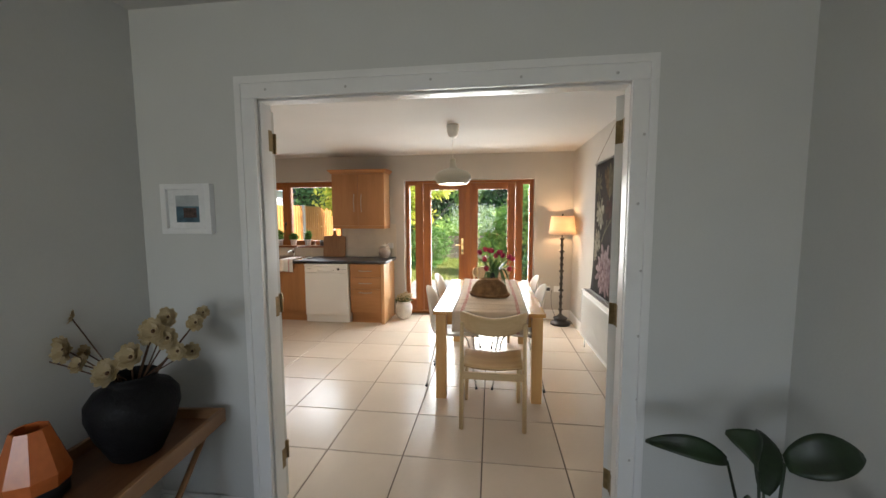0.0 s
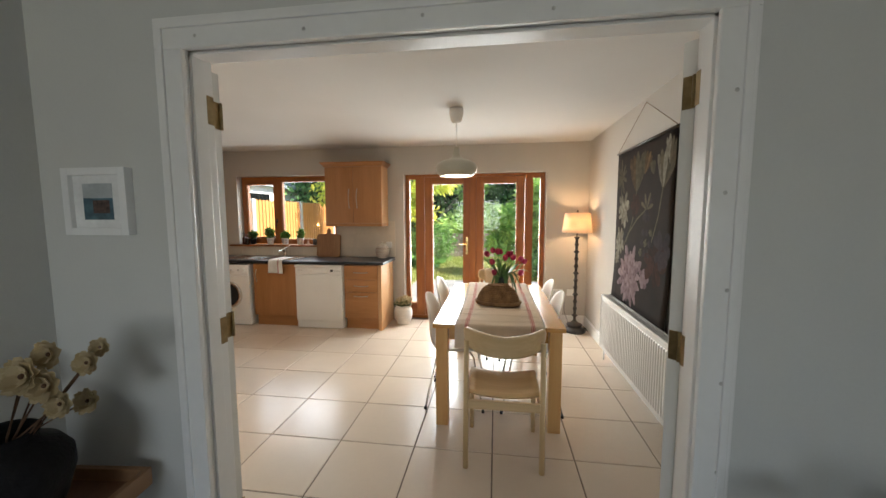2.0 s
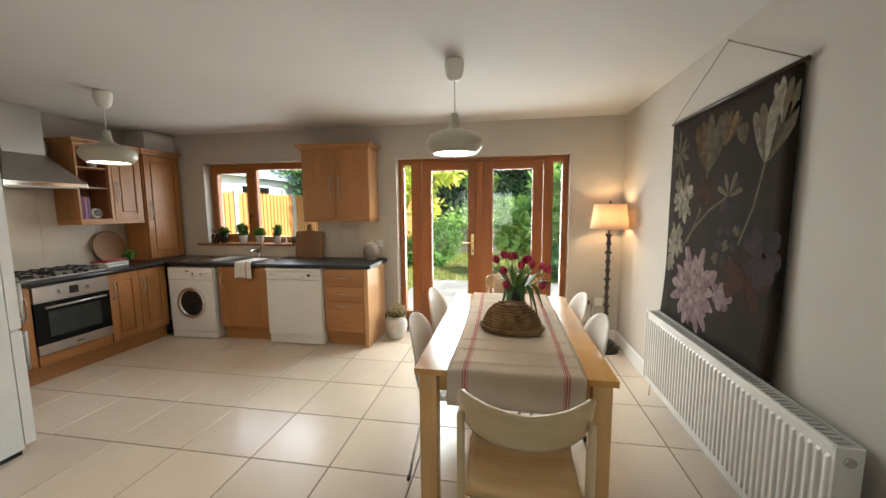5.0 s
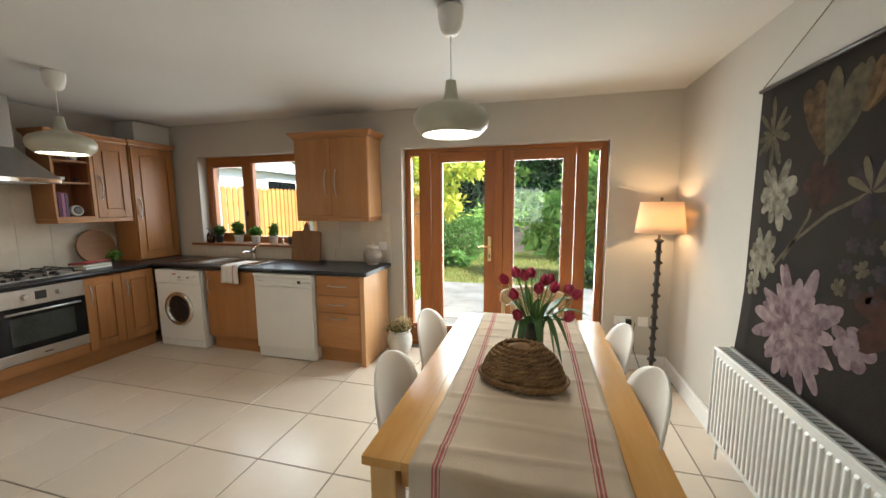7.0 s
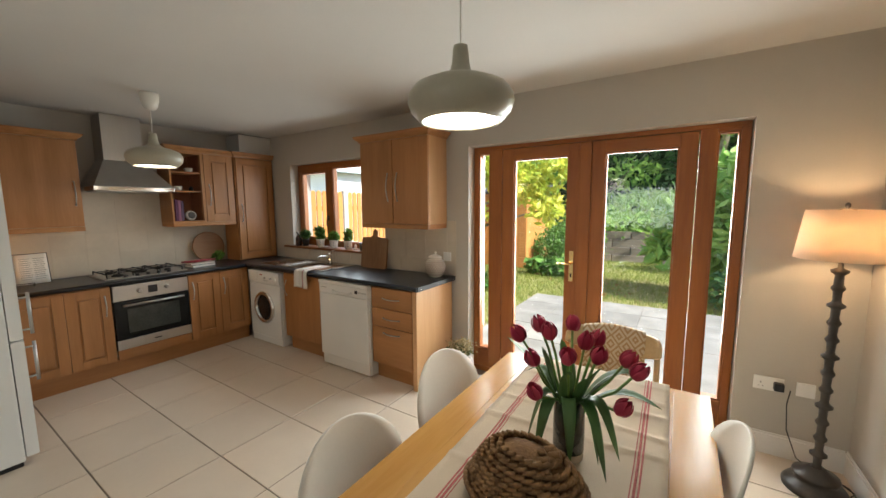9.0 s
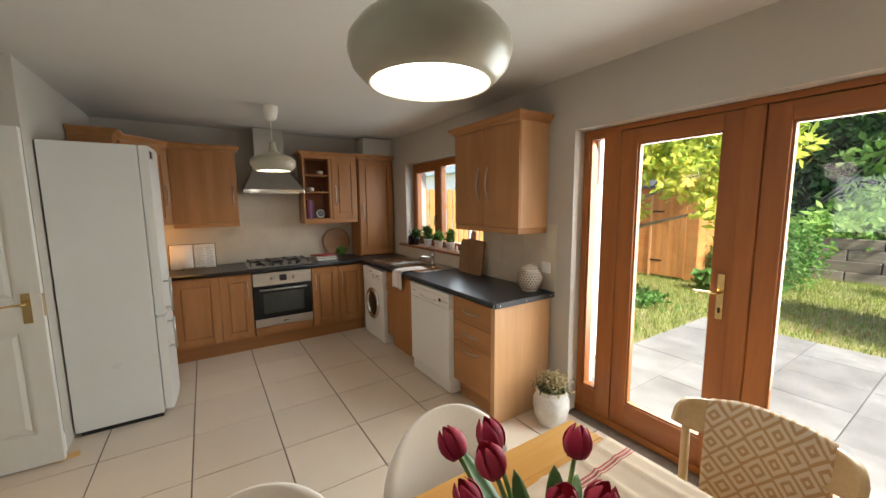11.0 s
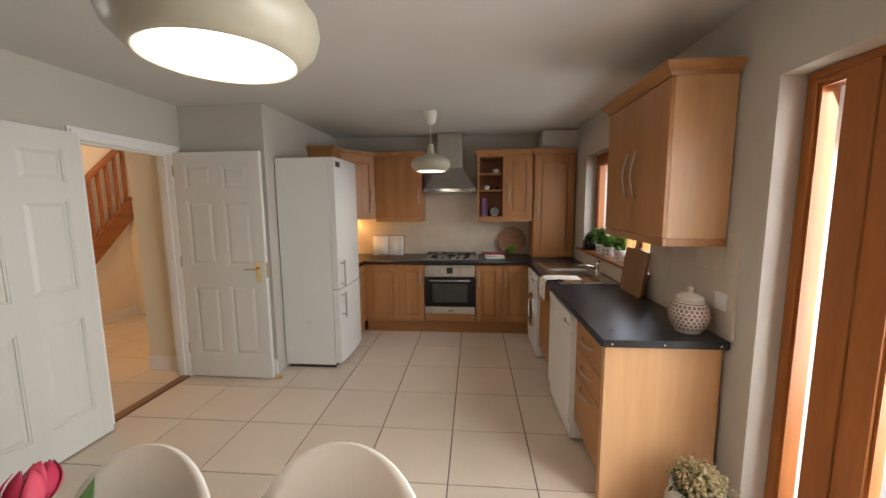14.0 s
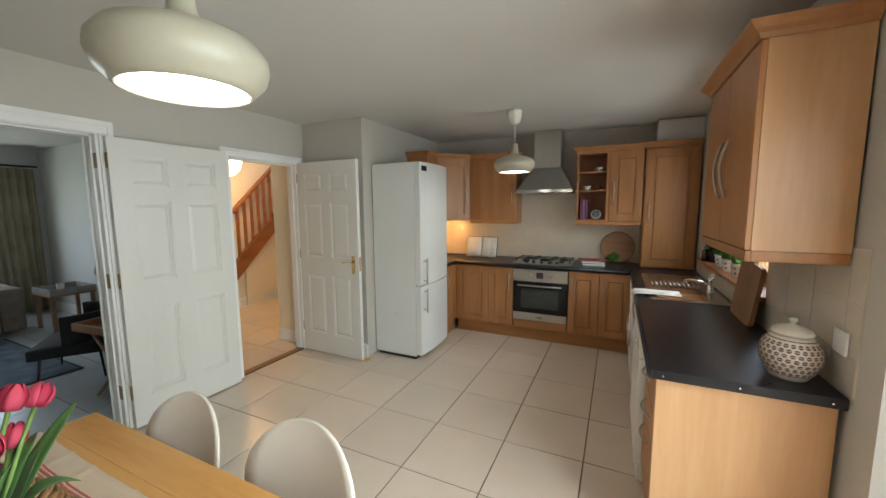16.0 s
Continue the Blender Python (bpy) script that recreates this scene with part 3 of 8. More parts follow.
part("board", boxes((-3.685, 3.375, 0.0, -3.30, 3.39, 0.15)), M_BEECHX, pl)

# west run
for y0, y1, hu, lab in ((3.45, 3.865, None, "beech base cabinet with panelled door"), (3.865, 4.17, 0.26, "narrow beech base cabinet with panelled door"), (4.795, 5.11, 0.04, "narrow beech base cabinet beside the oven"), (5.11, 5.43, 0.04, "narrow beech corner base cabinet")):
    c = base_unit(lab, -4.20, y0, FX, y1)
    front(c, y1 - y0, 0.70, (FX, y0, 0.16), "x", (hu, 0.44, hu, 0.62) if hu else None)
c = base_unit("beech base cabinet facing along the fridge", -4.20, 2.93, -3.29, 3.42)
d = front(c, 0.33, 0.70, (0, 0, 0), "y", (0.05, 0.44, 0.05, 0.62))
d.matrix_local = pose(-3.29, 3.42, 0.16, 0, 0, 180)
part("corner_post", boxes((FX - 0.01, 3.42, 0.15, FX + 0.012, 3.45, 0.868)), M_BEECH, c)

# oven
ov = thing("oven", (0, 0, 0), "built-in electric oven with steel trim and black glass", "oven")
part("body", boxes((-4.18, 4.175, 0.25, -3.63, 4.79, 0.868)), M_BLACK, ov)
part("control_panel", boxes((-3.63, 4.178, 0.715, -3.605, 4.787, 0.855), bevel=0.003), M_STEEL, ov, "brushed steel control panel")
dr = part("oven_door", boxes((-3.63, 4.178, 0.345, -3.607, 4.787, 0.708), bevel=0.003), M_OVENGL, ov, "black glass oven door")
part("viewing_window", boxes((-3.6075, 4.27, 0.40, -3.6045, 4.695, 0.63), bevel=0.001), mat("oven_window", (0.035, 0.042, 0.04), 0.08, 0, 0.2, 4, 0), dr)
part("lower_trim", boxes((-3.63, 4.178, 0.255, -3.606, 4.787, 0.343), bevel=0.003), M_STEEL, ov, "brushed steel lower trim")
bm = bmesh.new()
tube(bm, [(-3.572, 4.235, 0.672), (-3.572, 4.73, 0.672)], 0.009, 10)
for y in (4.26, 4.705):
    tube(bm, [(-3.606, y, 0.672), (-3.572, y, 0.672)], 0.007, 8)
part("door_handle", bm, M_STEEL, dr)
part("display", boxes((-3.606, 4.445, 0.755, -3.603, 4.52, 0.825), bevel=0.001), M_BLACK, ov, "small black clock display")
for y in (4.375, 4.60):
    bm = bmesh.new()
    lathe(bm, [(0.022, 0), (0.022, 0.006), (0.017, 0.008), (0.016, 0.024), (0.013, 0.027)], steps=20)
    k = part("knob", bm, M_STEEL, ov)
    k.matrix_local = pose(-3.605, y, 0.79, 0, 90, 0)
part("badge", boxes((-3.6065, 4.46, 0.292, -3.6045, 4.52, 0.302)), M_BLACK, ov)
front(ov, 0.61, 0.095, (FX, 4.178, 0.155), "x", None, False, M_BEECHY, "drawer_front")

# worktop: one U of black laminate
wt = thing("worktop", (0, 0, 0), "matt black laminate kitchen worktop with rounded front edge", "worktop")
bm = bmesh.new()
sx0, sx1, sy0, sy1 = -3.44, -2.36, 5.50, 5.955    # sink cut-out
for b in ((-4.21, 5.41, sx0, 6.0), (sx1, 5.41, -1.075, 6.0), (sx0, 5.41, sx1, sy0), (sx0, sy1, sx1, 6.0)):
    box(bm, b[0], b[1], 0.871, b[2], b[3], 0.91)
bmesh.ops.remove_doubles(bm, verts=bm.verts[:], dist=1e-4)
part("slab", bm, M_WORKTOP, wt)
part("slab", boxes((-4.21, 2.93, 0.8715, -3.60, 5.409, 0.9095)), M_WORKTOP, wt)
part("slab", boxes((-3.599, 2.93, 0.8715, -3.285, 3.45, 0.9095), bevel=0.004), M_WORKTOP, wt)
bm = bmesh.new()
tube(bm, [(-3.60, 5.411, 0.8905), (-1.08, 5.411, 0.8905)], 0.0192, 12)
tube(bm, [(-3.601, 3.46, 0.8905), (-3.601, 5.41, 0.8905)], 0.0190, 12)
part("rounded_edge", bm, M_WORKTOP, wt)
part("end_strip", boxes((-1.0755, 5.412, 0.872, -1.071, 5.995, 0.909), bevel=0.001), M_BLACK, wt, "black metal end strip")
for y in (5.45, 5.70, 5.96):
    bm = bmesh.new()
    lathe(bm, [(0.005, 0), (0.004, 0.002), (0, 0.0022)], steps=10)
    s = part("screw", bm, M_CHROME, wt)
    s.matrix_local = pose(-1.071, y, 0.889, 0, 90, 0)

# sink
sk = thing("sink", (0, 0, 0), "stainless steel inset sink with ribbed drainer", "sink")
bm = bmesh.new()
bx0, bx1, by0, by1 = -2.86, -2.42, 5.545, 5.86
for b in ((sx0 - 0.012, sy0 - 0.012, bx0, sy1 + 0.012), (bx1, sy0 - 0.012, sx1 + 0.012, sy1 + 0.012), (bx0, sy0 - 0.012, bx1, by0), (bx0, by1, bx1, sy1 + 0.012)):
    box(bm, b[0], b[1], 0.9105, b[2], b[3], 0.915)
for b in ((bx0 - 0.002, by0 - 0.002, 0.76, bx0, by1 + 0.002, 0.912), (bx1, by0 - 0.002, 0.76, bx1 + 0.002, by1 + 0.002, 0.912), (bx0, by0 - 0.002, 0.76, bx1, by0, 0.912), (bx0, by1, 0.76, bx1, by1 + 0.002, 0.912), (bx0 - 0.002, by0 - 0.002, 0.757, bx1 + 0.002, by1 + 0.002, 0.76)):
    box(bm, *b)
part("bowl_and_rim", bm, M_SINK, sk)
bm = bmesh.new()
for i in range(11):
    y = 5.55 + i * 0.033
    tube(bm, [(-3.40, y, 0.9155), (-2.94, y, 0.9145)], 0.006, 6)
part("drainer", bm, M_SINK, sk)
bm = bmesh.new()
lathe(bm, [(0.035, 0), (0.033, 0.004), (0.02, 0.002), (0, 0.001)], (-2.64, 5.70, 0.760), 20)
part("plug_hole", bm, M_CHROME, sk)
tp = thing("mixer_tap", (-2.72, 5.91, 0.915), "chrome single-lever kitchen mixer tap", "tap")
bm = bmesh.new()
lathe(bm, [(0.026, 0), (0.026, 0.008), (0.021, 0.012), (0.020, 0.085), (0.024, 0.095), (0.022, 0.12), (0.012, 0.13)], steps=20)
part("body", bm, M_CHROME, tp)
bm = bmesh.new()
tube(bm, [(0, -0.01, 0.06), (0, -0.06, 0.085), (0, -0.13, 0.095), (0, -0.165, 0.085), (0, -0.168, 0.07)], 0.012, 10)
part("spout", bm, M_CHROME, tp)
bm = bmesh.new()
tube(bm, [(0, 0, 0.125), (0.02, 0.01, 0.142), (0.08, 0.0, 0.155)], 0.008, 8, 0.005)
part("lever", bm, M_CHROME, tp)

# washing machine
wm = thing("washing_machine", (-3.565, 5.41, 0), "cream-white front-loading washing machine with chrome porthole", "washing machine")
part("body", boxes((0, 0.02, 0.012, 0.60, 0.57, 0.85), bevel=0.008), M_APPL, wm)
part("front_panel", boxes((0.004, 0.0, 0.09, 0.596, 0.022, 0.70), bevel=0.006), M_APPL, wm)
part("control_panel", boxes((0.004, -0.006, 0.705, 0.596, 0.022, 0.845), bevel=0.006), M_APPL, wm)
part("soap_drawer", boxes((0.02, -0.010, 0.73, 0.20, -0.004, 0.83), bevel=0.003), M_APPL, wm)
part("plinth", boxes((0.004, 0.006, 0.012, 0.596, 0.03, 0.085), bevel=0.004), M_APPL, wm)
bm = bmesh.new()
lathe(bm, [(0.185, 0), (0.188, 0.012), (0.178, 0.026), (0.155, 0.030), (0.146, 0.024), (0.140, 0.006)], steps=40, caps=False)
pd = part("door_ring", bm, M_CHROME, wm, "chrome porthole ring")
pd.matrix_local = pose(0.30, 0.001, 0.43, 90, 0, 0)
bm = bmesh.new()
lathe(bm, [(0.150, 0.004), (0.14, 0.008), (0.115, 0.016), (0.07, 0.021), (0, 0.023)], steps=40)
part("porthole_glass", bm, mat("dark_porthole", (0.02, 0.018, 0.018), 0.05, 0, 0.1, 6, 0), pd, "dark porthole glass")
for u in (0.34, 0.45, 0.53):
    bm = bmesh.new()
    r = 0.024 if u > 0.5 else 0.012
    lathe(bm, [(r, 0), (r * 0.95, 0.012), (r * 0.7, 0.016), (0, 0.017)], steps=18)
    k = part("dial", bm, M_APPL if u > 0.5 else M_STEEL, wm)
    k.matrix_local = pose(u, -0.006, 0.775, 90, 0, 0)
part("badge", boxes((0.24, -0.0075, 0.80, 0.29, -0.006, 0.812)), mat("badge_red", (0.45, 0.03, 0.03), 0.4), wm)
part("legend", boxes((0.30, -0.0075, 0.745, 0.40, -0.006, 0.75), (0.30, -0.0075, 0.735, 0.37, -0.006, 0.739)), M_STEEL, wm)

# dishwasher
dw = thing("dishwasher", (-2.285, 5.40, 0), "white freestanding dishwasher with control strip", "dishwasher")
part("body", boxes((0.003, 0.03, 0.012, 0.658, 0.58, 0.862), bevel=0.004), M_APPL, dw)
part("door", boxes((0.006, -0.005, 0.115, 0.655, 0.032, 0.735), bevel=0.007), M_APPL, dw)
cp = part("control_strip", boxes((0.006, -0.005, 0.738, 0.655, 0.032, 0.828), bevel=0.006), M_APPL, dw)
part("top_edge", boxes((0.0, -0.01, 0.831, 0.66, 0.03, 0.864), bevel=0.006), M_APPL, dw)
part("kick_plate", boxes((0.01, 0.012, 0.012, 0.65, 0.03, 0.11), bevel=0.003), M_APPL, dw)
bm = bmesh.new()
tube(bm, [(0.20, -0.006, 0.775), (0.24, -0.012, 0.765), (0.33, -0.015, 0.760), (0.42, -0.012, 0.765), (0.46, -0.006, 0.775)], 0.009, 8)
part("grip", bm, M_APPL, cp)
part("display", boxes((0.50, -0.0065, 0.775, 0.535, -0.004, 0.805)), M_BLACK, cp)
for u in (0.55, 0.575, 0.60, 0.625):
    part("button", boxes((u, -0.008, 0.782, u + 0.014, -0.004, 0.796), bevel=0.001), M_STEEL, cp)
part("legend", boxes((0.04, -0.0065, 0.79, 0.11, -0.005, 0.797)), M_STEEL, cp)


# wall cabinets
def cornice(parent, pts, z=2.172, drop=0.0):
    """A flared cornice along a run of points, flaring to the right of the way it runs."""
    bm = bmesh.new()
    prof = [(-0.02, 0.0), (0.008, 0.0), (0.014, 0.018), (0.03, 0.03), (0.045, 0.046), (0.048, 0.058), (-0.02, 0.058)]
    P = [Vector((p[0], p[1], 0)) for p in pts]
    rings = []
    for i, p in enumerate(P):
        d0 = (P[i] - P[i - 1]).normalized() if i else None
        d1 = (P[i + 1] - P[i]).normalized() if i < len(P) - 1 else None
        n0 = Vector((d0.y, -d0.x, 0)) if d0 else None
        n1 = Vector((d1.y, -d1.x, 0)) if d1 else None
        n = (n0 + n1).normalized() if n0 and n1 else (n0 or n1)
        k = 1 / max(0.4, n.dot(n0 or n1))
        rings.append([bm.verts.new(p + n * (u * k) + Vector((0, 0, z + v))) for u, v in prof])
    for a, b in zip(rings, rings[1:]):
        for i in range(len(prof)):
            j = (i + 1) % len(prof)
            bm.faces.new((a[i], a[j], b[j], b[i]))
    bm.faces.new(rings[0])
    bm.faces.new(list(reversed(rings[-1])))
    part("cornice", bm, M_BEECHX, parent, "flared beech cornice")


def light_rail(parent, *bs):
    part("light_rail", boxes(*bs, bevel=0.004), M_BEECHX, parent)


wc = thing("wall_cabinet", (0, 0, 0), "beech double wall cabinet with plain doors by the window", "kitchen cabinet", group="wall cabinets")
part("carcass", boxes((-1.97, 5.72, 1.405, -1.165, 6.0, 2.172)), M_PANEL, wc)
front(wc, 0.40, 0.765, (-1.968, 5.72, 1.406), "y", (0.345, 0.21, 0.345, 0.46), False)
front(wc, 0.40, 0.765, (-1.566, 5.72, 1.406), "y", (0.055, 0.21, 0.055, 0.46), False)
cornice(wc, [(-1.97, 6.0), (-1.97, 5.70), (-1.165, 5.70), (-1.165, 6.0)][::1])
light_rail(wc, (-1.968, 5.702, 1.362, -1.167, 5.722, 1.404), (-1.185, 5.722, 1.362, -1.167, 6.0, 1.404), (-1.968, 5.722, 1.362, -1.95, 6.0, 1.404))

wc = thing("wall_cabinet", (0, 0, 0), "beech wall cabinet beside the cooker hood", "kitchen cabinet", group="wall cabinets")
part("carcass", boxes((-4.2, 3.52, 1.405, -3.92, 4.12, 2.172)), M_BEECH, wc)
front(wc, 0.60, 0.765, (-3.92, 3.52, 1.406), "x", (0.555, 0.19, 0.555, 0.40), False)
light_rail(wc, (-3.92, 3.52, 1.362, -3.90, 4.12, 1.404), (-4.2, 4.10, 1.362, -3.92, 4.12, 1.404))
cw = thing("corner_wall_cabinet", (0, 0, 0), "beech diagonal corner wall cabinet above the worktop", "kitchen cabinet", group="wall cabinets")
bm = bmesh.new()
ring = [(-4.2, 3.518), (-4.2, 2.93), (-3.32, 2.93), (-3.32, 3.20), (-3.55, 3.20), (-3.90, 3.518)]
lo = [bm.verts.new((x, y, 1.405)) for x, y in ring]
hi = [bm.verts.new((x, y, 2.172)) for x, y in ring]
bm.faces.new(list(reversed(lo)))
bm.faces.new(hi)
for i in range(6):
    bm.faces.new((lo[i], lo[(i + 1) % 6], hi[(i + 1) % 6], hi[i]))
part("carcass", bm, M_BEECH, cw)
ang = math.degrees(math.atan2(3.20 - 3.518, -3.55 + 3.90))
d = front(cw, 0.455, 0.765, (0, 0, 0), "y", (0.40, 0.19, 0.40, 0.40), True)
d.matrix_local = pose(-3.551, 3.201, 1.406, 0, 0, ang + 180)
cornice(cw, [(-3.32, 2.93), (-3.32, 3.20), (-3.55, 3.20), (-3.90, 3.518), (-3.90, 4.12), (-4.2, 4.12)])

sc = thing("open_shelf_cabinet", (0, 0, 0), "beech wall cabinet with open shelves and panelled door", "kitchen cabinet", group="wall cabinets")
bm = boxes((-4.2, 4.82, 1.405, -3.90, 4.838, 2.172), (-4.2, 5.13, 1.405, -3.92, 5.15, 2.172), (-4.2, 4.838, 1.405, -3.905, 5.13, 1.423), (-4.2, 4.838, 2.154, -3.905, 5.13, 2.172), (-3.92, 5.13, 1.405, -3.902, 5.16, 2.172))
part("surround", bm, M_BEECH, sc)
part("inner_back", boxes((-4.2, 4.838, 1.423, -4.19, 5.13, 2.154), (-4.19, 4.838, 1.423, -3.93, 4.842, 2.154), (-4.19, 5.126, 1.423, -3.93, 5.13, 2.154)), M_INSIDE, sc, "dark reddish cabinet inside")
for z in (1.74, 1.945):
    part("shelf", boxes((-4.19, 4.843, z, -3.92, 5.125, z + 0.016)), M_BEECHY, sc)
part("carcass", boxes((-4.2, 5.151, 1.405, -3.921, 5.49, 2.172)), M_BEECH, sc)
front(sc, 0.325, 0.765, (-3.92, 5.163, 1.406), "x", (0.045, 0.19, 0.045, 0.42))
light_rail(sc, (-3.92, 4.822, 1.362, -3.90, 5.488, 1.404), (-4.2, 4.822, 1.362, -3.92, 4.84, 1.404))
cornice(sc, [(-4.2, 4.82), (-3.90, 4.82), (-3.90, 5.49)][::-1][::-1])

tc = thing("boiler_cabinet", (0, 0, 0), "tall beech cabinet on the worktop with panelled door", "kitchen cabinet")
part("carcass", boxes((-4.2, 5.50, 0.912, -3.895, 5.995, 2.172)), M_BEECH, tc)
front(tc, 0.47, 1.24, (-3.895, 5.51, 0.925), "x", (0.045, 0.47, 0.045, 0.68))
cornice(tc, [(-4.2, 5.50), (-3.875, 5.50), (-3.875, 5.99)], 2.174)
structure("wall_pipe_boxing", boxes((XW, 5.60, 2.24, -3.93, YN, 2.455)), M_CEIL, "white boxed-in pipe casing under the ceiling", "boxing")
# grey strip stands in for the shadow line between casing and ceiling
structure("trim_gap_shade", boxes((-3.93, 5.60, 2.455, -3.90, YN, 2.462)), plain("shadow_gap_grey", (0.25, 0.24, 0.22)), "thin grey strip drawn as the shadow line over the pipe casing", "trim")

# cooker hood
hdn = thing("cooker_hood", (0, 0, 0), "brushed steel chimney cooker hood", "cooker hood")
bm = bmesh.new()
def frustum(bm, a, b):
    va = [bm.verts.new(p) for p in a]
    vb = [bm.verts.new(p) for p in b]
    bm.faces.new(list(reversed(va)))
    bm.faces.new(vb)
    for i in range(4):
        bm.faces.new((va[i], va[(i + 1) % 4], vb[(i + 1) % 4], vb[i]))
frustum(bm, [(-4.21, 4.17, 1.77), (-3.74, 4.17, 1.77), (-3.74, 4.79, 1.77), (-4.21, 4.79, 1.77)], [(-4.21, 4.315, 2.03), (-3.96, 4.315, 2.03), (-3.96, 4.63, 2.03), (-4.21, 4.63, 2.03)])
part("canopy", bm, M_STEEL, hdn)
part("rim", boxes((-4.21, 4.165, 1.73, -3.735, 4.795, 1.769), bevel=0.003), M_CHROME, hdn, "bright steel rim")
part("filter", boxes((-4.15, 4.21, 1.724, -3.80, 4.75, 1.729)), M_STEEL, hdn)
part("chimney", boxes((-4.21, 4.317, 2.031, -3.962, 4.628, 2.462), bevel=0.002), M_STEEL, hdn)

# hob
hb = thing("gas_hob", (0, 0, 0.9105), "stainless steel gas hob with black cast pan supports", "hob")
part("tray", boxes((-4.13, 4.15, 0, -3.66, 4.82, 0.012), bevel=0.005), M_STEEL, hb)
for x, y, r in ((-4.02, 4.28, 0.035), (-3.80, 4.28, 0.045), (-3.91, 4.485, 0.06), (-4.02, 4.69, 0.045), (-3.80, 4.69, 0.03)):
    bm = bmesh.new()
    lathe(bm, [(r, 0.012), (r, 0.022), (r * 0.8, 0.024), (r * 0.78, 0.03), (r * 0.6, 0.033), (0, 0.034)], (x, y, 0), 20)
    part("burner", bm, M_IRON, hb)
for y0, y1 in ((4.17, 4.385), (4.385, 4.585), (4.585, 4.80)):
    bm = bmesh.new()
    ym = (y0 + y1) / 2
    for yy in (y0 + 0.01, y1 - 0.01):
        tube(bm, [(-4.11, yy, 0.013), (-4.105, yy, 0.045), (-3.72, yy, 0.045), (-3.715, yy, 0.013)], 0.006, 6)
    for xx in (-4.02, -3.91, -3.80):
        tube(bm, [(xx, y0 + 0.01, 0.046), (xx, y1 - 0.01, 0.046)], 0.005, 6)
    tube(bm, [(-4.10, ym, 0.047), (-3.73, ym, 0.047)], 0.005, 6)
    part("pan_support", bm, M_IRON, hb, "black cast-iron pan support")
for i in range(5):
    bm = bmesh.new()
    lathe(bm, [(0.017, 0.012), (0.015, 0.03), (0.011, 0.033), (0, 0.033)], (-3.685, 4.31 + i * 0.087, 0), 16)
    part("knob", bm, M_BLACK, hb)

# fridge freezer
fz = thing("fridge_freezer", (-3.235, 2.93, 0), "tall white fridge freezer with steel bar handles", "fridge")
part("cabinet", boxes((0.0, 0.0, 0.03, 0.635, 0.50, 2.02), bevel=0.006), M_FRIDGE, fz)
def fridge_door(z0, z1):
    bm = bmesh.new()
    n = 12
    pts = [(0.002 + 0.631 * i / n, 0.505 + 0.055 + 0.018 * math.sin(math.pi * i / n)) for i in range(n + 1)]
    poly = [(0.002, 0.505)] + pts + [(0.633, 0.505)]
    lo = [bm.verts.new((x, y, z0)) for x, y in poly]
    hi = [bm.verts.new((x, y, z1)) for x, y in poly]
    bm.faces.new(lo)
    bm.faces.new(list(reversed(hi)))
    for i in range(len(poly)):
        j = (i + 1) % len(poly)
        bm.faces.new((lo[i], lo[j], hi[j], hi[i]))
    bmesh.ops.bevel(bm, geom=[e for e in bm.edges if abs(e.verts[0].co.z - e.verts[1].co.z) < 1e-6], offset=0.006, segments=2, affect="EDGES")
    return bm
for z0, z1, h0, h1 in ((0.785, 2.02, 0.80, 1.06), (0.05, 0.775, 0.50, 0.75)):
    dd = part("door", fridge_door(z0, z1), M_FRIDGE, fz)
    bm = bmesh.new()
    tube(bm, [(0.575, 0.607, h0), (0.575, 0.607, h1)], 0.009, 10)
    for z in (h0 + 0.03, h1 - 0.03):
        tube(bm, [(0.575, 0.56, z), (0.575, 0.607, z)], 0.006, 8)
    part("handle", bm, M_STEEL, dd, "steel bar handle")
part("badge", boxes((0.50, 0.5655, 1.935, 0.60, 0.571, 1.985)), M_BLACK, fz, "dark display badge")
part("foot_grille", boxes((0.01, 0.03, 0.0, 0.625, 0.49, 0.03)), M_BLACK, fz)


# ---- pendants ----
def pendant(at, label, lift):
    p = thing("pendant_lamp", at, label, "pendant lamp", group="pendant lamps")
    bm = bmesh.new()
    lathe(bm, [(0.012, -0.132), (0.034, -0.126), (0.050, -0.105), (0.062, -0.055), (0.064, -0.015), (0.060, -0.001)], steps=28)
    part("ceiling_rose", bm, M_CAP, p)
    bm = bmesh.new()
    tube(bm, [(0, 0, -0.13), (0, 0, -0.36 + lift)], 0.0032, 8)
    part("flex", bm, M_CAP, p)
    bm = bmesh.new()
    o = [(0.024, -0.335), (0.026, -0.35), (0.030, -0.40), (0.036, -0.432), (0.060, -0.456), (0.115, -0.474), (0.158, -0.498), (0.178, -0.530), (0.181, -0.558), (0.172, -0.594), (0.150, -0.622), (0.138, -0.636), (0.132, -0.634), (0.146, -0.615), (0.166, -0.575), (0.168, -0.54), (0.14, -0.50), (0.05, -0.468), (0.0, -0.46)]
    lathe(bm, [(r * 1.05, -0.602 + 0.87 * (z + 0.636) + lift) for r, z in o], steps=48)
    part("shade", bm, M_SHADE, p, "stone-coloured enamel dome shade")
    bm = bmesh.new()
    lathe(bm, [(0.0, -0.590), (0.10, -0.592), (0.148, -0.586), (0.150, -0.580), (0.0, -0.578)], (0, 0, lift), 40)
    d = part("diffuser", bm, M_DISC, p, "glowing white diffuser")
    d.visible_shadow = False
    return p


pendant((-0.002, 4.266, H), "stone-coloured dome pendant lamp lit over the table", 0.0)
pendant((-2.90, 4.352, H), "stone-coloured dome pendant lamp lit over the kitchen", 0.03)


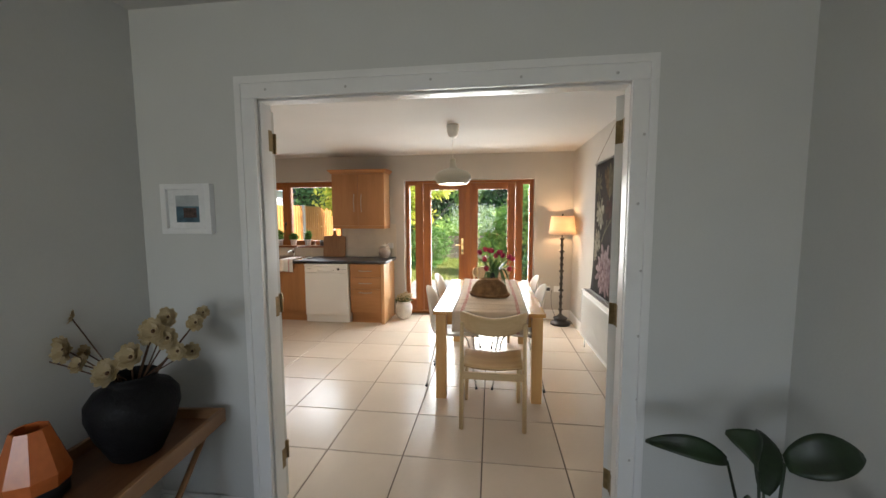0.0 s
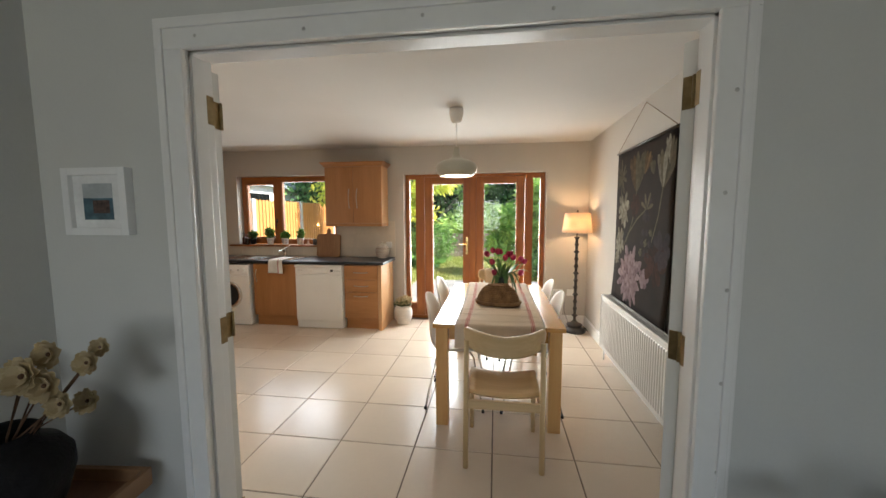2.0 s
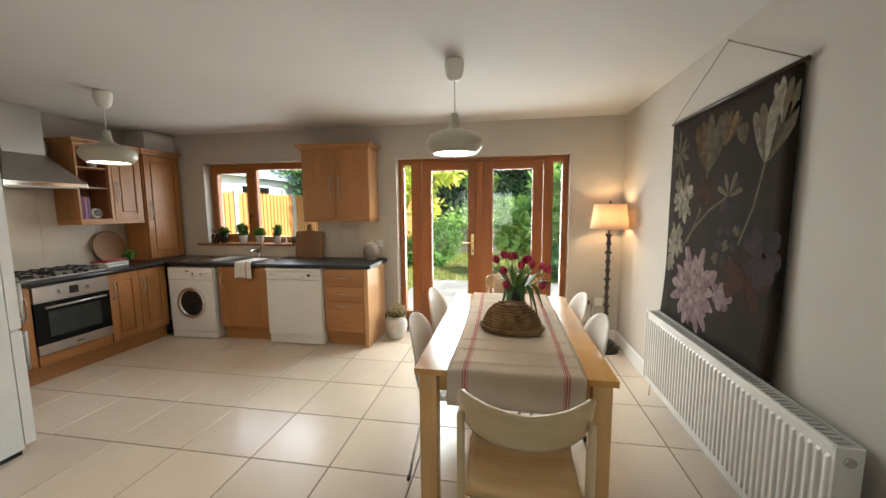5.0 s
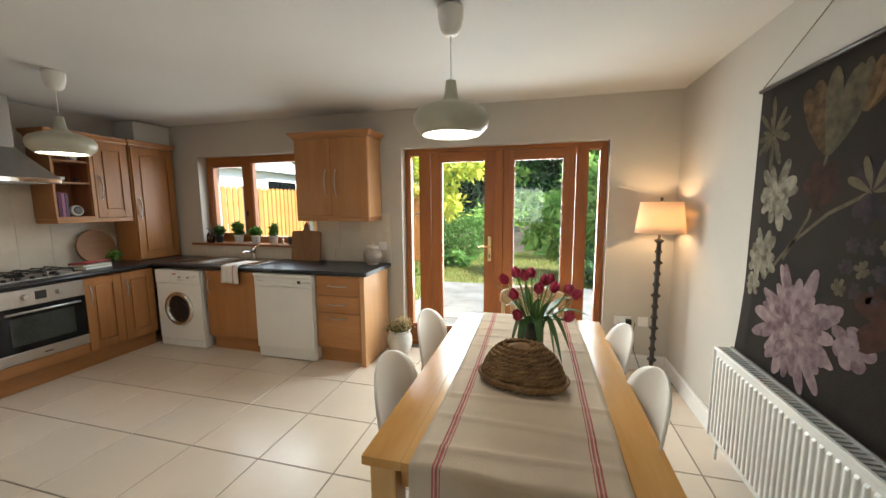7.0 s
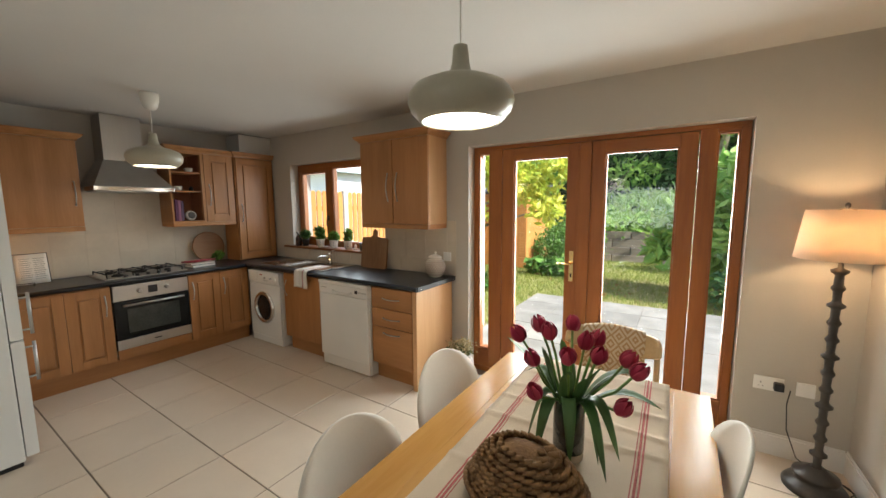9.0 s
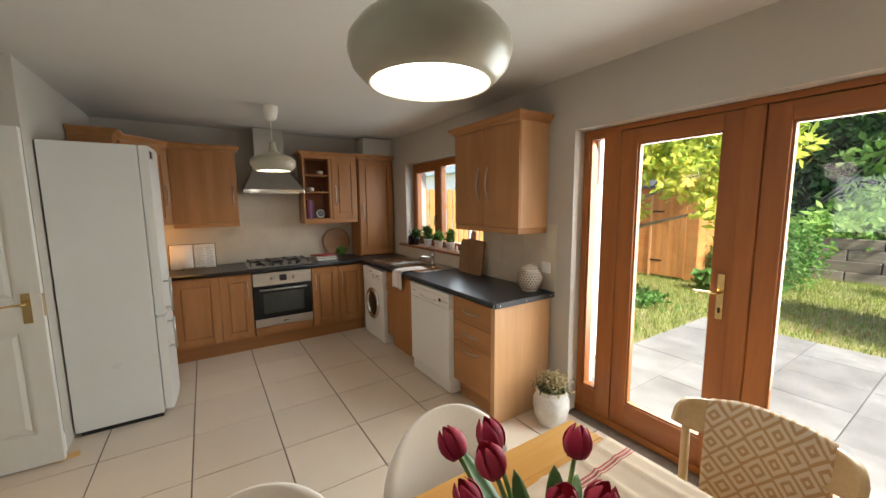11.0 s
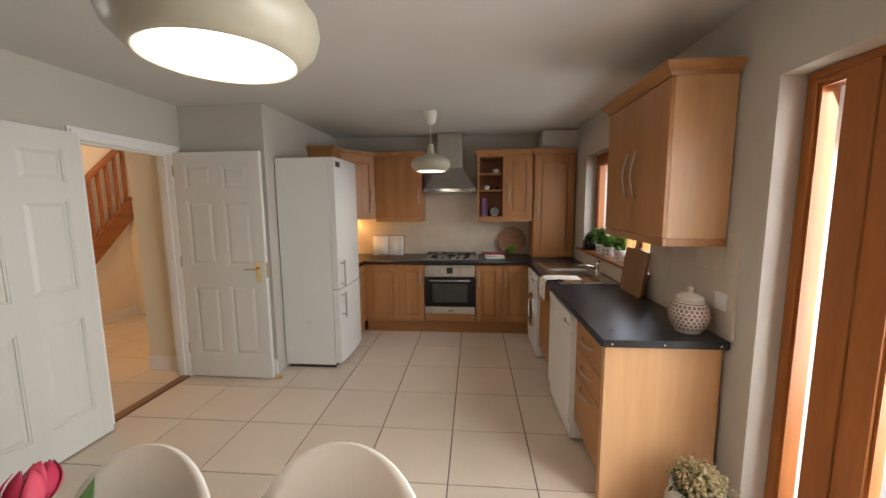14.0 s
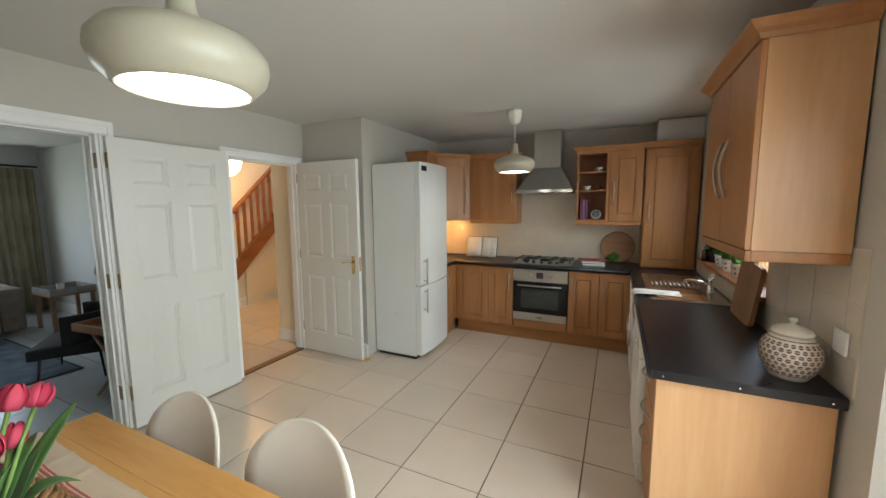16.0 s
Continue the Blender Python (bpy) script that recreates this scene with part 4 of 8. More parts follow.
# ---- dining table and chairs ----
tb = thing("dining_table", (0.379, 4.145, 0.027), "honey-coloured pine dining table with square legs", "dining table")
TW, TD = 0.91, 1.56
for i in range(7):
    x = -TW / 2 + i * TW / 7
    part("tabletop_board", boxes((x + 0.0004, -TD / 2, 0.700, x + TW / 7 - 0.0004, TD / 2, 0.730), bevel=0.0012), M_TABLE, tb)
for sx in (-1, 1):
    for sy in (-1, 1):
        cx, cy = sx * (TW / 2 - 0.062), sy * (TD / 2 - 0.062)
        part("leg", boxes((cx - 0.043, cy - 0.043, -0.027, cx + 0.043, cy + 0.043, 0.699), bevel=0.005), M_TABLEL, tb)
    part("apron", boxes((sx * 0.39 - 0.011, -TD / 2 + 0.11, 0.605, sx * 0.39 + 0.011, TD / 2 - 0.11, 0.699), bevel=0.002), M_TABLE, tb)
    part("apron", boxes((-TW / 2 + 0.11, sx * 0.715 - 0.011, 0.605, TW / 2 - 0.11, sx * 0.715 + 0.011, 0.699), bevel=0.002), M_TABLE, tb)

# table runner: hangs over both ends, with red stripes woven in
M_LINEN = mat("oatmeal_linen", (0.63, 0.50, 0.37), 0.9, 0, 0.05, 5, 0.35, 320)
M_STRIPE = mat("red_woven_stripe", (0.50, 0.13, 0.12), 0.9, 0, 0.12, 60, 0.3, 320)


def cloth_z(x, y):
    crease = sum(h * math.exp(-((y - q - 0.05 * (x - 0.38) * k) / 0.011) ** 2) for q, h, k in ((3.46, 0.007, 1), (3.62, 0.006, -1), (3.79, 0.008, 0.4), (4.02, 0.006, -0.6), (4.33, 0.007, 1.2), (4.47, 0.008, -0.4), (4.60, 0.006, 0.8), (4.74, 0.008, -1), (4.86, 0.006, 0.3)))
    return 0.7605 + crease + 0.0022 * (1 + math.sin(14 * y + 3 * noise.noise((2 * x, 1.5 * y, 0)) * 2)) + 0.0028 * (1 + noise.noise((4 * x, 7 * y, 3.1)))


def runner_pt(u, s, lift=0.0):
    """A point of the runner: u across, s along (0 at the south edge of the table)."""
    y0, y1 = 3.358, 4.932
    x = 0.079 + 0.612 * u + 0.012 * math.sin(2.0 * s + 0.4)
    if s < 0:
        return (x, y0 - 0.006 - lift + 0.006 * math.sin(8 * x), 0.762 + s + lift * 0.3)
    if s > y1 - y0:
        return (x, y1 + 0.006 + lift, 0.762 - (s - (y1 - y0)))
    return (x, y0 + s, cloth_z(x, y0 + s) + lift)


ru = thing("table_runner", (0, 0, 0), "oatmeal linen table runner with red stripes", "table runner")
ss = [-0.17, -0.13, -0.09, -0.05, -0.02, -0.004] + [0.006 + 0.0126 * i for i in range(124)] + [1.574, 1.59, 1.65]
bm = bmesh.new()
sheet(bm, [[runner_pt(u / 24, s) for u in range(25)] for s in ss], 0.0018)
part("cloth", bm, M_LINEN, ru)
for u0, w in ((0.118, 0.009), (0.136, 0.012), (0.153, 0.005), (0.851, 0.005), (0.868, 0.012), (0.886, 0.009)):
    bm = bmesh.new()
    sheet(bm, [[runner_pt(u, s, 0.0012) for u in (u0 - w / 2, u0 + w / 2)] for s in ss], 0.0008)
    part("stripe", bm, M_STRIPE, ru, "red woven stripe")

# basket dome of plaited water hyacinth
M_RUSH = mat("plaited_rush", (0.36, 0.20, 0.08), 0.75, 0, 0.0, 18, 0.5, 160, second=(0.13, 0.06, 0.02))
bk = thing("woven_basket", (0.384, 3.958, 0.767), "brown plaited rush basket lying on the runner", "basket", -9)
rb = random.Random(7)




bm = bmesh.new()
lathe(bm, [(0.165, 0.0), (0.168, 0.03), (0.155, 0.07), (0.125, 0.115), (0.08, 0.15), (0.03, 0.166), (0.0, 0.168)], steps=40, squash=(1.0, 0.62))
part("lining", bm, M_RUSH, bk)
for k in range(11):
    z = 0.012 + 0.0148 * k
    q = max(0.06, math.cos(math.asin(min(0.995, z / 0.176))) ** 0.85)
    rx, ry = 0.17 * q, 0.108 * q
    n = max(10, int(46 * q))
    bm = bmesh.new()
    for i in range(n):
        a0 = 2 * math.pi * i / n
        a1 = 2 * math.pi * (i + 1.35) / n
        w = 1.0 + rb.uniform(-0.02, 0.03)
        tube(bm, [(rx * w * math.cos(a0), ry * w * math.sin(a0), z - 0.005), (rx * (w + 0.03) * math.cos((a0 + a1) / 2), ry * (w + 0.03) * math.sin((a0 + a1) / 2), z + 0.001), (rx * w * math.cos(a1), ry * w * math.sin(a1), z + 0.007)], 0.0078, 6, 0.0055)
    part("plait", bm, M_RUSH, bk)
bm = bmesh.new()
for j, rr in enumerate((0.178, 0.186)):
    for i in range(44):
        a0, a1 = 2 * math.pi * i / 44, 2 * math.pi * (i + 1.5) / 44
        tube(bm, [(rr * math.cos(a0), 0.66 * rr * math.sin(a0), 0.008 + j * 0.014), (rr * 1.02 * math.cos((a0 + a1) / 2), 0.67 * rr * math.sin((a0 + a1) / 2), 0.016 + j * 0.014), (rr * math.cos(a1), 0.66 * rr * math.sin(a1), 0.014 + j * 0.014)], 0.008, 6)
part("rim", bm, M_RUSH, bk)
bm = bmesh.new()
for i in range(16):
    a = -0.9 + 1.8 * i / 15
    tube(bm, [(0.05 + 0.02 * math.sin(i * 2.4), 0.105 * math.sin(a) * 0.8, 0.172 * math.cos(a * 0.9) - 0.008), (0.062 + 0.02 * math.sin(i * 2.4 + 1), 0.105 * math.sin(a + 0.1) * 0.8, 0.178 * math.cos(a * 0.9) - 0.004)], 0.010, 6)
part("ridge", bm, M_RUSH, bk)

# tulips in a dark glass vase
vs = thing("tulip_vase", (0.425, 4.215, 0.7655), "dark grey glazed vase with pink tulips", "vase")
bm = bmesh.new()
lathe(bm, [(0.042, 0), (0.046, 0.006), (0.047, 0.03)], steps=28)
part("vase_foot", bm, mat("bare_clay", (0.45, 0.36, 0.27), 0.8), vs)
bm = bmesh.new()
lathe(bm, [(0.0472, 0.03), (0.048, 0.10), (0.047, 0.185), (0.044, 0.205), (0.041, 0.205), (0.043, 0.18), (0.043, 0.05), (0, 0.045)], steps=28)
part("vase_body", bm, mat("dark_glaze", (0.045, 0.05, 0.05), 0.18, 0, 0.3, 14, 0.05), vs)
M_STEM = mat("tulip_stem", (0.16, 0.27, 0.06), 0.5, 0, 0.1, 20, 0.05)
M_TLEAF = mat("tulip_leaf", (0.075, 0.16, 0.045), 0.42, 0, 0.22, 9, 0.12, 60, (1, 1, 0.2))
M_PETAL = leaf_mat("tulip_petal", (0.62, 0.085, 0.14), (0.42, 0.03, 0.075), 0.25)


def blade(bm, base, tip, width, bend, sag=0.0, n=9):
    """A long leaf from base to tip, creased along its middle and bowed."""
    base, tip = Vector(base), Vector(tip)
    d = (tip - base)
    side = d.cross(Vector((0, 0, 1)))
    side = side.normalized() if side.length > 1e-4 else Vector((1, 0, 0))
    grid = []
    for i in range(n + 1):
        k = i / n
        w = width * (math.sin(math.pi * min(1, 0.12 + 0.88 * k)) ** 0.7) * (1 if k < 0.98 else 0.15)
        p = base + d * k + Vector((0, 0, bend * math.sin(math.pi * k) - sag * k * k))
        up = Vector((0, 0, 0.25 * w))
        grid.append([p - side * w + up, p - side * w * 0.5 + up * 0.3, p, p + side * w * 0.5 + up * 0.3, p + side * w + up])
    sheet(bm, grid, 0.0008)


heads = [(-0.15, -0.10, 0.36), (-0.095, -0.05, 0.385), (-0.05, -0.09, 0.38), (-0.10, -0.10, 0.29), (0.05, -0.03, 0.35), (0.075, 0.03, 0.345), (0.095, -0.06, 0.325), (0.17, 0.02, 0.305), (0.205, -0.02, 0.29), (-0.02, 0.10, 0.36), (0.02, -0.13, 0.33), (0.17, -0.06, 0.19), (-0.08, -0.13, 0.20)]
for hx, hy, hz in [(0.86 * a, 0.82 * b, c + 0.03) for a, b, c in heads]:
    bm = bmesh.new()
    tube(bm, [(hx * 0.12, hy * 0.12, 0.06), (hx * 0.3, hy * 0.3, 0.20), (hx * 0.75, hy * 0.75, max(0.22, hz - 0.06)), (hx, hy, hz)], 0.0042, 7)
    st = part("stem", bm, M_STEM, vs)
    bm = bmesh.new()
    tilt = Vector((hx, hy, 0.22)).normalized()
    rot = tilt.to_track_quat("Z", "Y").to_matrix()
    for k in range(6):
        a = k * math.pi / 3 + hx * 20
        inner = 0.86 if k % 2 else 1.0
        grid = []
        for i in range(6):
            v = i / 5
            rad = inner * (0.006 + 0.019 * math.sin(math.pi * min(1.0, 0.15 + v * 0.78)) ** 0.8)
            row = []
            for j in range(5):
                b = a + (j - 2) / 2 * (0.62 * (1 - 0.75 * v ** 4))
                row.append(Vector((hx, hy, hz)) + rot @ Vector((rad * math.cos(b), rad * math.sin(b), 0.052 * v)))
            grid.append(row)
        sheet(bm, grid, 0.0008)
    part("tulip_head", bm, M_PETAL, st, "pink tulip head")
for (bx, by, bz), (tx, ty, tz), bend, sag in (((-0.02, -0.02, 0.17), (-0.13, -0.09, 0.33), 0.03, 0), ((0.0, 0.03, 0.17), (-0.05, 0.07, 0.36), 0.02, 0), ((0.02, -0.01, 0.17), (0.10, -0.04, 0.34), 0.02, 0), ((0.02, 0.02, 0.17), (0.17, 0.05, 0.30), 0.04, 0), ((-0.01, -0.03, 0.17), (0.02, -0.10, 0.33), 0.02, 0), ((-0.03, 0.01, 0.18), (-0.15, 0.03, 0.24), 0.05, 0), ((-0.02, -0.03, 0.18), (-0.11, -0.08, 0.06), 0.10, 0), ((0.03, -0.02, 0.18), (0.10, -0.05, 0.04), 0.11, 0), ((-0.02, 0, 0.17), (-0.19, -0.06, 0.38), 0.02, 0), ((0.03, 0.0, 0.17), (0.25, 0.0, 0.235), 0.05, 0), ((0.02, -0.03, 0.19), (0.13, -0.10, -0.02 + 0.05), 0.10, 0), ((-0.03, -0.03, 0.19), (-0.07, -0.12, 0.03), 0.08, 0), ((0.0, -0.04, 0.19), (0.035, -0.12, 0.05), 0.10, 0), ((0.03, 0.02, 0.18), (0.17, 0.08, 0.30), 0.03, 0), ((0.0, 0.03, 0.18), (-0.06, 0.15, 0.30), 0.03, 0), ((-0.03, 0.01, 0.17), (-0.10, 0.02, 0.34), 0.01, 0), ((0.02, -0.02, 0.18), (0.07, -0.07, 0.31), 0.02, 0), ((0.03, -0.02, 0.19), (0.16, -0.09, 0.10), 0.09, 0)):
    bm = bmesh.new()
    blade(bm, (bx, by, bz), (tx, ty, tz), 0.021, bend, sag)
    part("leaf", bm, M_TLEAF, vs)


def wooden_chair(at, rz, label):
    """A round-legged ash chair with a curved back board and ply seat; it faces its own +y."""
    c = thing("wooden_chair", at, label, "chair", rz, "wooden dining chairs")
    for sx in (-1, 1):
        bm = bmesh.new()
        tube(bm, [(sx * 0.225, 0.0, 0.0), (sx * 0.222, 0.01, 0.44), (sx * 0.222, 0.01, 0.62), (sx * 0.222, 0.012, 0.785)], 0.017, 12, 0.014)
        part("leg", bm, M_ASH, c)
        bm = bmesh.new()
        tube(bm, [(sx * 0.215, 0.43, 0.0), (sx * 0.212, 0.42, 0.43)], 0.015, 12, 0.018)
        part("leg", bm, M_ASH, c)
        part("side_rail", boxes((sx * 0.215 - 0.010, 0.02, 0.385, sx * 0.215 + 0.010, 0.42, 0.425), bevel=0.003), M_ASH, c)
    part("rail", boxes((-0.21, -0.003, 0.372, 0.21, 0.019, 0.425), bevel=0.004), M_ASHX, c)
    part("rail", boxes((-0.20, 0.41, 0.385, 0.20, 0.43, 0.425), bevel=0.003), M_ASHX, c)
    bm = bmesh.new()
    grid = []
    for i in range(11):
        v = i / 10
        grid.append([((u / 10 - 0.5) * (0.41 + 0.03 * v), 0.03 + 0.42 * v, 0.432 + 0.022 * abs(u / 5 - 1) ** 2.2 + 0.012 * (1 - v) - 0.012 * max(0, v - 0.85) / 0.15) for u in range(11)])
    sheet(bm, grid, 0.013)
    part("seat", bm, M_PLY, c)
    bm = bmesh.new()
    grid = []
    for i in range(11):
        v = i / 10
        row = []
        for k in range(25):
            u = k / 12 - 1
            a = 1.38 * u
            lo, hi = 0.712 + 0.075 * abs(u) ** 2.4, 0.838 + 0.022 * min(1, abs(u) * 1.6) - 0.03 * max(0, abs(u) - 0.86) / 0.14
            row.append((0.248 * math.sin(a), -0.065 + 0.19 * (1 - math.cos(a)) - 0.022 * v, lo + (hi - lo) * v))
        grid.append(row)
    sheet(bm, grid, 0.016)
    part("back_board", bm, M_ASHX, c, "curved pale ash back board")
    return c


M_PLY = wood("ply_seat", (0.62, 0.42, 0.20), (0.48, 0.29, 0.12), "X", 0.4)
wooden_chair((0.415, 2.965, 0), 0, "pale ash wooden chair with curved back at the table end")
ch2 = wooden_chair((0.40, 5.285, 0), 180, "pale ash wooden chair with a throw over its back")

# throw over the far chair's back
def diamond_cloth(name, ground, figure, pitch):
    """Woven cloth with rows of nested diamonds in a second yarn."""
    m, t, b = nodes_of(name)
    co = t.nodes.new("ShaderNodeTexCoord")
    sep = t.nodes.new("ShaderNodeSeparateXYZ")
    t.links.new(co.outputs["Object"], sep.inputs[0])

    def calc(op, a, b_=0.0):
        n = t.nodes.new("ShaderNodeMath")
        n.operation = op
        for k, v in enumerate((a, b_)):
            if isinstance(v, (int, float)):
                n.inputs[k].default_value = v
            else:
                t.links.new(v, n.inputs[k])
        return n.outputs[0]

    u = calc("PINGPONG", calc("DIVIDE", sep.outputs[0], pitch), 0.5)
    v = calc("PINGPONG", calc("DIVIDE", sep.outputs[2], pitch * 1.2), 0.5)
    ring = calc("PINGPONG", calc("MULTIPLY", calc("ADD", u, v), 3.2), 0.5)
    n = t.nodes.new("ShaderNodeTexNoise")
    n.inputs["Scale"].default_value = 300
    t.links.new(co.outputs["Object"], n.inputs[0])
    edge = calc("GREATER_THAN", calc("ADD", ring, calc("MULTIPLY", n.outputs[0], 0.25)), 0.40)
    mx = t.nodes.new("ShaderNodeMix")
    mx.data_type = "RGBA"
    t.links.new(edge, mx.inputs[0])
    mx.inputs[6].default_value, mx.inputs[7].default_value = (*ground, 1), (*figure, 1)
    t.links.new(mx.outputs[2], b.inputs["Base Color"])
    b.inputs["Roughness"].default_value = 0.95
    bp = t.nodes.new("ShaderNodeBump")
    bp.inputs["Strength"].default_value, bp.inputs["Distance"].default_value = 0.5, 0.004
    t.links.new(n.outputs[0], bp.inputs["Height"])
    t.links.new(bp.outputs[0], b.inputs["Normal"])
    return m


th = thing("throw_blanket", (0, 0, 0), "cream and tan diamond-patterned throw over the chair back", "blanket")
drape = [(-0.030, 0.50), (-0.028, 0.58), (-0.024, 0.66), (-0.020, 0.74), (-0.014, 0.80), (-0.008, 0.842), (0.006, 0.866), (0.026, 0.870), (0.046, 0.856), (0.052, 0.80), (0.050, 0.70), (0.052, 0.60), (0.056, 0.52)]


def throw_pt(x, k):
    off, z = drape[k]
    a = math.asin(max(-0.95, min(0.95, (x - 0.40) / 0.248)))
    return (x, 5.35 - 0.19 * (1 - math.cos(a)) + off + 0.004 * math.sin(34 * x + 0.5 * k), z + 0.005 * math.sin(19 * x + k) + 0.012 * (x - 0.4))


bm = bmesh.new()
sheet(bm, [[throw_pt(0.235 + 0.325 * i / 20, k) for i in range(21)] for k in range(len(drape))], 0.006)
part("cloth", bm, diamond_cloth("diamond_throw", (0.64, 0.53, 0.39), (0.46, 0.29, 0.15), 0.085), th)


M_SHELL = mat("off_white_lacquer", (0.74, 0.69, 0.62), 0.42, 0, 0.02, 5, 0.03, 80)


def shell_chair(at, rz, label):
    """A lacquered ply shell on chromed legs; it faces its own +y."""
    c = thing("shell_chair", at, label, "chair", rz, "white shell chairs")
    prof = [(0.24, 0.425, 0.17), (0.20, 0.443, 0.195), (0.10, 0.445, 0.205), (0.0, 0.438, 0.205), (-0.10, 0.437, 0.195), (-0.16, 0.45, 0.175), (-0.195, 0.49, 0.155), (-0.212, 0.55, 0.165)] + [(-0.225 - 0.03 * (z - 0.62) / 0.2, z, 0.21 * math.sqrt(max(0.0, 1 - ((z - 0.665) / 0.186) ** 2))) for z in (0.60, 0.64, 0.68, 0.72, 0.755, 0.785, 0.81, 0.828, 0.841, 0.848, 0.8505)]
    grid = []
    for k, (y, z, w) in enumerate(prof):
        back = max(0, min(1, (k - 5) / 4))
        grid.append([(w * u / 5, y + back * 0.05 * (w * u / 1.05) ** 2, z + (1 - back) * 0.012 * (u / 5) ** 2) for u in range(-5, 6)])
    bm = bmesh.new()
    sheet(bm, grid, 0.010)
    part("shell", bm, M_SHELL, c)
    for sx in (-1, 1):
        for sy in (-1, 1):
            bm = bmesh.new()
            tube(bm, [(sx * 0.05, sy * 0.06, 0.425), (sx * 0.12, sy * 0.12, 0.415), (sx * 0.15, sy * 0.145, 0.39), (sx * 0.225, sy * 0.225, 0.012)], 0.0075, 8)
            lg = part("leg", bm, M_CHROME, c, "chromed steel tube leg")
            bm = bmesh.new()
            tube(bm, [(sx * 0.2235, sy * 0.2235, 0.02), (sx * 0.227, sy * 0.227, 0.0)], 0.011, 8)
            part("foot", bm, M_BLACK, lg)
    bm = bmesh.new()
    lathe(bm, [(0.07, 0.415), (0.07, 0.428), (0, 0.43)], steps=18)
    part("seat_plate", bm, M_BLACK, c)
    return c


sc1 = shell_chair((0.05, 3.83, 0), -90, "off-white lacquered shell chair with chromed legs")
sc1.scale = (1.06, 1.0, 1.035)
for m in (pose(0.045, 4.40, 0, 0, 0, -92), pose(0.64, 3.85, 0, 0, 0, 90), pose(0.64, 4.38, 0, 0, 0, 91)):
    copy_thing(sc1, m @ Matrix.Diagonal((1.06, 1.0, 1.035, 1.0)))

# ---- floor lamp ----
fl = thing("floor_lamp", (1.385, 5.74, 0), "dark turned-wood floor lamp with lit linen shade", "floor lamp")
M_DARKW = wood("dark_turned_wood", (0.055, 0.042, 0.032), (0.02, 0.016, 0.013), "Z", 0.4)
bm = bmesh.new()
lathe(bm, [(0.135, 0), (0.138, 0.02), (0.125, 0.04), (0.09, 0.052), (0.085, 0.075), (0.10, 0.085), (0.095, 0.10), (0.055, 0.115), (0.03, 0.14)], steps=36)
part("base", bm, M_DARKW, fl)
bm = bmesh.new()
prof = [(0.03, 0.138)]
z = 0.14
k = 0
while z < 1.15:
    big = 0.036 if k % 3 == 0 else 0.028
    prof += [(0.017, z + 0.012), (0.019, z + 0.055), (big, z + 0.068), (big, z + 0.078), (0.020, z + 0.09)]
    z += 0.092
    k += 1
prof += [(0.018, 1.20), (0.034, 1.215), (0.036, 1.228), (0.012, 1.24), (0.010, 1.29)]
lathe(bm, prof, steps=22)
part("turned_post", bm, M_DARKW, fl)
M_LSH, t_, b_ = nodes_of("lit_linen_shade")
b_.inputs["Base Color"].default_value = (0.74, 0.62, 0.50, 1)
b_.inputs["Roughness"].default_value = 0.9
wv = t_.nodes.new("ShaderNodeTexNoise")
wv.inputs["Scale"].default_value = 220
bp_ = t_.nodes.new("ShaderNodeBump")
bp_.inputs["Strength"].default_value, bp_.inputs["Distance"].default_value = 0.2, 0.003
t_.links.new(wv.outputs[0], bp_.inputs["Height"])
t_.links.new(bp_.outputs[0], b_.inputs["Normal"])
tl_ = t_.nodes.new("ShaderNodeBsdfTranslucent")
tl_.inputs[0].default_value = (0.85, 0.70, 0.54, 1)
mx_ = t_.nodes.new("ShaderNodeMixShader")
mx_.inputs[0].default_value = 0.42
t_.links.new(b_.outputs[0], mx_.inputs[1])
t_.links.new(tl_.outputs[0], mx_.inputs[2])
t_.links.new(mx_.outputs[0], t_.nodes["Material Output"].inputs[0])
bm = bmesh.new()
grid = []
for r, z in ((0.184, 1.285), (0.176, 1.35), (0.166, 1.43), (0.153, 1.535)):
    grid.append([(r * math.cos(a * math.pi / 20), r * math.sin(a * math.pi / 20), z) for a in range(41)])
sheet(bm, grid, 0.0015)
part("shade", bm, M_LSH, fl, "warm glowing linen drum shade")
bm = bmesh.new()
tube(bm, [(0, 0, 1.285), (0, 0, 1.335)], 0.016, 12)
tube(bm, [(0.06, 0, 1.29), (0.065, 0, 1.42), (0.03, 0, 1.535), (0, 0, 1.545), (-0.03, 0, 1.535), (-0.065, 0, 1.42), (-0.06, 0, 1.29)], 0.002, 6)
part("bulb_holder", bm, M_BRASS, fl)
bm = bmesh.new()
lathe(bm, [(0.004, 1.54), (0.012, 1.553), (0.010, 1.565), (0.004, 1.572), (0, 1.573)], steps=14)
part("finial", bm, M_DARKW, fl)
bm = bmesh.new()
tube(bm, [(0.13, 0.0, 0.012), (0.17, 0.05, 0.008), (0.15, 0.12, 0.006), (0.05, 0.16, 0.008), (-0.04, 0.20, 0.05), (-0.09, 0.225, 0.20), (-0.10, 0.228, 0.36), (-0.09, 0.222, 0.45)], 0.0032, 7)
tube(bm, [(0.13, 0.02, 0.012), (0.165, -0.03, 0.02), (0.15, 0.06, 0.03), (0.12, 0.11, 0.02), (0.15, 0.0, 0.045)], 0.0032, 7)
part("cable", bm, M_BLACK, fl, "black mains cable")


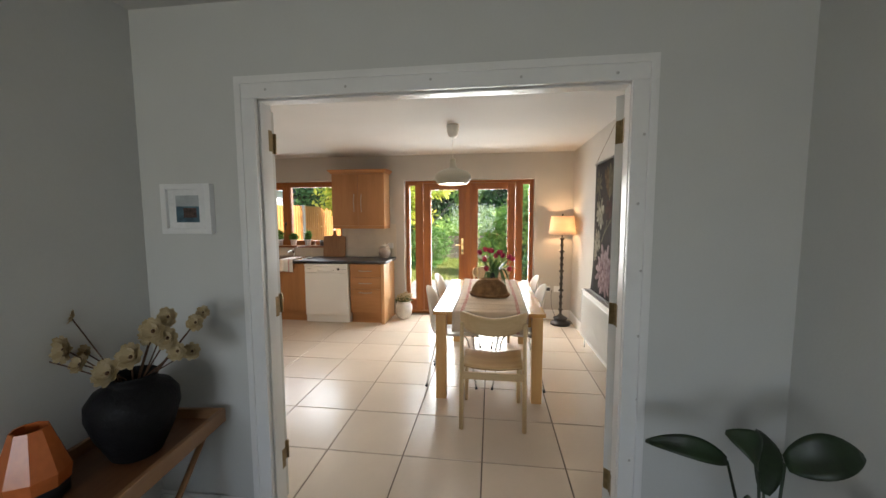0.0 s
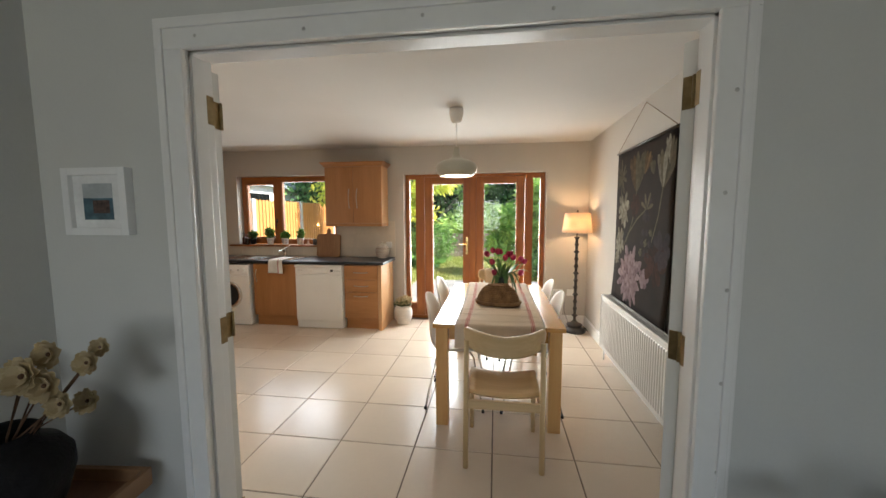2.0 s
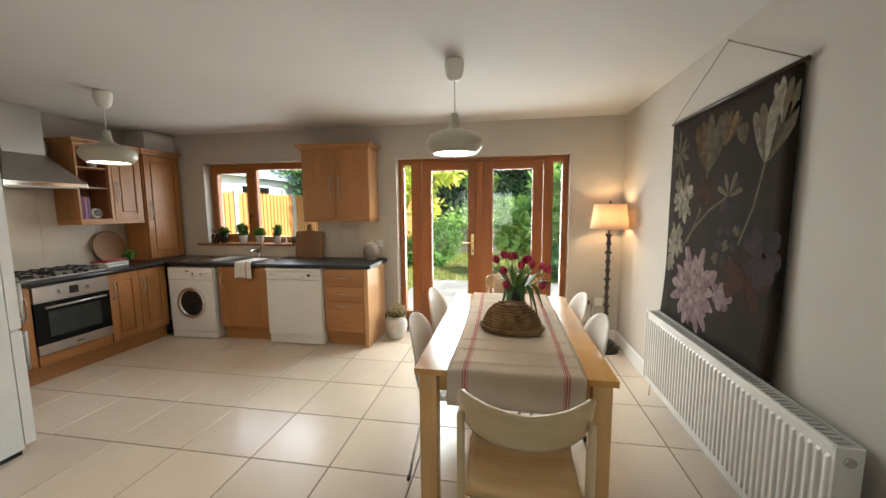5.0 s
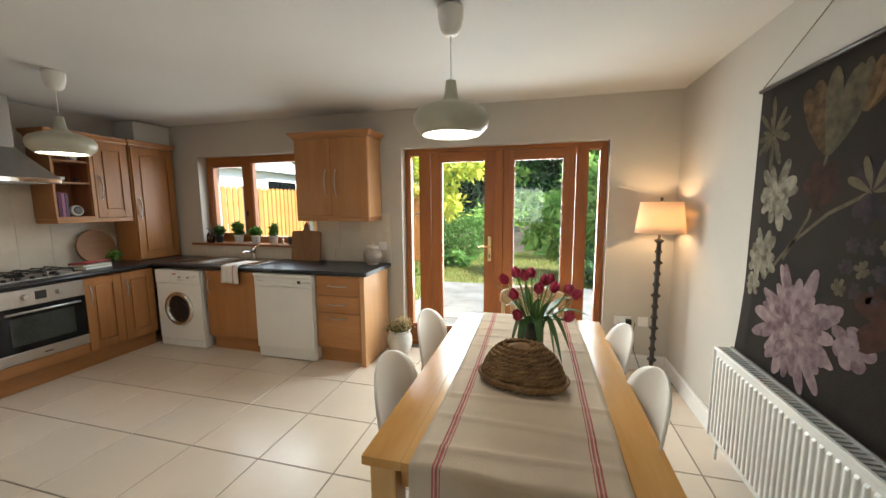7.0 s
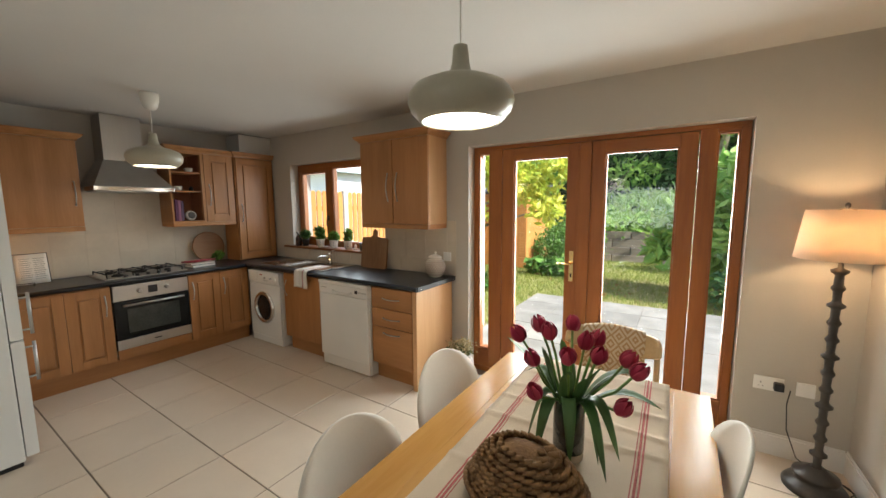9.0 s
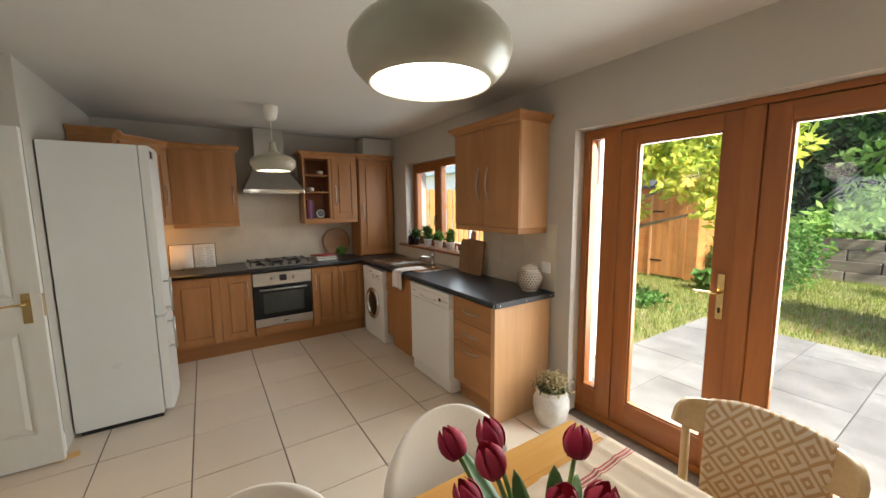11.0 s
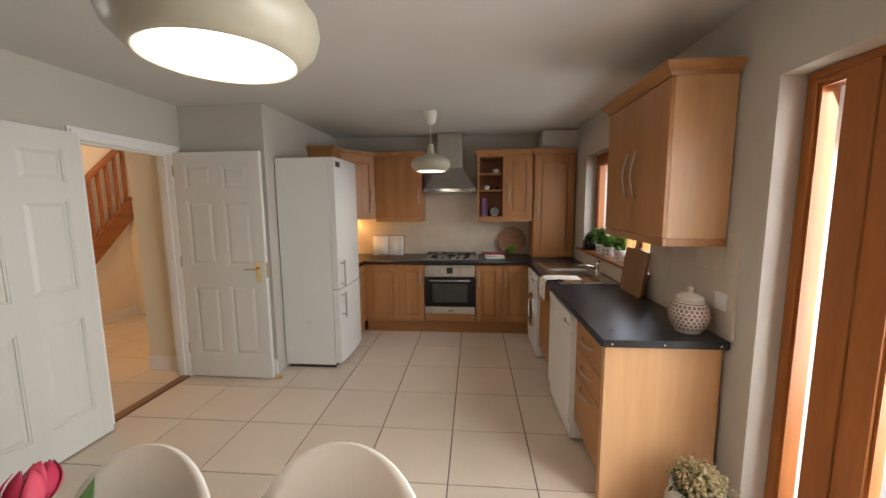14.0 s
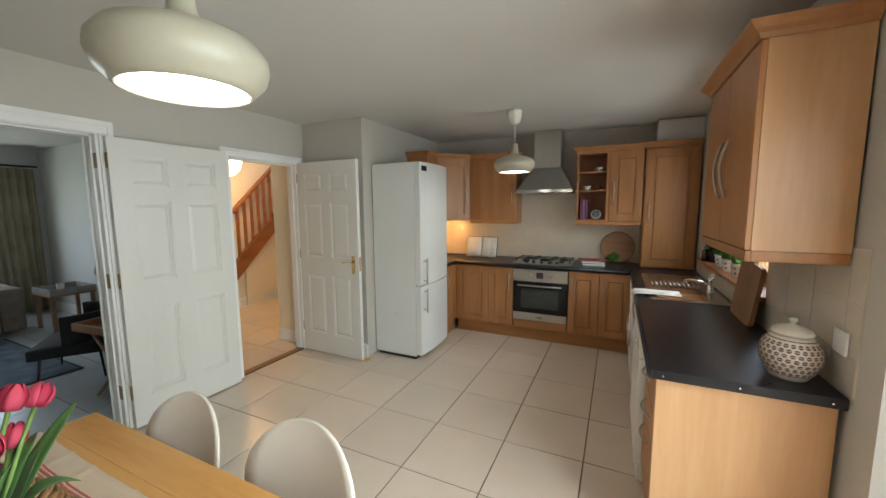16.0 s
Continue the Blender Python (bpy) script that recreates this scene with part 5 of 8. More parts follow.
def socket(at, label, switch_only=False, face="y"):
    s = thing("wall_socket", at, label, "wall socket", 0 if face == "y" else 90, "wall sockets")
    w = 0.145 if not switch_only else 0.085
    part("plate", boxes((-w / 2, -0.009, -0.043, w / 2, 0, 0.043), bevel=0.003), M_WHITE, s)
    for u in ((-0.037, 0.037) if not switch_only else (0,)):
        part("switch", boxes((u - 0.006, -0.012, 0.018, u + 0.006, -0.008, 0.034), bevel=0.001), M_WHITE, s)
        if not switch_only:
            part("pin_holes", boxes((u - 0.002, -0.0095, -0.002, u + 0.002, -0.0085, 0.008), (u - 0.013, -0.0095, -0.022, u - 0.006, -0.0085, -0.018), (u + 0.006, -0.0095, -0.022, u + 0.013, -0.0085, -0.018)), M_BLACK, s)
    return s


socket((1.20, YN, 0.455), "white double wall socket by the lamp")
socket((1.37, YN, 0.455), "white telephone point beside the socket", True)
pg = thing("plug", (1.245, 6.0, 0.455), "black mains plug in the wall socket", "plug")
part("plug_body", boxes((-0.024, -0.042, -0.026, 0.024, -0.001, 0.024), bevel=0.008), M_BLACK, pg)
socket((-1.16, YN - 0.009, 1.09), "white wall switch on the tiles", True)

# ---- radiator ----
M_RAD = mat("radiator_enamel", (0.80, 0.785, 0.75), 0.36, 0, 0.015, 4, 0.02)
rd = thing("radiator", (1.445, 3.112, 0.012), "white ribbed panel radiator under the hanging", "radiator")
RL = 1.695
part("back_panel", boxes((0.07, 0, 0.15, 0.08, RL, 0.66), bevel=0.003), M_RAD, rd)
part("front_panel", boxes((0.008, 0.006, 0.14, 0.015, RL - 0.006, 0.665), bevel=0.003), M_RAD, rd)
nr = 43
rib = bmesh.new()
grid = [[(0, -0.013, 0.0), (-0.008, -0.008, 0.0), (-0.008, 0.008, 0.0), (0, 0.013, 0.0)], [(0, -0.013, 0.45), (-0.008, -0.008, 0.45), (-0.008, 0.008, 0.45), (0, 0.013, 0.45)]]
sheet(rib, grid)
for z, s in ((0, -1), (0.45, 1)):
    v = [rib.verts.new(p) for p in ((0, -0.013, z), (-0.008, -0.008, z), (-0.008, 0.008, z), (0, 0.013, z), (0, 0.009, z + s * 0.012), (0, -0.009, z + s * 0.012))]
    rib.faces.new((v[0], v[1], v[5]))
    rib.faces.new((v[1], v[2], v[4], v[5]))
    rib.faces.new((v[2], v[3], v[4]))
rib_me = mesh_of("rib", rib, M_RAD)
for i in range(nr):
    o = new("rib", rib_me)
    o.parent = rd
    o.location = (0.009, 0.035 + i * (RL - 0.07) / (nr - 1), 0.178)
part("side_cover", boxes((-0.002, -0.004, 0.135, 0.084, 0.004, 0.685), bevel=0.003), M_RAD, rd)
part("side_cover", boxes((-0.002, RL - 0.004, 0.135, 0.084, RL + 0.004, 0.685), bevel=0.003), M_RAD, rd)
part("top_edge", boxes((-0.002, 0.004, 0.667, 0.014, RL - 0.004, 0.687), bevel=0.004), M_RAD, rd)
bm = bmesh.new()
n = 58
for i in range(n):
    y = 0.01 + i * (RL - 0.02) / n
    box(bm, 0.016, y, 0.672, 0.078, y + 0.017, 0.679)
box(bm, 0.074, 0.004, 0.667, 0.084, RL - 0.004, 0.687)
part("top_grille", bm, plain("radiator_grille_grey", (0.42, 0.41, 0.40), 0.45), rd, "grey slotted top grille")
for z in (0.635,):
    bm = bmesh.new()
    lathe(bm, [(0.018, 0), (0.018, 0.006), (0.012, 0.008), (0.008, 0.006), (0, 0.006)], steps=18)
    o = part("bleed_plug", bm, M_CHROME, rd)
    o.matrix_local = pose(0.04, -0.004, z, 90, 0, 0)
bm = bmesh.new()
lathe(bm, [(0.010, 0), (0.010, 0.06), (0.016, 0.065), (0.016, 0.09), (0.021, 0.095), (0.022, 0.125), (0.016, 0.15), (0, 0.152)], (0.04, -0.04, 0.0), 18)
tube(bm, [(0.04, -0.04, 0.075), (0.04, 0.0, 0.075), (0.04, 0.012, 0.15)], 0.009, 8)
part("valve", bm, M_WHITE, rd, "white thermostatic valve")
bm = bmesh.new()
tube(bm, [(0.04, RL - 0.03, 0.0), (0.04, RL - 0.03, 0.14)], 0.008, 8)
part("pipe", bm, M_WHITE, rd)

# ---- wall hanging: dark floral print on cloth, with battens and cord ----
M_PRINT = mat("dark_print_cloth", (0.034, 0.022, 0.015), 0.85, 0, 0.0, 2.2, 0.15, 160, second=(0.009, 0.007, 0.007))
M_PRINT.node_tree.nodes["Principled BSDF"].inputs["Specular IOR Level"].default_value = 0.12
wh = thing("wall_hanging", (1.553, 4.19, 0), "large dark floral printed cloth hanging on battens", "wall hanging")
AY, AZ0, AZ1 = 0.605, 0.685, 2.112


def art_x(z):
    return 0.008 - 0.045 * max(0, (1.1 - z) / 0.45) ** 1.5 * 0.6


bm = bmesh.new()
sheet(bm, [[(art_x(z), -AY + 2 * AY * i / 12, z) for i in range(13)] for z in [AZ0 + (AZ1 - AZ0) * k / 20 for k in range(21)]], 0.002)
part("cloth", bm, M_PRINT, wh)
M_BATTEN = wood("dark_batten", (0.05, 0.03, 0.018), (0.02, 0.012, 0.008), "Y")
for z in (AZ1 - 0.005, AZ0 + 0.005):
    bm = bmesh.new()
    tube(bm, [(art_x(z) - 0.002, -AY - 0.02, z), (art_x(z) - 0.002, AY + 0.02, z)], 0.011, 10)
    part("batten", bm, M_BATTEN, wh)
bm = bmesh.new()
tube(bm, [(0.004, -AY - 0.005, AZ1), (0.012, -0.02, 2.428), (0.004, AY + 0.005, AZ1)], 0.0028, 6)
part("cord", bm, mat("jute_cord", (0.22, 0.15, 0.09), 0.9), wh)
bm = bmesh.new()
tube(bm, [(0.027, -0.02, 2.43), (0.002, -0.02, 2.433)], 0.004, 8)
part("nail", bm, M_STEEL, wh)
ra = random.Random(11)


def petal(name, cy, cz, a, L, W, material, depth, wave=0.0):
    """One printed petal on the cloth: rooted at (cy, cz), pointing along a, with a waved edge."""
    bm = bmesh.new()
    pts = []
    for k in range(16):
        q = 2 * math.pi * k / 16
        u, v = 0.52 + 0.48 * math.cos(q), math.sin(q) * (0.72 + 0.28 * math.cos(q)) * (1 + wave * math.sin(3 * q + 7 * a))
        py, pz = u * L * math.cos(a) - v * W * math.sin(a), u * L * math.sin(a) + v * W * math.cos(a)
        y = max(-AY + 0.004, min(AY - 0.004, cy + py))
        z = max(AZ0 + 0.02, min(AZ1 - 0.02, cz + pz))
        pts.append(bm.verts.new((art_x(z) - 0.0026 - depth, -y, z)))
    bm.faces.new(pts)
    return part(name, bm, material, wh)


def petals(name, cy, cz, R, count, rings, material, squash=1.0, start=0.0, narrow=1.0):
    """A printed bloom of rings of overlapping petals, a fraction of a millimetre off the cloth."""
    step = 0
    for q in range(rings):
        rr = R * (1 - q / (rings + 0.4))
        n = max(4, int(count * (1 - 0.45 * q / rings)))
        for i in range(n):
            a = start + 2 * math.pi * (i + 0.5 * (q % 2)) / n + ra.uniform(-0.2, 0.2)
            petal(name, cy, cz, a, rr * ra.uniform(0.8, 1.12) * (squash + (1 - squash) * abs(math.cos(a))), rr * narrow * 2.4 / n * ra.uniform(0.85, 1.2), material, 0.0003 + 0.00005 * step, 0.12)
            step += 1


def cup(name, cy, cz, h, lean, width, materials, fans=(-0.55, 0.5, -0.32, 0.28, 0.0)):
    """A printed tulip or lily head: upright petals fanned from the base."""
    for k, f in enumerate(fans):
        petal(name, cy, cz, math.pi / 2 + lean + f, h * (1 - 0.12 * abs(f)) * ra.uniform(0.92, 1.06), width * ra.uniform(0.85, 1.1), materials[k % len(materials)], 0.0006 + 0.0002 * k, 0.1)


def print_mat(name, light, dark):
    m, t, b = nodes_of(name)
    g = t.nodes.new("ShaderNodeObjectInfo")
    r = t.nodes.new("ShaderNodeValToRGB")
    r.color_ramp.elements[0].color, r.color_ramp.elements[1].color = (*dark, 1), (*light, 1)
    n = t.nodes.new("ShaderNodeTexNoise")
    n.inputs["Scale"].default_value, n.inputs["Detail"].default_value = 22, 6
    co = t.nodes.new("ShaderNodeTexCoord")
    t.links.new(co.outputs["Object"], n.inputs[0])
    ad = t.nodes.new("ShaderNodeMath")
    ad.operation = "MULTIPLY_ADD"
    ad.inputs[1].default_value, ad.inputs[2].default_value = 0.55, -0.62
    t.links.new(g.outputs["Random"], ad.inputs[0])
    a2 = t.nodes.new("ShaderNodeMath")
    a2.operation = "MULTIPLY_ADD"
    a2.inputs[1].default_value = 1.6
    t.links.new(n.outputs[0], a2.inputs[0])
    t.links.new(ad.outputs[0], a2.inputs[2])
    t.links.new(a2.outputs[0], r.inputs[0])
    t.links.new(r.outputs[0], b.inputs["Base Color"])
    b.inputs["Roughness"].default_value = 0.9
    b.inputs["Specular IOR Level"].default_value = 0.12
    return m


P_PINK = print_mat("print_pink", (0.30, 0.22, 0.225), (0.10, 0.06, 0.065))
P_WHITE = print_mat("print_white", (0.31, 0.28, 0.22), (0.085, 0.072, 0.05))
P_GOLD = print_mat("print_gold", (0.17, 0.105, 0.05), (0.045, 0.026, 0.012))
P_OLIVE = print_mat("print_olive", (0.13, 0.105, 0.065), (0.045, 0.038, 0.024))
P_RUST = print_mat("print_rust", (0.06, 0.024, 0.016), (0.02, 0.011, 0.009))
P_DARK = print_mat("print_plum", (0.05, 0.036, 0.036), (0.02, 0.015, 0.017))
# the print's y runs against the wall's: negative is the window side
petals("printed_rust_leaf", 0.34, 1.14, 0.20, 8, 1, P_RUST, 0.9)
petals("printed_rust_leaf", -0.10, 1.60, 0.12, 6, 1, P_RUST, 0.8)
petals("printed_rust_leaf", 0.45, 1.25, 0.16, 7, 1, P_DARK, 0.9)
petals("printed_foliage", -0.47, 1.86, 0.16, 9, 2, P_OLIVE, 1.25, 0.4, 0.45)
petals("printed_white_petal", -0.40, 1.56, 0.15, 10, 3, P_WHITE, 1.2)
petals("printed_white_petal", -0.47, 1.25, 0.13, 10, 3, P_WHITE, 1.15)
petals("printed_white_petal", -0.53, 1.10, 0.07, 7, 2, P_WHITE)
petals("printed_peony_petal", -0.18, 0.97, 0.285, 20, 7, P_PINK, 0.95, 0.0, 1.15)
petals("printed_peony_petal", 0.15, 1.00, 0.11, 7, 2, P_PINK, 0.8)
cup("printed_tulip_petal", -0.09, 1.70, 0.37, 0.0, 0.062, (P_OLIVE, P_GOLD))
cup("printed_tulip_petal", 0.07, 1.84, 0.20, -0.25, 0.035, (P_GOLD, P_OLIVE))
cup("printed_lily_petal", 0.42, 1.70, 0.32, -0.12, 0.045, (P_OLIVE, P_WHITE, P_OLIVE))
cup("printed_lily_petal", 0.51, 1.86, 0.22, -0.2, 0.03, (P_OLIVE, P_WHITE))
cup("printed_bud_petal", 0.25, 1.82, 0.12, 0.3, 0.03, (P_OLIVE,), (-0.3, 0.3, 0.0))
cup("printed_seedhead_petal", 0.14, 1.56, 0.15, -0.1, 0.022, (P_OLIVE, P_DARK), (-1.2, -0.8, -0.4, 0.0, 0.4, 0.8, 1.2))
cup("printed_seedhead_petal", 0.14, 1.56, 0.12, math.pi, 0.035, (P_DARK,), (-0.6, 0.0, 0.6))
for i in range(9):
    petals("printed_berry", 0.05 + 0.075 * (i % 3) + 0.02 * (i // 3), 1.20 + 0.085 * (i // 3), 0.036, 6, 1, P_DARK if i % 4 else P_OLIVE)
for path in ([(-0.44, 1.14), (-0.25, 1.34), (-0.05, 1.48), (0.14, 1.56)], [(-0.30, 1.26), (-0.16, 1.46), (-0.09, 1.72)], [(0.42, 1.72), (0.36, 1.50), (0.26, 1.30)]):
    bm = bmesh.new()
    for (a, b), (c_, d_) in zip(path, path[1:]):
        dy, dz = c_ - a, d_ - b
        L = math.hypot(dy, dz)
        ny, nz = -dz / L * 0.008, dy / L * 0.008
        bm.faces.new([bm.verts.new((art_x(q) - 0.0028, -p, q)) for p, q in ((a + ny, b + nz), (c_ + ny, d_ + nz), (c_ - ny, d_ - nz), (a - ny, b - nz))])
    part("printed_stem", bm, P_OLIVE, wh)


# ---- small things in the kitchen ----
M_TERRA = mat("glazed_pot", (0.72, 0.70, 0.66), 0.3, 0, 0.05, 12, 0.05)
M_MOTIF = mat("blue_grey_motif", (0.20, 0.22, 0.26), 0.4)
M_SOIL = mat("potting_soil", (0.03, 0.02, 0.014), 0.95, 0, 0.3, 60, 0.5)
M_HERB = leaf_mat("herb_leaf", (0.17, 0.30, 0.06), (0.07, 0.15, 0.03))
M_HERBD = leaf_mat("dark_herb_leaf", (0.06, 0.12, 0.03), (0.025, 0.05, 0.015))


def leaf_cloud(rg, blobs, count, size, longer=1.6, droop=0.0, shell=0.55):
    """Vertices and faces of many small folded leaves filling ellipsoids (x, y, z, rx, ry, rz)."""
    vol = np.array([b[3] * b[4] * b[5] for b in blobs])
    pick = rg.choice(len(blobs), count, p=vol / vol.sum())
    B = np.array(blobs)[pick]
    d = rg.normal(size=(count, 3))
    d /= np.linalg.norm(d, axis=1)[:, None]
    r = shell + (1 - shell) * rg.random(count) ** 0.6
    c = B[:, :3] + d * B[:, 3:] * r[:, None] * (1 + 0.18 * rg.normal(size=(count, 1)))
    ax = d + 0.9 * rg.normal(size=(count, 3))
    ax[:, 2] -= droop
    ax /= np.linalg.norm(ax, axis=1)[:, None]
    sd = np.cross(ax, rg.normal(size=(count, 3)))
    sd /= np.linalg.norm(sd, axis=1)[:, None] + 1e-9
    up = np.cross(ax, sd)
    s = size * (0.6 + 0.8 * rg.random((count, 1)))
    v = np.stack([c - ax * s * longer * 0.5, c + sd * s * 0.45 + up * s * 0.12, c + ax * s * longer * 0.5, c - sd * s * 0.45 + up * s * 0.12], 1).reshape(-1, 3)
    i = np.arange(count)[:, None] * 4
    return v, np.concatenate([i + [0, 1, 2], i + [0, 2, 3]], 1).reshape(-1, 3)


def leaves(name, seed, blobs, count, size, material, parent, longer=1.6, droop=0.0, shell=0.55, label=""):
    v, f = leaf_cloud(np.random.default_rng(seed), blobs, count, size, longer, droop, shell)
    me = bpy.data.meshes.new(name)
    me.from_pydata(v.tolist(), [], f.tolist())
    me.materials.append(material)
    o = new(name, me)
    o.parent = parent
    return tagged(o, label, "", "", "stuff")


def pot_plant(x, label, kind):
    p = thing("potted_herb", (x, 6.035, 1.0775), label, "potted plant", group="herbs on the sill")
    bm = bmesh.new()
    lathe(bm, [(0.036, 0), (0.040, 0.004), (0.050, 0.085), (0.053, 0.088), (0.053, 0.098), (0.047, 0.098), (0.045, 0.085), (0, 0.084)], steps=28)
    pt = part("pot", bm, M_TERRA, p, "white glazed pot with small printed motifs")
    for k in range(6):
        a = -math.pi / 2 + (k % 3 - 1) * 0.75
        z = 0.032 + 0.032 * (k // 3)
        bm = bmesh.new()
        lathe(bm, [(0.008, 0), (0.007, 0.0012), (0, 0.0014)], steps=8)
        o = part("motif", bm, M_MOTIF, pt)
        r = 0.040 + 0.010 * z / 0.085 + 0.001
        o.matrix_local = pose(r * math.cos(a), r * math.sin(a), z, 90, 0, math.degrees(a) + 90)
    bm = bmesh.new()
    lathe(bm, [(0.045, 0.083), (0.02, 0.088), (0, 0.089)], steps=16)
    part("soil", bm, M_SOIL, p)
    if kind == "moss":
        leaves("foliage", int(-x * 100), [(0, 0, 0.135, 0.062, 0.052, 0.055)], 1500, 0.013, M_HERB, p, 2.6, 0, 0.3)
    elif kind == "tall":
        leaves("foliage", int(-x * 100), [(0, 0, 0.13, 0.05, 0.045, 0.055), (-0.02, 0, 0.19, 0.055, 0.04, 0.06), (0.03, 0, 0.18, 0.03, 0.03, 0.06)], 300, 0.028, M_HERB, p, 2.2)
    else:
        leaves("foliage", int(-x * 100), [(0, 0, 0.125, 0.05, 0.045, 0.05), (0.01, 0, 0.175, 0.045, 0.04, 0.06)], 420, 0.018, M_HERB, p, 2.4)
    for k in range(5):
        bm = bmesh.new()
        tube(bm, [(0, 0, 0.085), (0.02 * math.cos(k), 0.02 * math.sin(k), 0.16)], 0.0016, 5)
        part("stem", bm, M_STEM, p)


pot_plant(-3.03, "leafy green herb in a patterned white pot", "tall")
pot_plant(-2.79, "round bushy green herb in a patterned white pot", "moss")
pot_plant(-2.545, "feathery green herb in a patterned white pot", "fine")
pp = thing("dark_potted_plant", (-3.32, 6.035, 1.0775), "small dark plant in a black pot", "potted plant")
bm = bmesh.new()
lathe(bm, [(0.035, 0), (0.045, 0.07), (0.048, 0.085), (0.042, 0.085), (0, 0.075)], steps=22)
part("pot", bm, M_BLACK, pp)
leaves("foliage", 5, [(0, 0, 0.14, 0.06, 0.05, 0.06)], 160, 0.03, M_HERBD, pp)


def bottle(x, y, z0, colour, label, h=0.14):
    b = thing("pump_bottle", (x, y, z0), label, "bottle", group="soap bottles")
    bm = bmesh.new()
    lathe(bm, [(0.028, 0), (0.032, 0.006), (0.032, h * 0.62), (0.022, h * 0.74), (0.012, h * 0.78), (0.012, h * 0.85)], steps=22)
    part("body", bm, mat("bottle_amber", colour, 0.12), b)
    bm = bmesh.new()
    tube(bm, [(0, 0, h * 0.84), (0, 0, h * 1.1), (-0.012, -0.005, h * 1.13), (-0.032, -0.008, h * 1.12)], 0.005, 8)
    part("pump", bm, M_BLACK, b)


bottle(-3.45, 6.02, 1.0775, (0.05, 0.014, 0.006), "brown glass pump soap bottle on the sill", 0.15)
bottle(-3.39, 5.99, 1.0775, (0.03, 0.012, 0.008), "dark glass pump bottle on the sill", 0.135)
o = thing("small_ornament", (-2.42, 6.03, 1.0775), "tiny pale ceramic ornament on the sill", "ornament")
bm = bmesh.new()
lathe(bm, [(0.028, 0), (0.030, 0.01), (0.012, 0.022), (0.016, 0.04), (0.011, 0.058), (0, 0.064)], steps=18)
part("figure", bm, mat("pale_ceramic", (0.55, 0.42, 0.28), 0.4), o)
o = thing("dark_cup", (-2.30, 6.02, 1.0775), "small dark cup on the sill", "cup")
bm = bmesh.new()
lathe(bm, [(0.03, 0), (0.036, 0.09), (0.033, 0.09), (0.028, 0.01), (0, 0.008)], steps=20)
part("body", bm, mat("dark_stoneware", (0.06, 0.06, 0.06), 0.5), o)

# chopping board leaning on the tiles
cb = thing("chopping_board", (-2.06, 5.925, 0.911), "worn wooden chopping board with handle leaning on the tiles", "chopping board")
bm = bmesh.new()
ring = []
for cx, cz, a0 in ((0.15, 0.03, -90), (0.15, 0.30, 0), (-0.15, 0.30, 90), (-0.15, 0.03, 180)):
    ring += [(cx + 0.03 * math.cos(radians(a0 + q * 22.5)), cz + 0.03 * math.sin(radians(a0 + q * 22.5))) for q in range(5)]
    if cz > 0.2 and cx > 0:
        ring += [(0.045, 0.335), (0.03, 0.345), (0.026, 0.40), (0.012, 0.418), (-0.012, 0.418), (-0.026, 0.40), (-0.03, 0.345), (-0.045, 0.335)]
va = [bm.verts.new((x, 0, z)) for x, z in ring]
vb = [bm.verts.new((x, 0.022, z)) for x, z in ring]
bm.faces.new(va)
bm.faces.new(list(reversed(vb)))
for i in range(len(ring)):
    j = (i + 1) % len(ring)
    bm.faces.new((va[i], va[j], vb[j], vb[i]))
b_ = part("board", bm, wood("worn_board", (0.34, 0.18, 0.085), (0.20, 0.09, 0.035), "Z", 0.6), cb)
b_.matrix_local = pose(0, 0, 0, -7, 0, 0)

# patterned lidded jar
jr = thing("patterned_jar", (-1.225, 5.885, 0.911), "lidded ceramic jar with brown stamped pattern", "jar")
M_JAR = mat("cream_ceramic", (0.66, 0.60, 0.50), 0.25, 0, 0.04, 10, 0.02)
M_STAMP = mat("plum_stamp", (0.12, 0.045, 0.04), 0.3)
jprof = [(0.058, 0), (0.062, 0.008), (0.078, 0.03), (0.094, 0.07), (0.096, 0.10), (0.088, 0.135), (0.066, 0.16), (0.058, 0.168)]
bm = bmesh.new()
lathe(bm, jprof, steps=40)
jr.scale = (1.0, 1.0, 1.02)
jb = part("body", bm, M_JAR, jr)
bm = bmesh.new()
lathe(bm, [(0.064, 0.168), (0.066, 0.176), (0.058, 0.188), (0.03, 0.20), (0.012, 0.204), (0.010, 0.212), (0.016, 0.22), (0.012, 0.23), (0, 0.232)], steps=32)
part("lid", bm, M_JAR, jr)


def jar_r(z):
    for (r0, z0), (r1, z1) in zip(jprof, jprof[1:]):
        if z0 <= z <= z1:
            return r0 + (r1 - r0) * (z - z0) / max(1e-6, z1 - z0)
    return 0.06


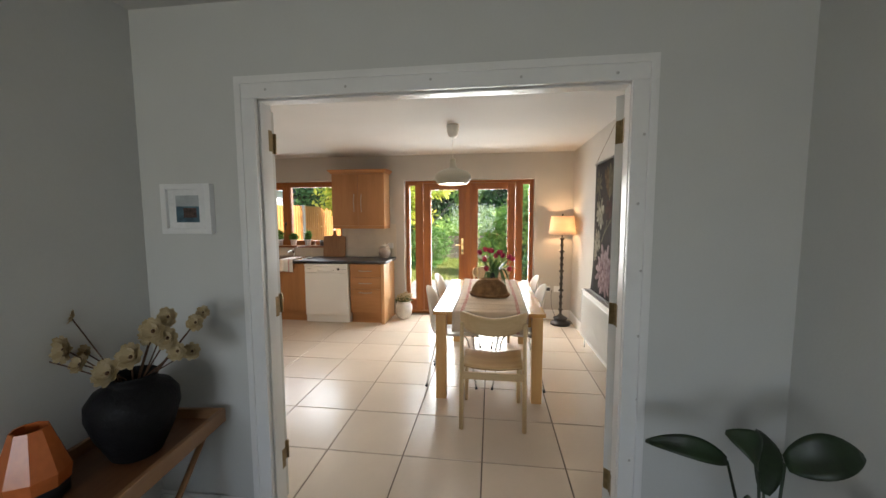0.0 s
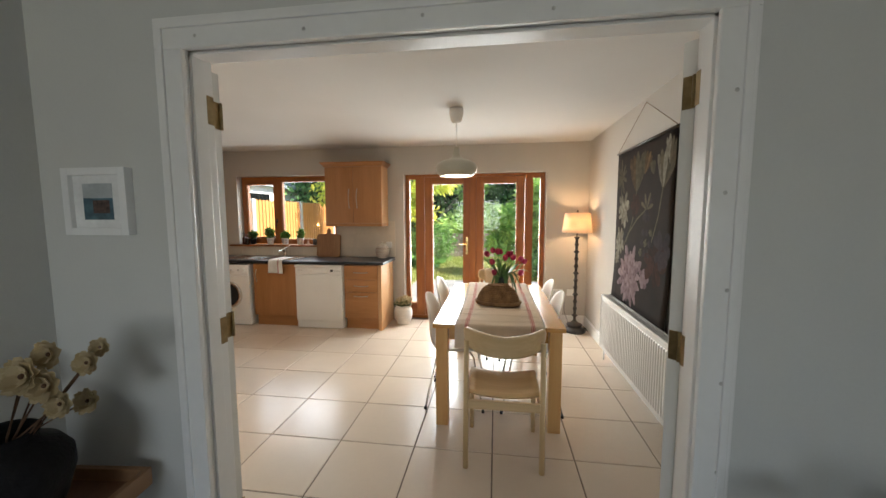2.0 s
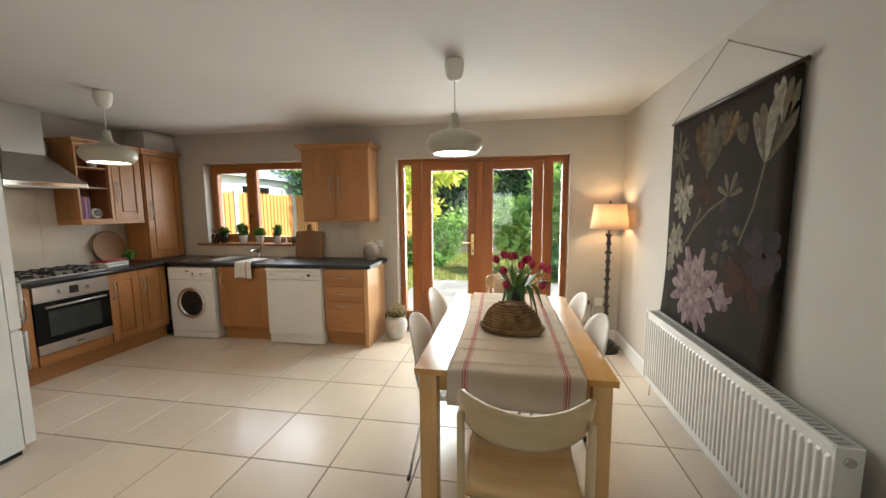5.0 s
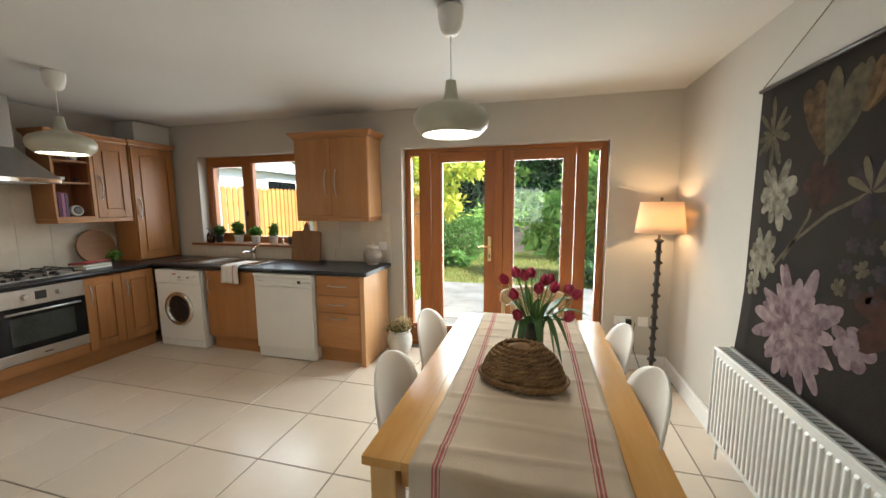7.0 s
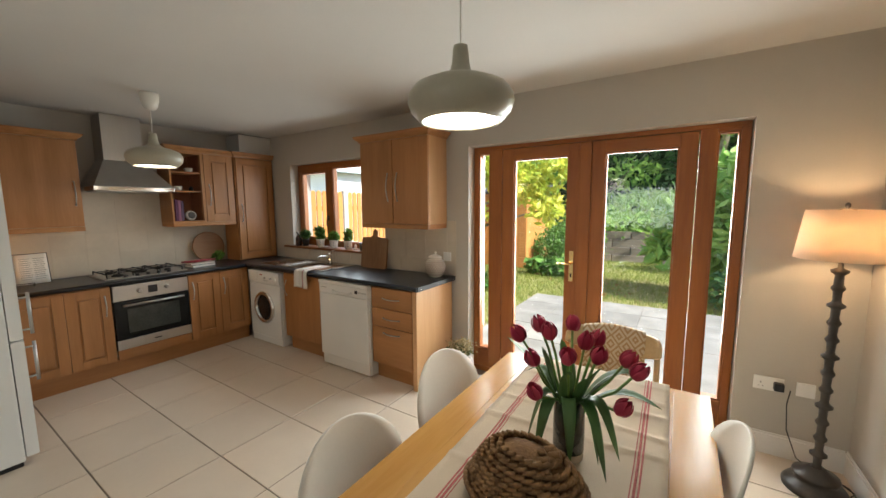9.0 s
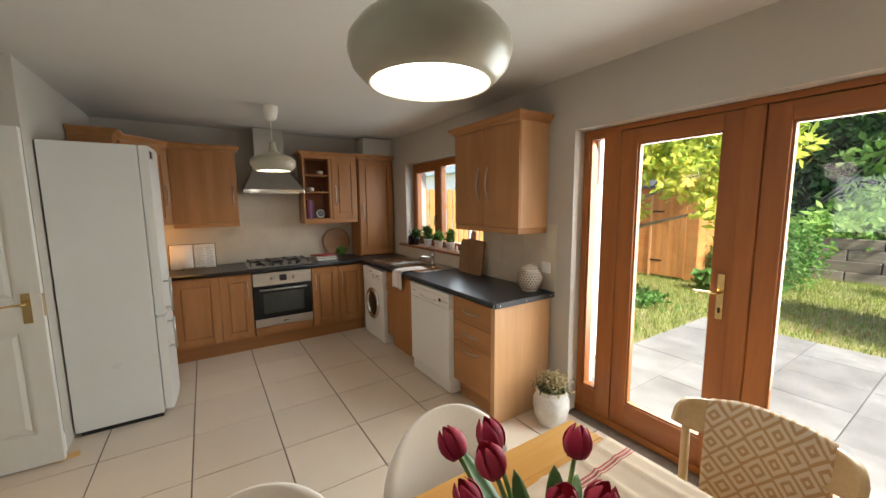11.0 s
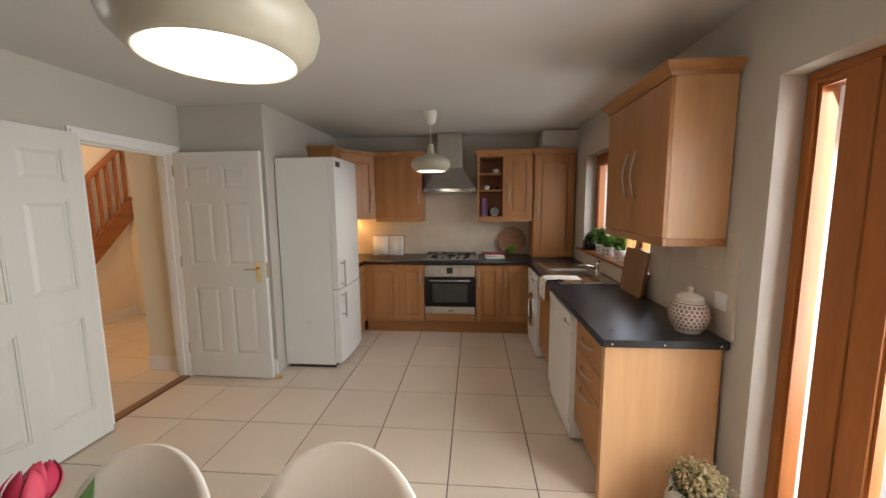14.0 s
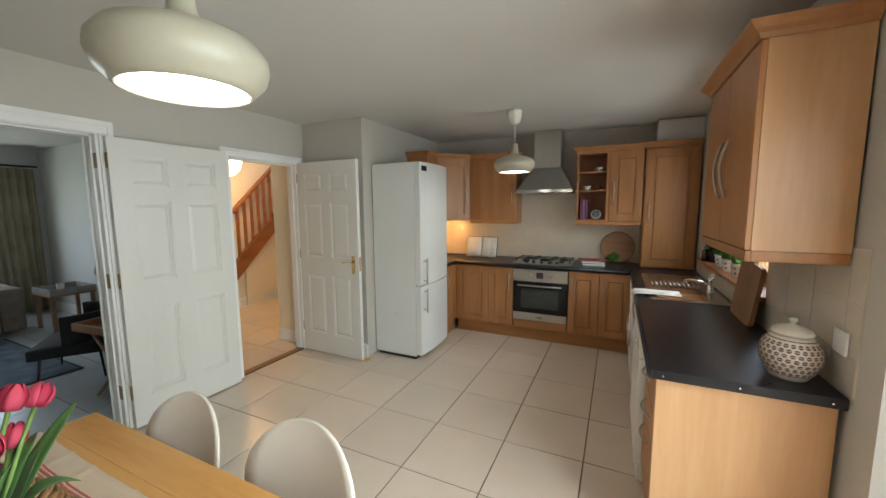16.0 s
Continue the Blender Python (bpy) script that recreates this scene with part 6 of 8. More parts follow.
bm = bmesh.new()
for row, z in enumerate((0.032, 0.050, 0.068, 0.086, 0.104, 0.122, 0.140)):
    n = 26
    for i in range(n):
        a = 2 * math.pi * (i + 0.5 * (row % 2)) / n
        for dz, sgn in ((0.006, 1), (-0.006, -1)):
            pts = []
            for k in range(7):
                q = math.pi * k / 6
                zz = z + dz * 0.16 + sgn * 0.0065 * math.sin(q) * (1 if row % 2 else 0.85)
                aa = a + 0.088 * math.cos(q) * sgn
                rr = jar_r(zz) + 0.0012
                pts.append(bm.verts.new((rr * math.cos(aa), rr * math.sin(aa), zz)))
            bm.faces.new(pts)
for z in (0.021, 0.153):
    for i in range(40):
        a0, a1 = 2 * math.pi * i / 40, 2 * math.pi * (i + 1) / 40
        bm.faces.new([bm.verts.new(((jar_r(q) + 0.0011) * math.cos(a), (jar_r(q) + 0.0011) * math.sin(a), q)) for a, q in ((a0, z), (a1, z), (a1, z + 0.003), (a0, z + 0.003))])
part("stamped_pattern", bm, M_STAMP, jb, "brown stamped flower pattern")

# tea towel over the sink front
tt = thing("tea_towel", (0, 0, 0), "white tea towel with red stripe over the worktop edge", "towel")
M_TOWEL = mat("cotton_towel", (0.74, 0.70, 0.64), 0.95, 0, 0.03, 8, 0.4, 300)
def towel_pt(u, k):
    prof_ = [(5.70, 0.921), (5.60, 0.922), (5.52, 0.924), (5.45, 0.9225), (5.405, 0.921), (5.388, 0.908), (5.384, 0.87), (5.384, 0.82), (5.386, 0.775), (5.384, 0.745)]
    y, z = prof_[k]
    x = -2.66 + 0.21 * u + 0.03 * (1 - k / 9) * (0.5 - u)
    return (x, y + 0.004 * math.sin(18 * u + k * 0.4) - 0.003, z + (0.004 * abs(math.sin(14 * u)) if k < 5 else 0.004 * math.sin(5 * u)))
bm = bmesh.new()
sheet(bm, [[towel_pt(i / 16, k) for i in range(17)] for k in range(10)], 0.004)
part("cloth", bm, M_TOWEL, tt)
for u0 in (0.66, 0.72):
    bm = bmesh.new()
    g = [[(p[0], p[1] - 0.0045 if k > 4 else p[1], p[2] + (0.005 if k < 6 else 0)) for p in (towel_pt(u0, k), towel_pt(u0 + 0.03, k))] for k in range(10)]
    sheet(bm, g, 0.001)
    part("stripe", bm, M_STRIPE, tt)

# cook book on its stand
cs = thing("cookbook_stand", (-3.98, 3.66, 0.911), "open cookbook on a black wire stand", "book", -90 + 180)
bm = bmesh.new()
for x in (-0.10, 0.10):
    tube(bm, [(x, -0.075, 0.03), (x, -0.075, 0.006), (x, 0.0, 0.006), (x, 0.055, 0.24)], 0.003, 6)
    tube(bm, [(x, 0.045, 0.2), (x, 0.09, 0.006)], 0.003, 6)
tube(bm, [(-0.10, -0.075, 0.03), (0.10, -0.075, 0.03)], 0.003, 6)
tube(bm, [(-0.10, 0.055, 0.24), (0.10, 0.055, 0.24)], 0.003, 6)
part("wire_stand", bm, M_BLACK, cs)
M_PAGE = mat("book_page", (0.80, 0.77, 0.72), 0.8, 0, 0.02, 6, 0.03)
book = []
for sx in (-1, 1):
    bm = bmesh.new()
    sheet(bm, [[(sx * (0.002 + 0.2 * i / 8), -0.052 + v * 0.06 - 0.012 * math.sin(math.pi * min(1, i / 5)), 0.02 + 0.25 * v) for i in range(9)] for v in (0, 0.5, 1)], 0.008)
    book.append(part("page_block", bm, M_PAGE, cs))
part("cover", boxes((-0.21, -0.042, 0.012, 0.21, -0.036, 0.272)), M_BLACK, cs).matrix_local = pose(0, -0.0, 0.0, -13.5, 0, 0)


def on_page(u, v, w, h, material, name, parent, lift=0.001):
    bm = bmesh.new()
    pts = []
    for k in range(5):
        pts.append((u + w * k / 4, v))
    g = []
    for vv in (v, v + h):
        row = []
        for k in range(5):
            uu = u + w * k / 4
            i = abs(uu) / 0.2 * 8
            row.append((uu, -0.0535 - lift + (vv - 0.02) / 0.25 * 0.06 - 0.012 * math.sin(math.pi * min(1, i / 5)), vv))
        g.append(row)
    sheet(bm, g)
    part(name, bm, material, parent)


M_INK = mat("grey_ink", (0.28, 0.27, 0.26), 0.8)
M_PIC = mat("printed_food", (0.62, 0.25, 0.12), 0.7, 0, 0, 25, 0, second=(0.75, 0.62, 0.50))
for k in range(11):
    on_page(0.03, 0.06 + 0.017 * k, 0.06 + 0.015 * ((k * 7) % 3) / 2, 0.004, M_INK, "text_line", book[1])
    on_page(0.115, 0.06 + 0.017 * k, 0.06 + 0.012 * ((k * 5) % 3) / 2, 0.004, M_INK, "text_line", book[1])
on_page(-0.165, 0.05, 0.11, 0.13, M_PIC, "printed_photo", book[0])
for k in range(3):
    on_page(-0.15, 0.205 + 0.014 * k, 0.09, 0.004, M_INK, "text_line", book[0])

# round board, rhubarb on books
rb_ = thing("round_board", (-4.175, 5.27, 0.911), "round wooden serving board leaning on the tiles", "chopping board")
bm = bmesh.new()
lathe(bm, [(0.175, 0), (0.182, 0.006), (0.182, 0.016), (0.175, 0.022)], steps=44)
o = part("disc", bm, wood("round_board_wood", (0.36, 0.20, 0.10), (0.24, 0.115, 0.05), "Y", 0.6), rb_)
o.matrix_local = pose(0.0, 0, 0.182, 0, 82, 0)
bkst = [((0.05, 0.11, 0.115), "teal hardback book lying on the worktop", 0.0, 0.028, 4), ((0.55, 0.52, 0.46), "pale book lying on a teal book", 0.029, 0.018, -3)]
for col, lab, dz, hh, rz in bkst:
    b = thing("book", (-3.86, 5.03, 0.911 + dz), lab, "book", 90 + rz, "books by the hob")
    part("cover", boxes((-0.12, -0.085, 0, 0.12, 0.085, 0.003), (-0.12, -0.085, hh - 0.003, 0.12, 0.085, hh), (-0.12, 0.082, 0.003, 0.12, 0.085, hh - 0.003)), mat("book_cloth", col, 0.7), b)
    part("pages", boxes((-0.117, -0.082, 0.003, 0.117, 0.081, hh - 0.003)), M_PAGE, b)
rh = thing("rhubarb", (-3.86, 5.03, 0.960), "bunch of red rhubarb stalks with green leaves", "vegetable")
M_RHUB = mat("rhubarb_red", (0.36, 0.05, 0.06), 0.4, 0, 0.25, 15, 0.1)
for k in range(5):
    bm = bmesh.new()
    y0 = -0.17 + 0.02 * k
    tube(bm, [(-0.04 + 0.02 * k, y0, 0.012), (-0.03 + 0.016 * k, 0.0, 0.012 + 0.004 * (k % 2)), (-0.02 + 0.013 * k, 0.15, 0.018)], 0.010, 8, 0.007)
    part("stalk", bm, M_RHUB, rh)
leaves("leaf_tops", 12, [(0.0, 0.20, 0.05, 0.05, 0.06, 0.045)], 90, 0.035, M_HERB, rh)

# on the open shelves
M_CUP = mat("white_china", (0.76, 0.73, 0.68), 0.2, 0, 0.02, 5, 0)


def teacup(y, z):
    c = thing("teacup", (-3.99, y, z), "small white china cup on the open shelf", "cup", group="cups on the shelf")
    bm = bmesh.new()
    lathe(bm, [(0.02, 0), (0.032, 0.015), (0.037, 0.048), (0.034, 0.048), (0.029, 0.016), (0, 0.008)], steps=24)
    part("bowl", bm, M_CUP, c)
    bm = bmesh.new()
    tube(bm, arc((0, -0.036, 0.028), 0.014, 80, 280, 8, "yz"), 0.003, 6)
    part("handle", bm, M_CUP, c)


teacup(5.05, 1.9615)
teacup(4.93, 1.7565)
o = thing("pepper_pot", (-4.0, 5.06, 1.757), "small dark pepper pot on the shelf", "pot")
bm = bmesh.new()
lathe(bm, [(0.02, 0), (0.022, 0.03), (0.012, 0.045), (0, 0.052)], steps=16)
part("body", bm, M_BLACK, o)
for k, (col, lab) in enumerate((((0.12, 0.03, 0.09), "purple paperback standing on the shelf"), ((0.30, 0.12, 0.20), "mauve paperback standing on the shelf"), ((0.10, 0.05, 0.10), "dark plum paperback standing on the shelf"))):
    b = thing("book", (-4.03, 4.862 + 0.028 * k, 1.4235), lab, "book", 0, "books on the shelf")
    bm = boxes((-0.10, 0, 0, 0.10, 0.002, 0.235 - 0.01 * k), (-0.10, 0.022, 0, 0.10, 0.024, 0.235 - 0.01 * k), (0.098, 0.002, 0, 0.10, 0.022, 0.235 - 0.01 * k))
    part("cover", bm, mat("paper_cover", col, 0.6), b)
    part("pages", boxes((-0.098, 0.002, 0.002, 0.098, 0.022, 0.232 - 0.01 * k)), M_PAGE, b)
o = thing("white_speaker", (-3.99, 5.03, 1.4235), "round white gadget with dark mesh face on the shelf", "speaker")
bm = bmesh.new()
lathe(bm, [(0.03, -0.03), (0.05, -0.025), (0.056, 0.0), (0.05, 0.022), (0.044, 0.028)], steps=28)
o1 = part("shell", bm, M_CUP, o)
o1.matrix_local = pose(0, 0, 0.056, 0, 80, 0)
bm = bmesh.new()
lathe(bm, [(0.043, 0.0275), (0.02, 0.031), (0, 0.0315)], steps=24)
part("mesh_face", bm, mat("grey_mesh", (0.14, 0.14, 0.14), 0.6), o1)
# under-cabinet light
ul = thing("cabinet_light", (-3.78, 3.06, 1.32), "warm amber under-cabinet lamp glowing", "light")
part("housing", boxes((-0.16, -0.03, 0.03, 0.10, 0.03, 0.084), bevel=0.004), M_BEECHX, ul)
part("lens", boxes((-0.15, -0.024, 0.022, 0.09, 0.024, 0.029)), glow("amber_lens", (1.0, 0.52, 0.12), 3.0), ul, "glowing amber lens")

# pot by the garden doors
gp = thing("flower_pot", (-0.91, 5.80, 0.0), "whitewashed stoneware pot with dried flowers", "plant pot")
M_WASH = mat("whitewashed_clay", (0.60, 0.58, 0.54), 0.8, 0, 0.12, 7, 0.3, 70)
bm = bmesh.new()
lathe(bm, [(0.075, 0), (0.088, 0.01), (0.115, 0.07), (0.128, 0.14), (0.125, 0.19), (0.108, 0.225), (0.100, 0.24), (0.112, 0.255), (0.110, 0.265), (0.095, 0.262), (0.09, 0.23), (0, 0.22)], steps=36)
part("pot", bm, M_WASH, gp)
leaves("dried_blossom", 21, [(0, 0, 0.31, 0.12, 0.11, 0.07), (0.04, 0.0, 0.35, 0.08, 0.08, 0.05)], 900, 0.016, leaf_mat("dried_cream_petal", (0.62, 0.50, 0.32), (0.30, 0.24, 0.10)), gp, 1.2)
leaves("foliage", 22, [(0, 0, 0.28, 0.10, 0.10, 0.06)], 260, 0.025, leaf_mat("dusty_green", (0.20, 0.21, 0.10), (0.08, 0.10, 0.04)), gp, 2.0)
ds = thing("door_wedge", (-2.36, 2.93, 0.0), "small wooden wedge under the open hall door", "door wedge", 100)
bm = bmesh.new()
frustum(bm, [(-0.05, -0.02, 0), (0.07, -0.02, 0), (0.07, 0.02, 0), (-0.05, 0.02, 0)], [(-0.05, -0.02, 0.004), (0.07, -0.02, 0.02), (0.07, 0.02, 0.02), (-0.05, 0.02, 0.004)])
part("wedge", bm, M_TABLEL, ds)


# ---- hall ----
M_STAIRW = wood("stair_wood", (0.30, 0.11, 0.035), (0.19, 0.062, 0.018), "X", 0.35)
st = thing("staircase", (0, 0, 0), "varnished reddish-brown wooden staircase with square balusters", "staircase")
SX0, SZ0, SX1, SZ1 = -3.05, 0.33, -4.19, 1.42     # string, rising westwards
SY = -0.13


def rise(x):
    return SZ0 + (SZ1 - SZ0) * (x - SX0) / (SX1 - SX0)


def slanted(bm, x0, x1, z_lo, z_hi, y0, y1):
    frustum(bm, [(x0, y0, rise(x0) + z_lo), (x1, y0, rise(x1) + z_lo), (x1, y1, rise(x1) + z_lo), (x0, y1, rise(x0) + z_lo)], [(x0, y0, rise(x0) + z_hi), (x1, y0, rise(x1) + z_hi), (x1, y1, rise(x1) + z_hi), (x0, y1, rise(x0) + z_hi)])


bm = bmesh.new()
slanted(bm, SX0, SX1, 0.0, 0.27, SY - 0.02, SY + 0.02)
part("string", bm, M_STAIRW, st)
bm = bmesh.new()
slanted(bm, SX0, SX1, 0.27, 0.30, SY - 0.03, SY + 0.03)
part("base_rail", bm, M_STAIRW, st)
bm = bmesh.new()
slanted(bm, SX0, SX1, 1.04, 1.10, SY - 0.035, SY + 0.035)
part("handrail", bm, M_STAIRW, st)
for i in range(9):
    x = SX0 - 0.08 - i * 0.125
    part("baluster", boxes((x - 0.018, SY - 0.018, rise(x) + 0.29, x + 0.018, SY + 0.018, rise(x) + 1.05), bevel=0.003), M_STAIRW, st)
part("newel_post", boxes((SX0 - 0.005, SY - 0.045, 0, SX0 + 0.085, SY + 0.045, 1.50), bevel=0.006), M_STAIRW, st)
hl = thing("hall_pendant", (-2.72, 0.45, 3.4), "glowing white paper globe lamp in the hall", "pendant lamp")
bm = bmesh.new()
tube(bm, [(0, 0, 0), (0, 0, -1.0)], 0.004, 6)
part("flex", bm, M_WHITE, hl)
bm = bmesh.new()
lathe(bm, [(0.03, -0.99), (0.10, -1.01), (0.17, -1.08), (0.20, -1.19), (0.17, -1.30), (0.10, -1.37), (0.03, -1.39)], steps=32)
g_ = part("globe", bm, glow("paper_globe", (1.0, 0.80, 0.50), 2.6), hl, "glowing paper globe")
g_.visible_shadow = False
hd2 = thing("understairs_door", (-3.36, -0.19, 0.0), "cream panelled cupboard door under the stairs", "door")
part("leaf", boxes((-0.30, 0, 0.0, 0.0, 0.03, 0.95), bevel=0.003), M_HALL, hd2)
bm = bmesh.new()
tube(bm, [(-0.05, 0.03, 0.86), (-0.05, 0.07, 0.86), (-0.12, 0.075, 0.86)], 0.007, 8)
part("lever", bm, M_GOLD, hd2, "brass lever")


# ---- lounge ----
M_WALNUT = wood("tray_walnut", (0.21, 0.095, 0.042), (0.125, 0.05, 0.02), "Y", 0.4)
M_TRAYL = wood("tray_rim", (0.34, 0.19, 0.095), (0.24, 0.12, 0.055), "Y", 0.4)
ty = thing("tray_table", (-1.03, 1.48, 0.035), "wooden tray table with crossed legs in the corner", "side table", 6)
part("tray_bottom", boxes((-0.18, -0.34, 0.535, 0.205, 0.44, 0.55)), M_WALNUT, ty)
for nm, b in (("rim", (0.205, -0.35, 0.53, 0.225, 0.45, 0.595)), ("rim", (-0.20, -0.35, 0.53, -0.18, 0.45, 0.595)), ("rim", (-0.18, 0.43, 0.53, 0.205, 0.45, 0.595)), ("rim", (-0.18, -0.35, 0.53, 0.205, -0.33, 0.595))):
    part(nm, boxes(b, bevel=0.003), M_TRAYL, ty)
for sx in (-0.17, 0.17):
    for sy in (-1, 1):
        bm = bmesh.new()
        tube(bm, [(sx, 0.1 - 0.3 * sy, -0.035), (sx, 0.1 + 0.3 * sy, 0.53)], 0.013, 8)
        part("leg", bm, M_TRAYL, ty)
fv = thing("black_vase", (-1.015, 1.66, 0.5855), "matt black round vase holding dried flowers", "vase")
fv.scale = (1.0, 1.0, 1.1)
M_MATTE = mat("matt_black_clay", (0.010, 0.010, 0.011), 0.55, 0, 0.2, 18, 0.25, 90)
M_MATTE.node_tree.nodes["Principled BSDF"].inputs["Specular IOR Level"].default_value = 0.15
bm = bmesh.new()
lathe(bm, [(0.072, 0), (0.085, 0.008), (0.13, 0.10), (0.152, 0.17), (0.150, 0.215), (0.125, 0.25), (0.085, 0.268), (0.080, 0.285), (0.088, 0.298), (0.082, 0.302), (0.07, 0.295), (0.068, 0.25), (0, 0.06)], steps=44)
part("body", bm, M_MATTE, fv)
M_DRY = leaf_mat("dried_petal", (0.60, 0.50, 0.32), (0.42, 0.32, 0.17), 0.3, 0.9)
M_TWIG = mat("twig", (0.10, 0.05, 0.025), 0.8)
rf = random.Random(3)
blooms = [(-0.30, -0.10, 0.38, 0.042), (-0.22, -0.06, 0.40, 0.05), (-0.23, 0.02, 0.36, 0.032), (-0.17, -0.05, 0.345, 0.035), (-0.26, 0.0, 0.50, 0.028), (0.0, -0.09, 0.335, 0.05), (0.07, -0.06, 0.385, 0.048), (0.11, 0.0, 0.46, 0.048), (0.13, 0.05, 0.50, 0.038), (0.15, 0.02, 0.43, 0.042), (0.18, 0.03, 0.38, 0.035), (0.24, 0.06, 0.48, 0.032), (0.25, 0.09, 0.51, 0.026), (0.19, 0.09, 0.36, 0.034), (0.06, 0.03, 0.42, 0.03)]
for bx, by, bz, br in blooms:
    bm = bmesh.new()
    tube(bm, [(0.0, 0.0, 0.15), (bx * 0.3, by * 0.3, 0.29), (bx * 0.7, by * 0.7, 0.30 + (bz - 0.30) * 0.55), (bx, by, bz)], 0.0026, 6)
    sp = part("twig", bm, M_TWIG, fv)
    bm = bmesh.new()
    face = Vector((bx * 0.5 + 0.12, -0.55, 0.25 + rf.uniform(-0.2, 0.2))).normalized()
    rot = face.to_track_quat("Z", "Y").to_matrix()
    for ring_, n in ((1.0, 9), (0.8, 8), (0.55, 6)):
        for k in range(n):
            a = 2 * math.pi * (k + rf.random() * 0.5) / n
            L, W = br * ring_, br * 0.42
            cup = 0.25 + 0.5 * (1 - ring_)
            g = []
            for i in range(4):
                v_ = i / 3
                w_ = W * math.sin(math.pi * (0.18 + 0.70 * v_))
                g.append([Vector((bx, by, bz)) + rot @ Vector((L * v_ * math.cos(a) - s_ * w_ * math.sin(a), L * v_ * math.sin(a) + s_ * w_ * math.cos(a), br * cup * v_ ** 2 + 0.1 * br * rf.uniform(-1, 1) * v_ + (0.12 * br if s_ else 0))) for s_ in (-1, 0, 1)])
            sheet(bm, g)
    part("dried_bloom", bm, M_DRY, sp, "papery cream dried bloom")
    bm = bmesh.new()
    lathe(bm, [(br * 0.18, 0), (br * 0.14, br * 0.14), (0, br * 0.2)], steps=8)
    o = part("bloom_centre", bm, M_TWIG, sp)
    o.matrix_local = Matrix.Translation((bx, by, bz)) @ rot.to_4x4()
lt = thing("orange_lantern", (-1.125, 1.40, 0.5855), "faceted orange glass candle holder with black base", "candle holder")
lt.scale = (1.08, 1.08, 1.6)
bm = bmesh.new()
lathe(bm, [(0.075, 0), (0.08, 0.004), (0.082, 0.03)], steps=10)
part("base", bm, M_BLACK, lt)
bm = bmesh.new()
lathe(bm, [(0.082, 0.031), (0.088, 0.06), (0.045, 0.155), (0.040, 0.155), (0.080, 0.06), (0.07, 0.035)], steps=9)
for f_ in bm.faces:
    f_.smooth = False
part("facet_glass", bm, mat("orange_glass", (0.62, 0.17, 0.05), 0.25, 0, 0.1, 5, 0), lt)
pf = thing("framed_print", (-1.016, YL - 0.001, 1.572), "small white-framed blue seascape print on the wall", "picture")
pf.scale = (1.11, 1.0, 1.01)
M_FRM = mat("white_frame", (0.80, 0.80, 0.79), 0.4, 0, 0.02, 6, 0.02)
for b in ((-0.115, -0.03, -0.115, -0.09, 0, 0.115), (0.09, -0.03, -0.115, 0.115, 0, 0.115), (-0.09, -0.03, 0.09, 0.09, 0, 0.115), (-0.09, -0.03, -0.115, 0.09, 0, -0.09)):
    part("frame_bar", boxes(b, bevel=0.002), M_FRM, pf)
part("mount", boxes((-0.09, -0.014, -0.09, 0.09, -0.002, 0.09)), mat("white_mount", (0.78, 0.78, 0.77), 0.8), pf)
part("print_sky", boxes((-0.055, -0.0155, 0.012, 0.052, -0.0142, 0.062)), mat("print_sky_grey", (0.42, 0.45, 0.46), 0.8, 0, 0.1, 20, 0), pf)
part("print_sea", boxes((-0.055, -0.0155, -0.062, 0.052, -0.0142, 0.012)), mat("print_sea_blue", (0.10, 0.20, 0.25), 0.8, 0, 0, 22, 0, second=(0.035, 0.06, 0.075)), pf)
part("print_rocks", boxes((-0.02, -0.0165, -0.04, 0.04, -0.0156, 0.005), bevel=0.0003), mat("print_rock", (0.09, 0.055, 0.045), 0.8, 0, 0.3, 60, 0), pf)

# broad-leaved plant
bp = thing("rubber_plant", (1.255, 1.6, 0.0), "dark green broad-leaved house plant in a pot", "house plant")
bm = bmesh.new()
lathe(bm, [(0.10, 0), (0.12, 0.01), (0.14, 0.22), (0.145, 0.24), (0.13, 0.24), (0.12, 0.2), (0, 0.19)], steps=30)
part("pot", bm, M_WASH, bp)
bp.scale = (1, 1, 1.27)
M_BROAD = mat("broad_leaf_green", (0.018, 0.036, 0.014), 0.45, 0, 0.25, 7, 0.06)
for (tx, ty_, tz), (ex, ey, ez), w in (((-0.10, 0.05, 0.585), (-0.33, 0.10, 0.60), 0.05), ((-0.03, 0.02, 0.60), (-0.13, 0.02, 0.675), 0.07), ((0.03, 0.0, 0.615), (0.22, -0.02, 0.655), 0.085), ((-0.07, -0.05, 0.52), (-0.19, -0.12, 0.50), 0.07), ((0.08, -0.05, 0.50), (0.27, -0.10, 0.52), 0.08), ((0.02, 0.06, 0.50), (0.10, 0.22, 0.60), 0.07)):
    bm = bmesh.new()
    tube(bm, [(0.0, 0.0, 0.19), (tx * 0.5, ty_ * 0.5, 0.40), (tx, ty_, tz)], 0.006, 7, 0.004)
    s_ = part("stalk", bm, M_BROAD, bp)
    bm = bmesh.new()
    a, b = Vector((tx, ty_, tz)), Vector((ex, ey, ez))
    d = b - a
    side = d.cross(Vector((0, -0.75, 0.65))).normalized()
    up = side.cross(d).normalized()
    g = []
    for i in range(13):
        k = i / 12
        ww = 0.72 * w * (math.sin(math.pi * min(1, k * 0.93 + 0.05)) ** 0.62) * (1 - 0.35 * k)
        g.append([a + d * k + side * ww * q + up * (0.22 * ww * abs(q) + 0.035 * math.sin(math.pi * k)) for q in (-1, -0.66, -0.33, 0, 0.33, 0.66, 1)])
    sheet(bm, g, 0.0015)
    part("leaf", bm, M_BROAD, s_)

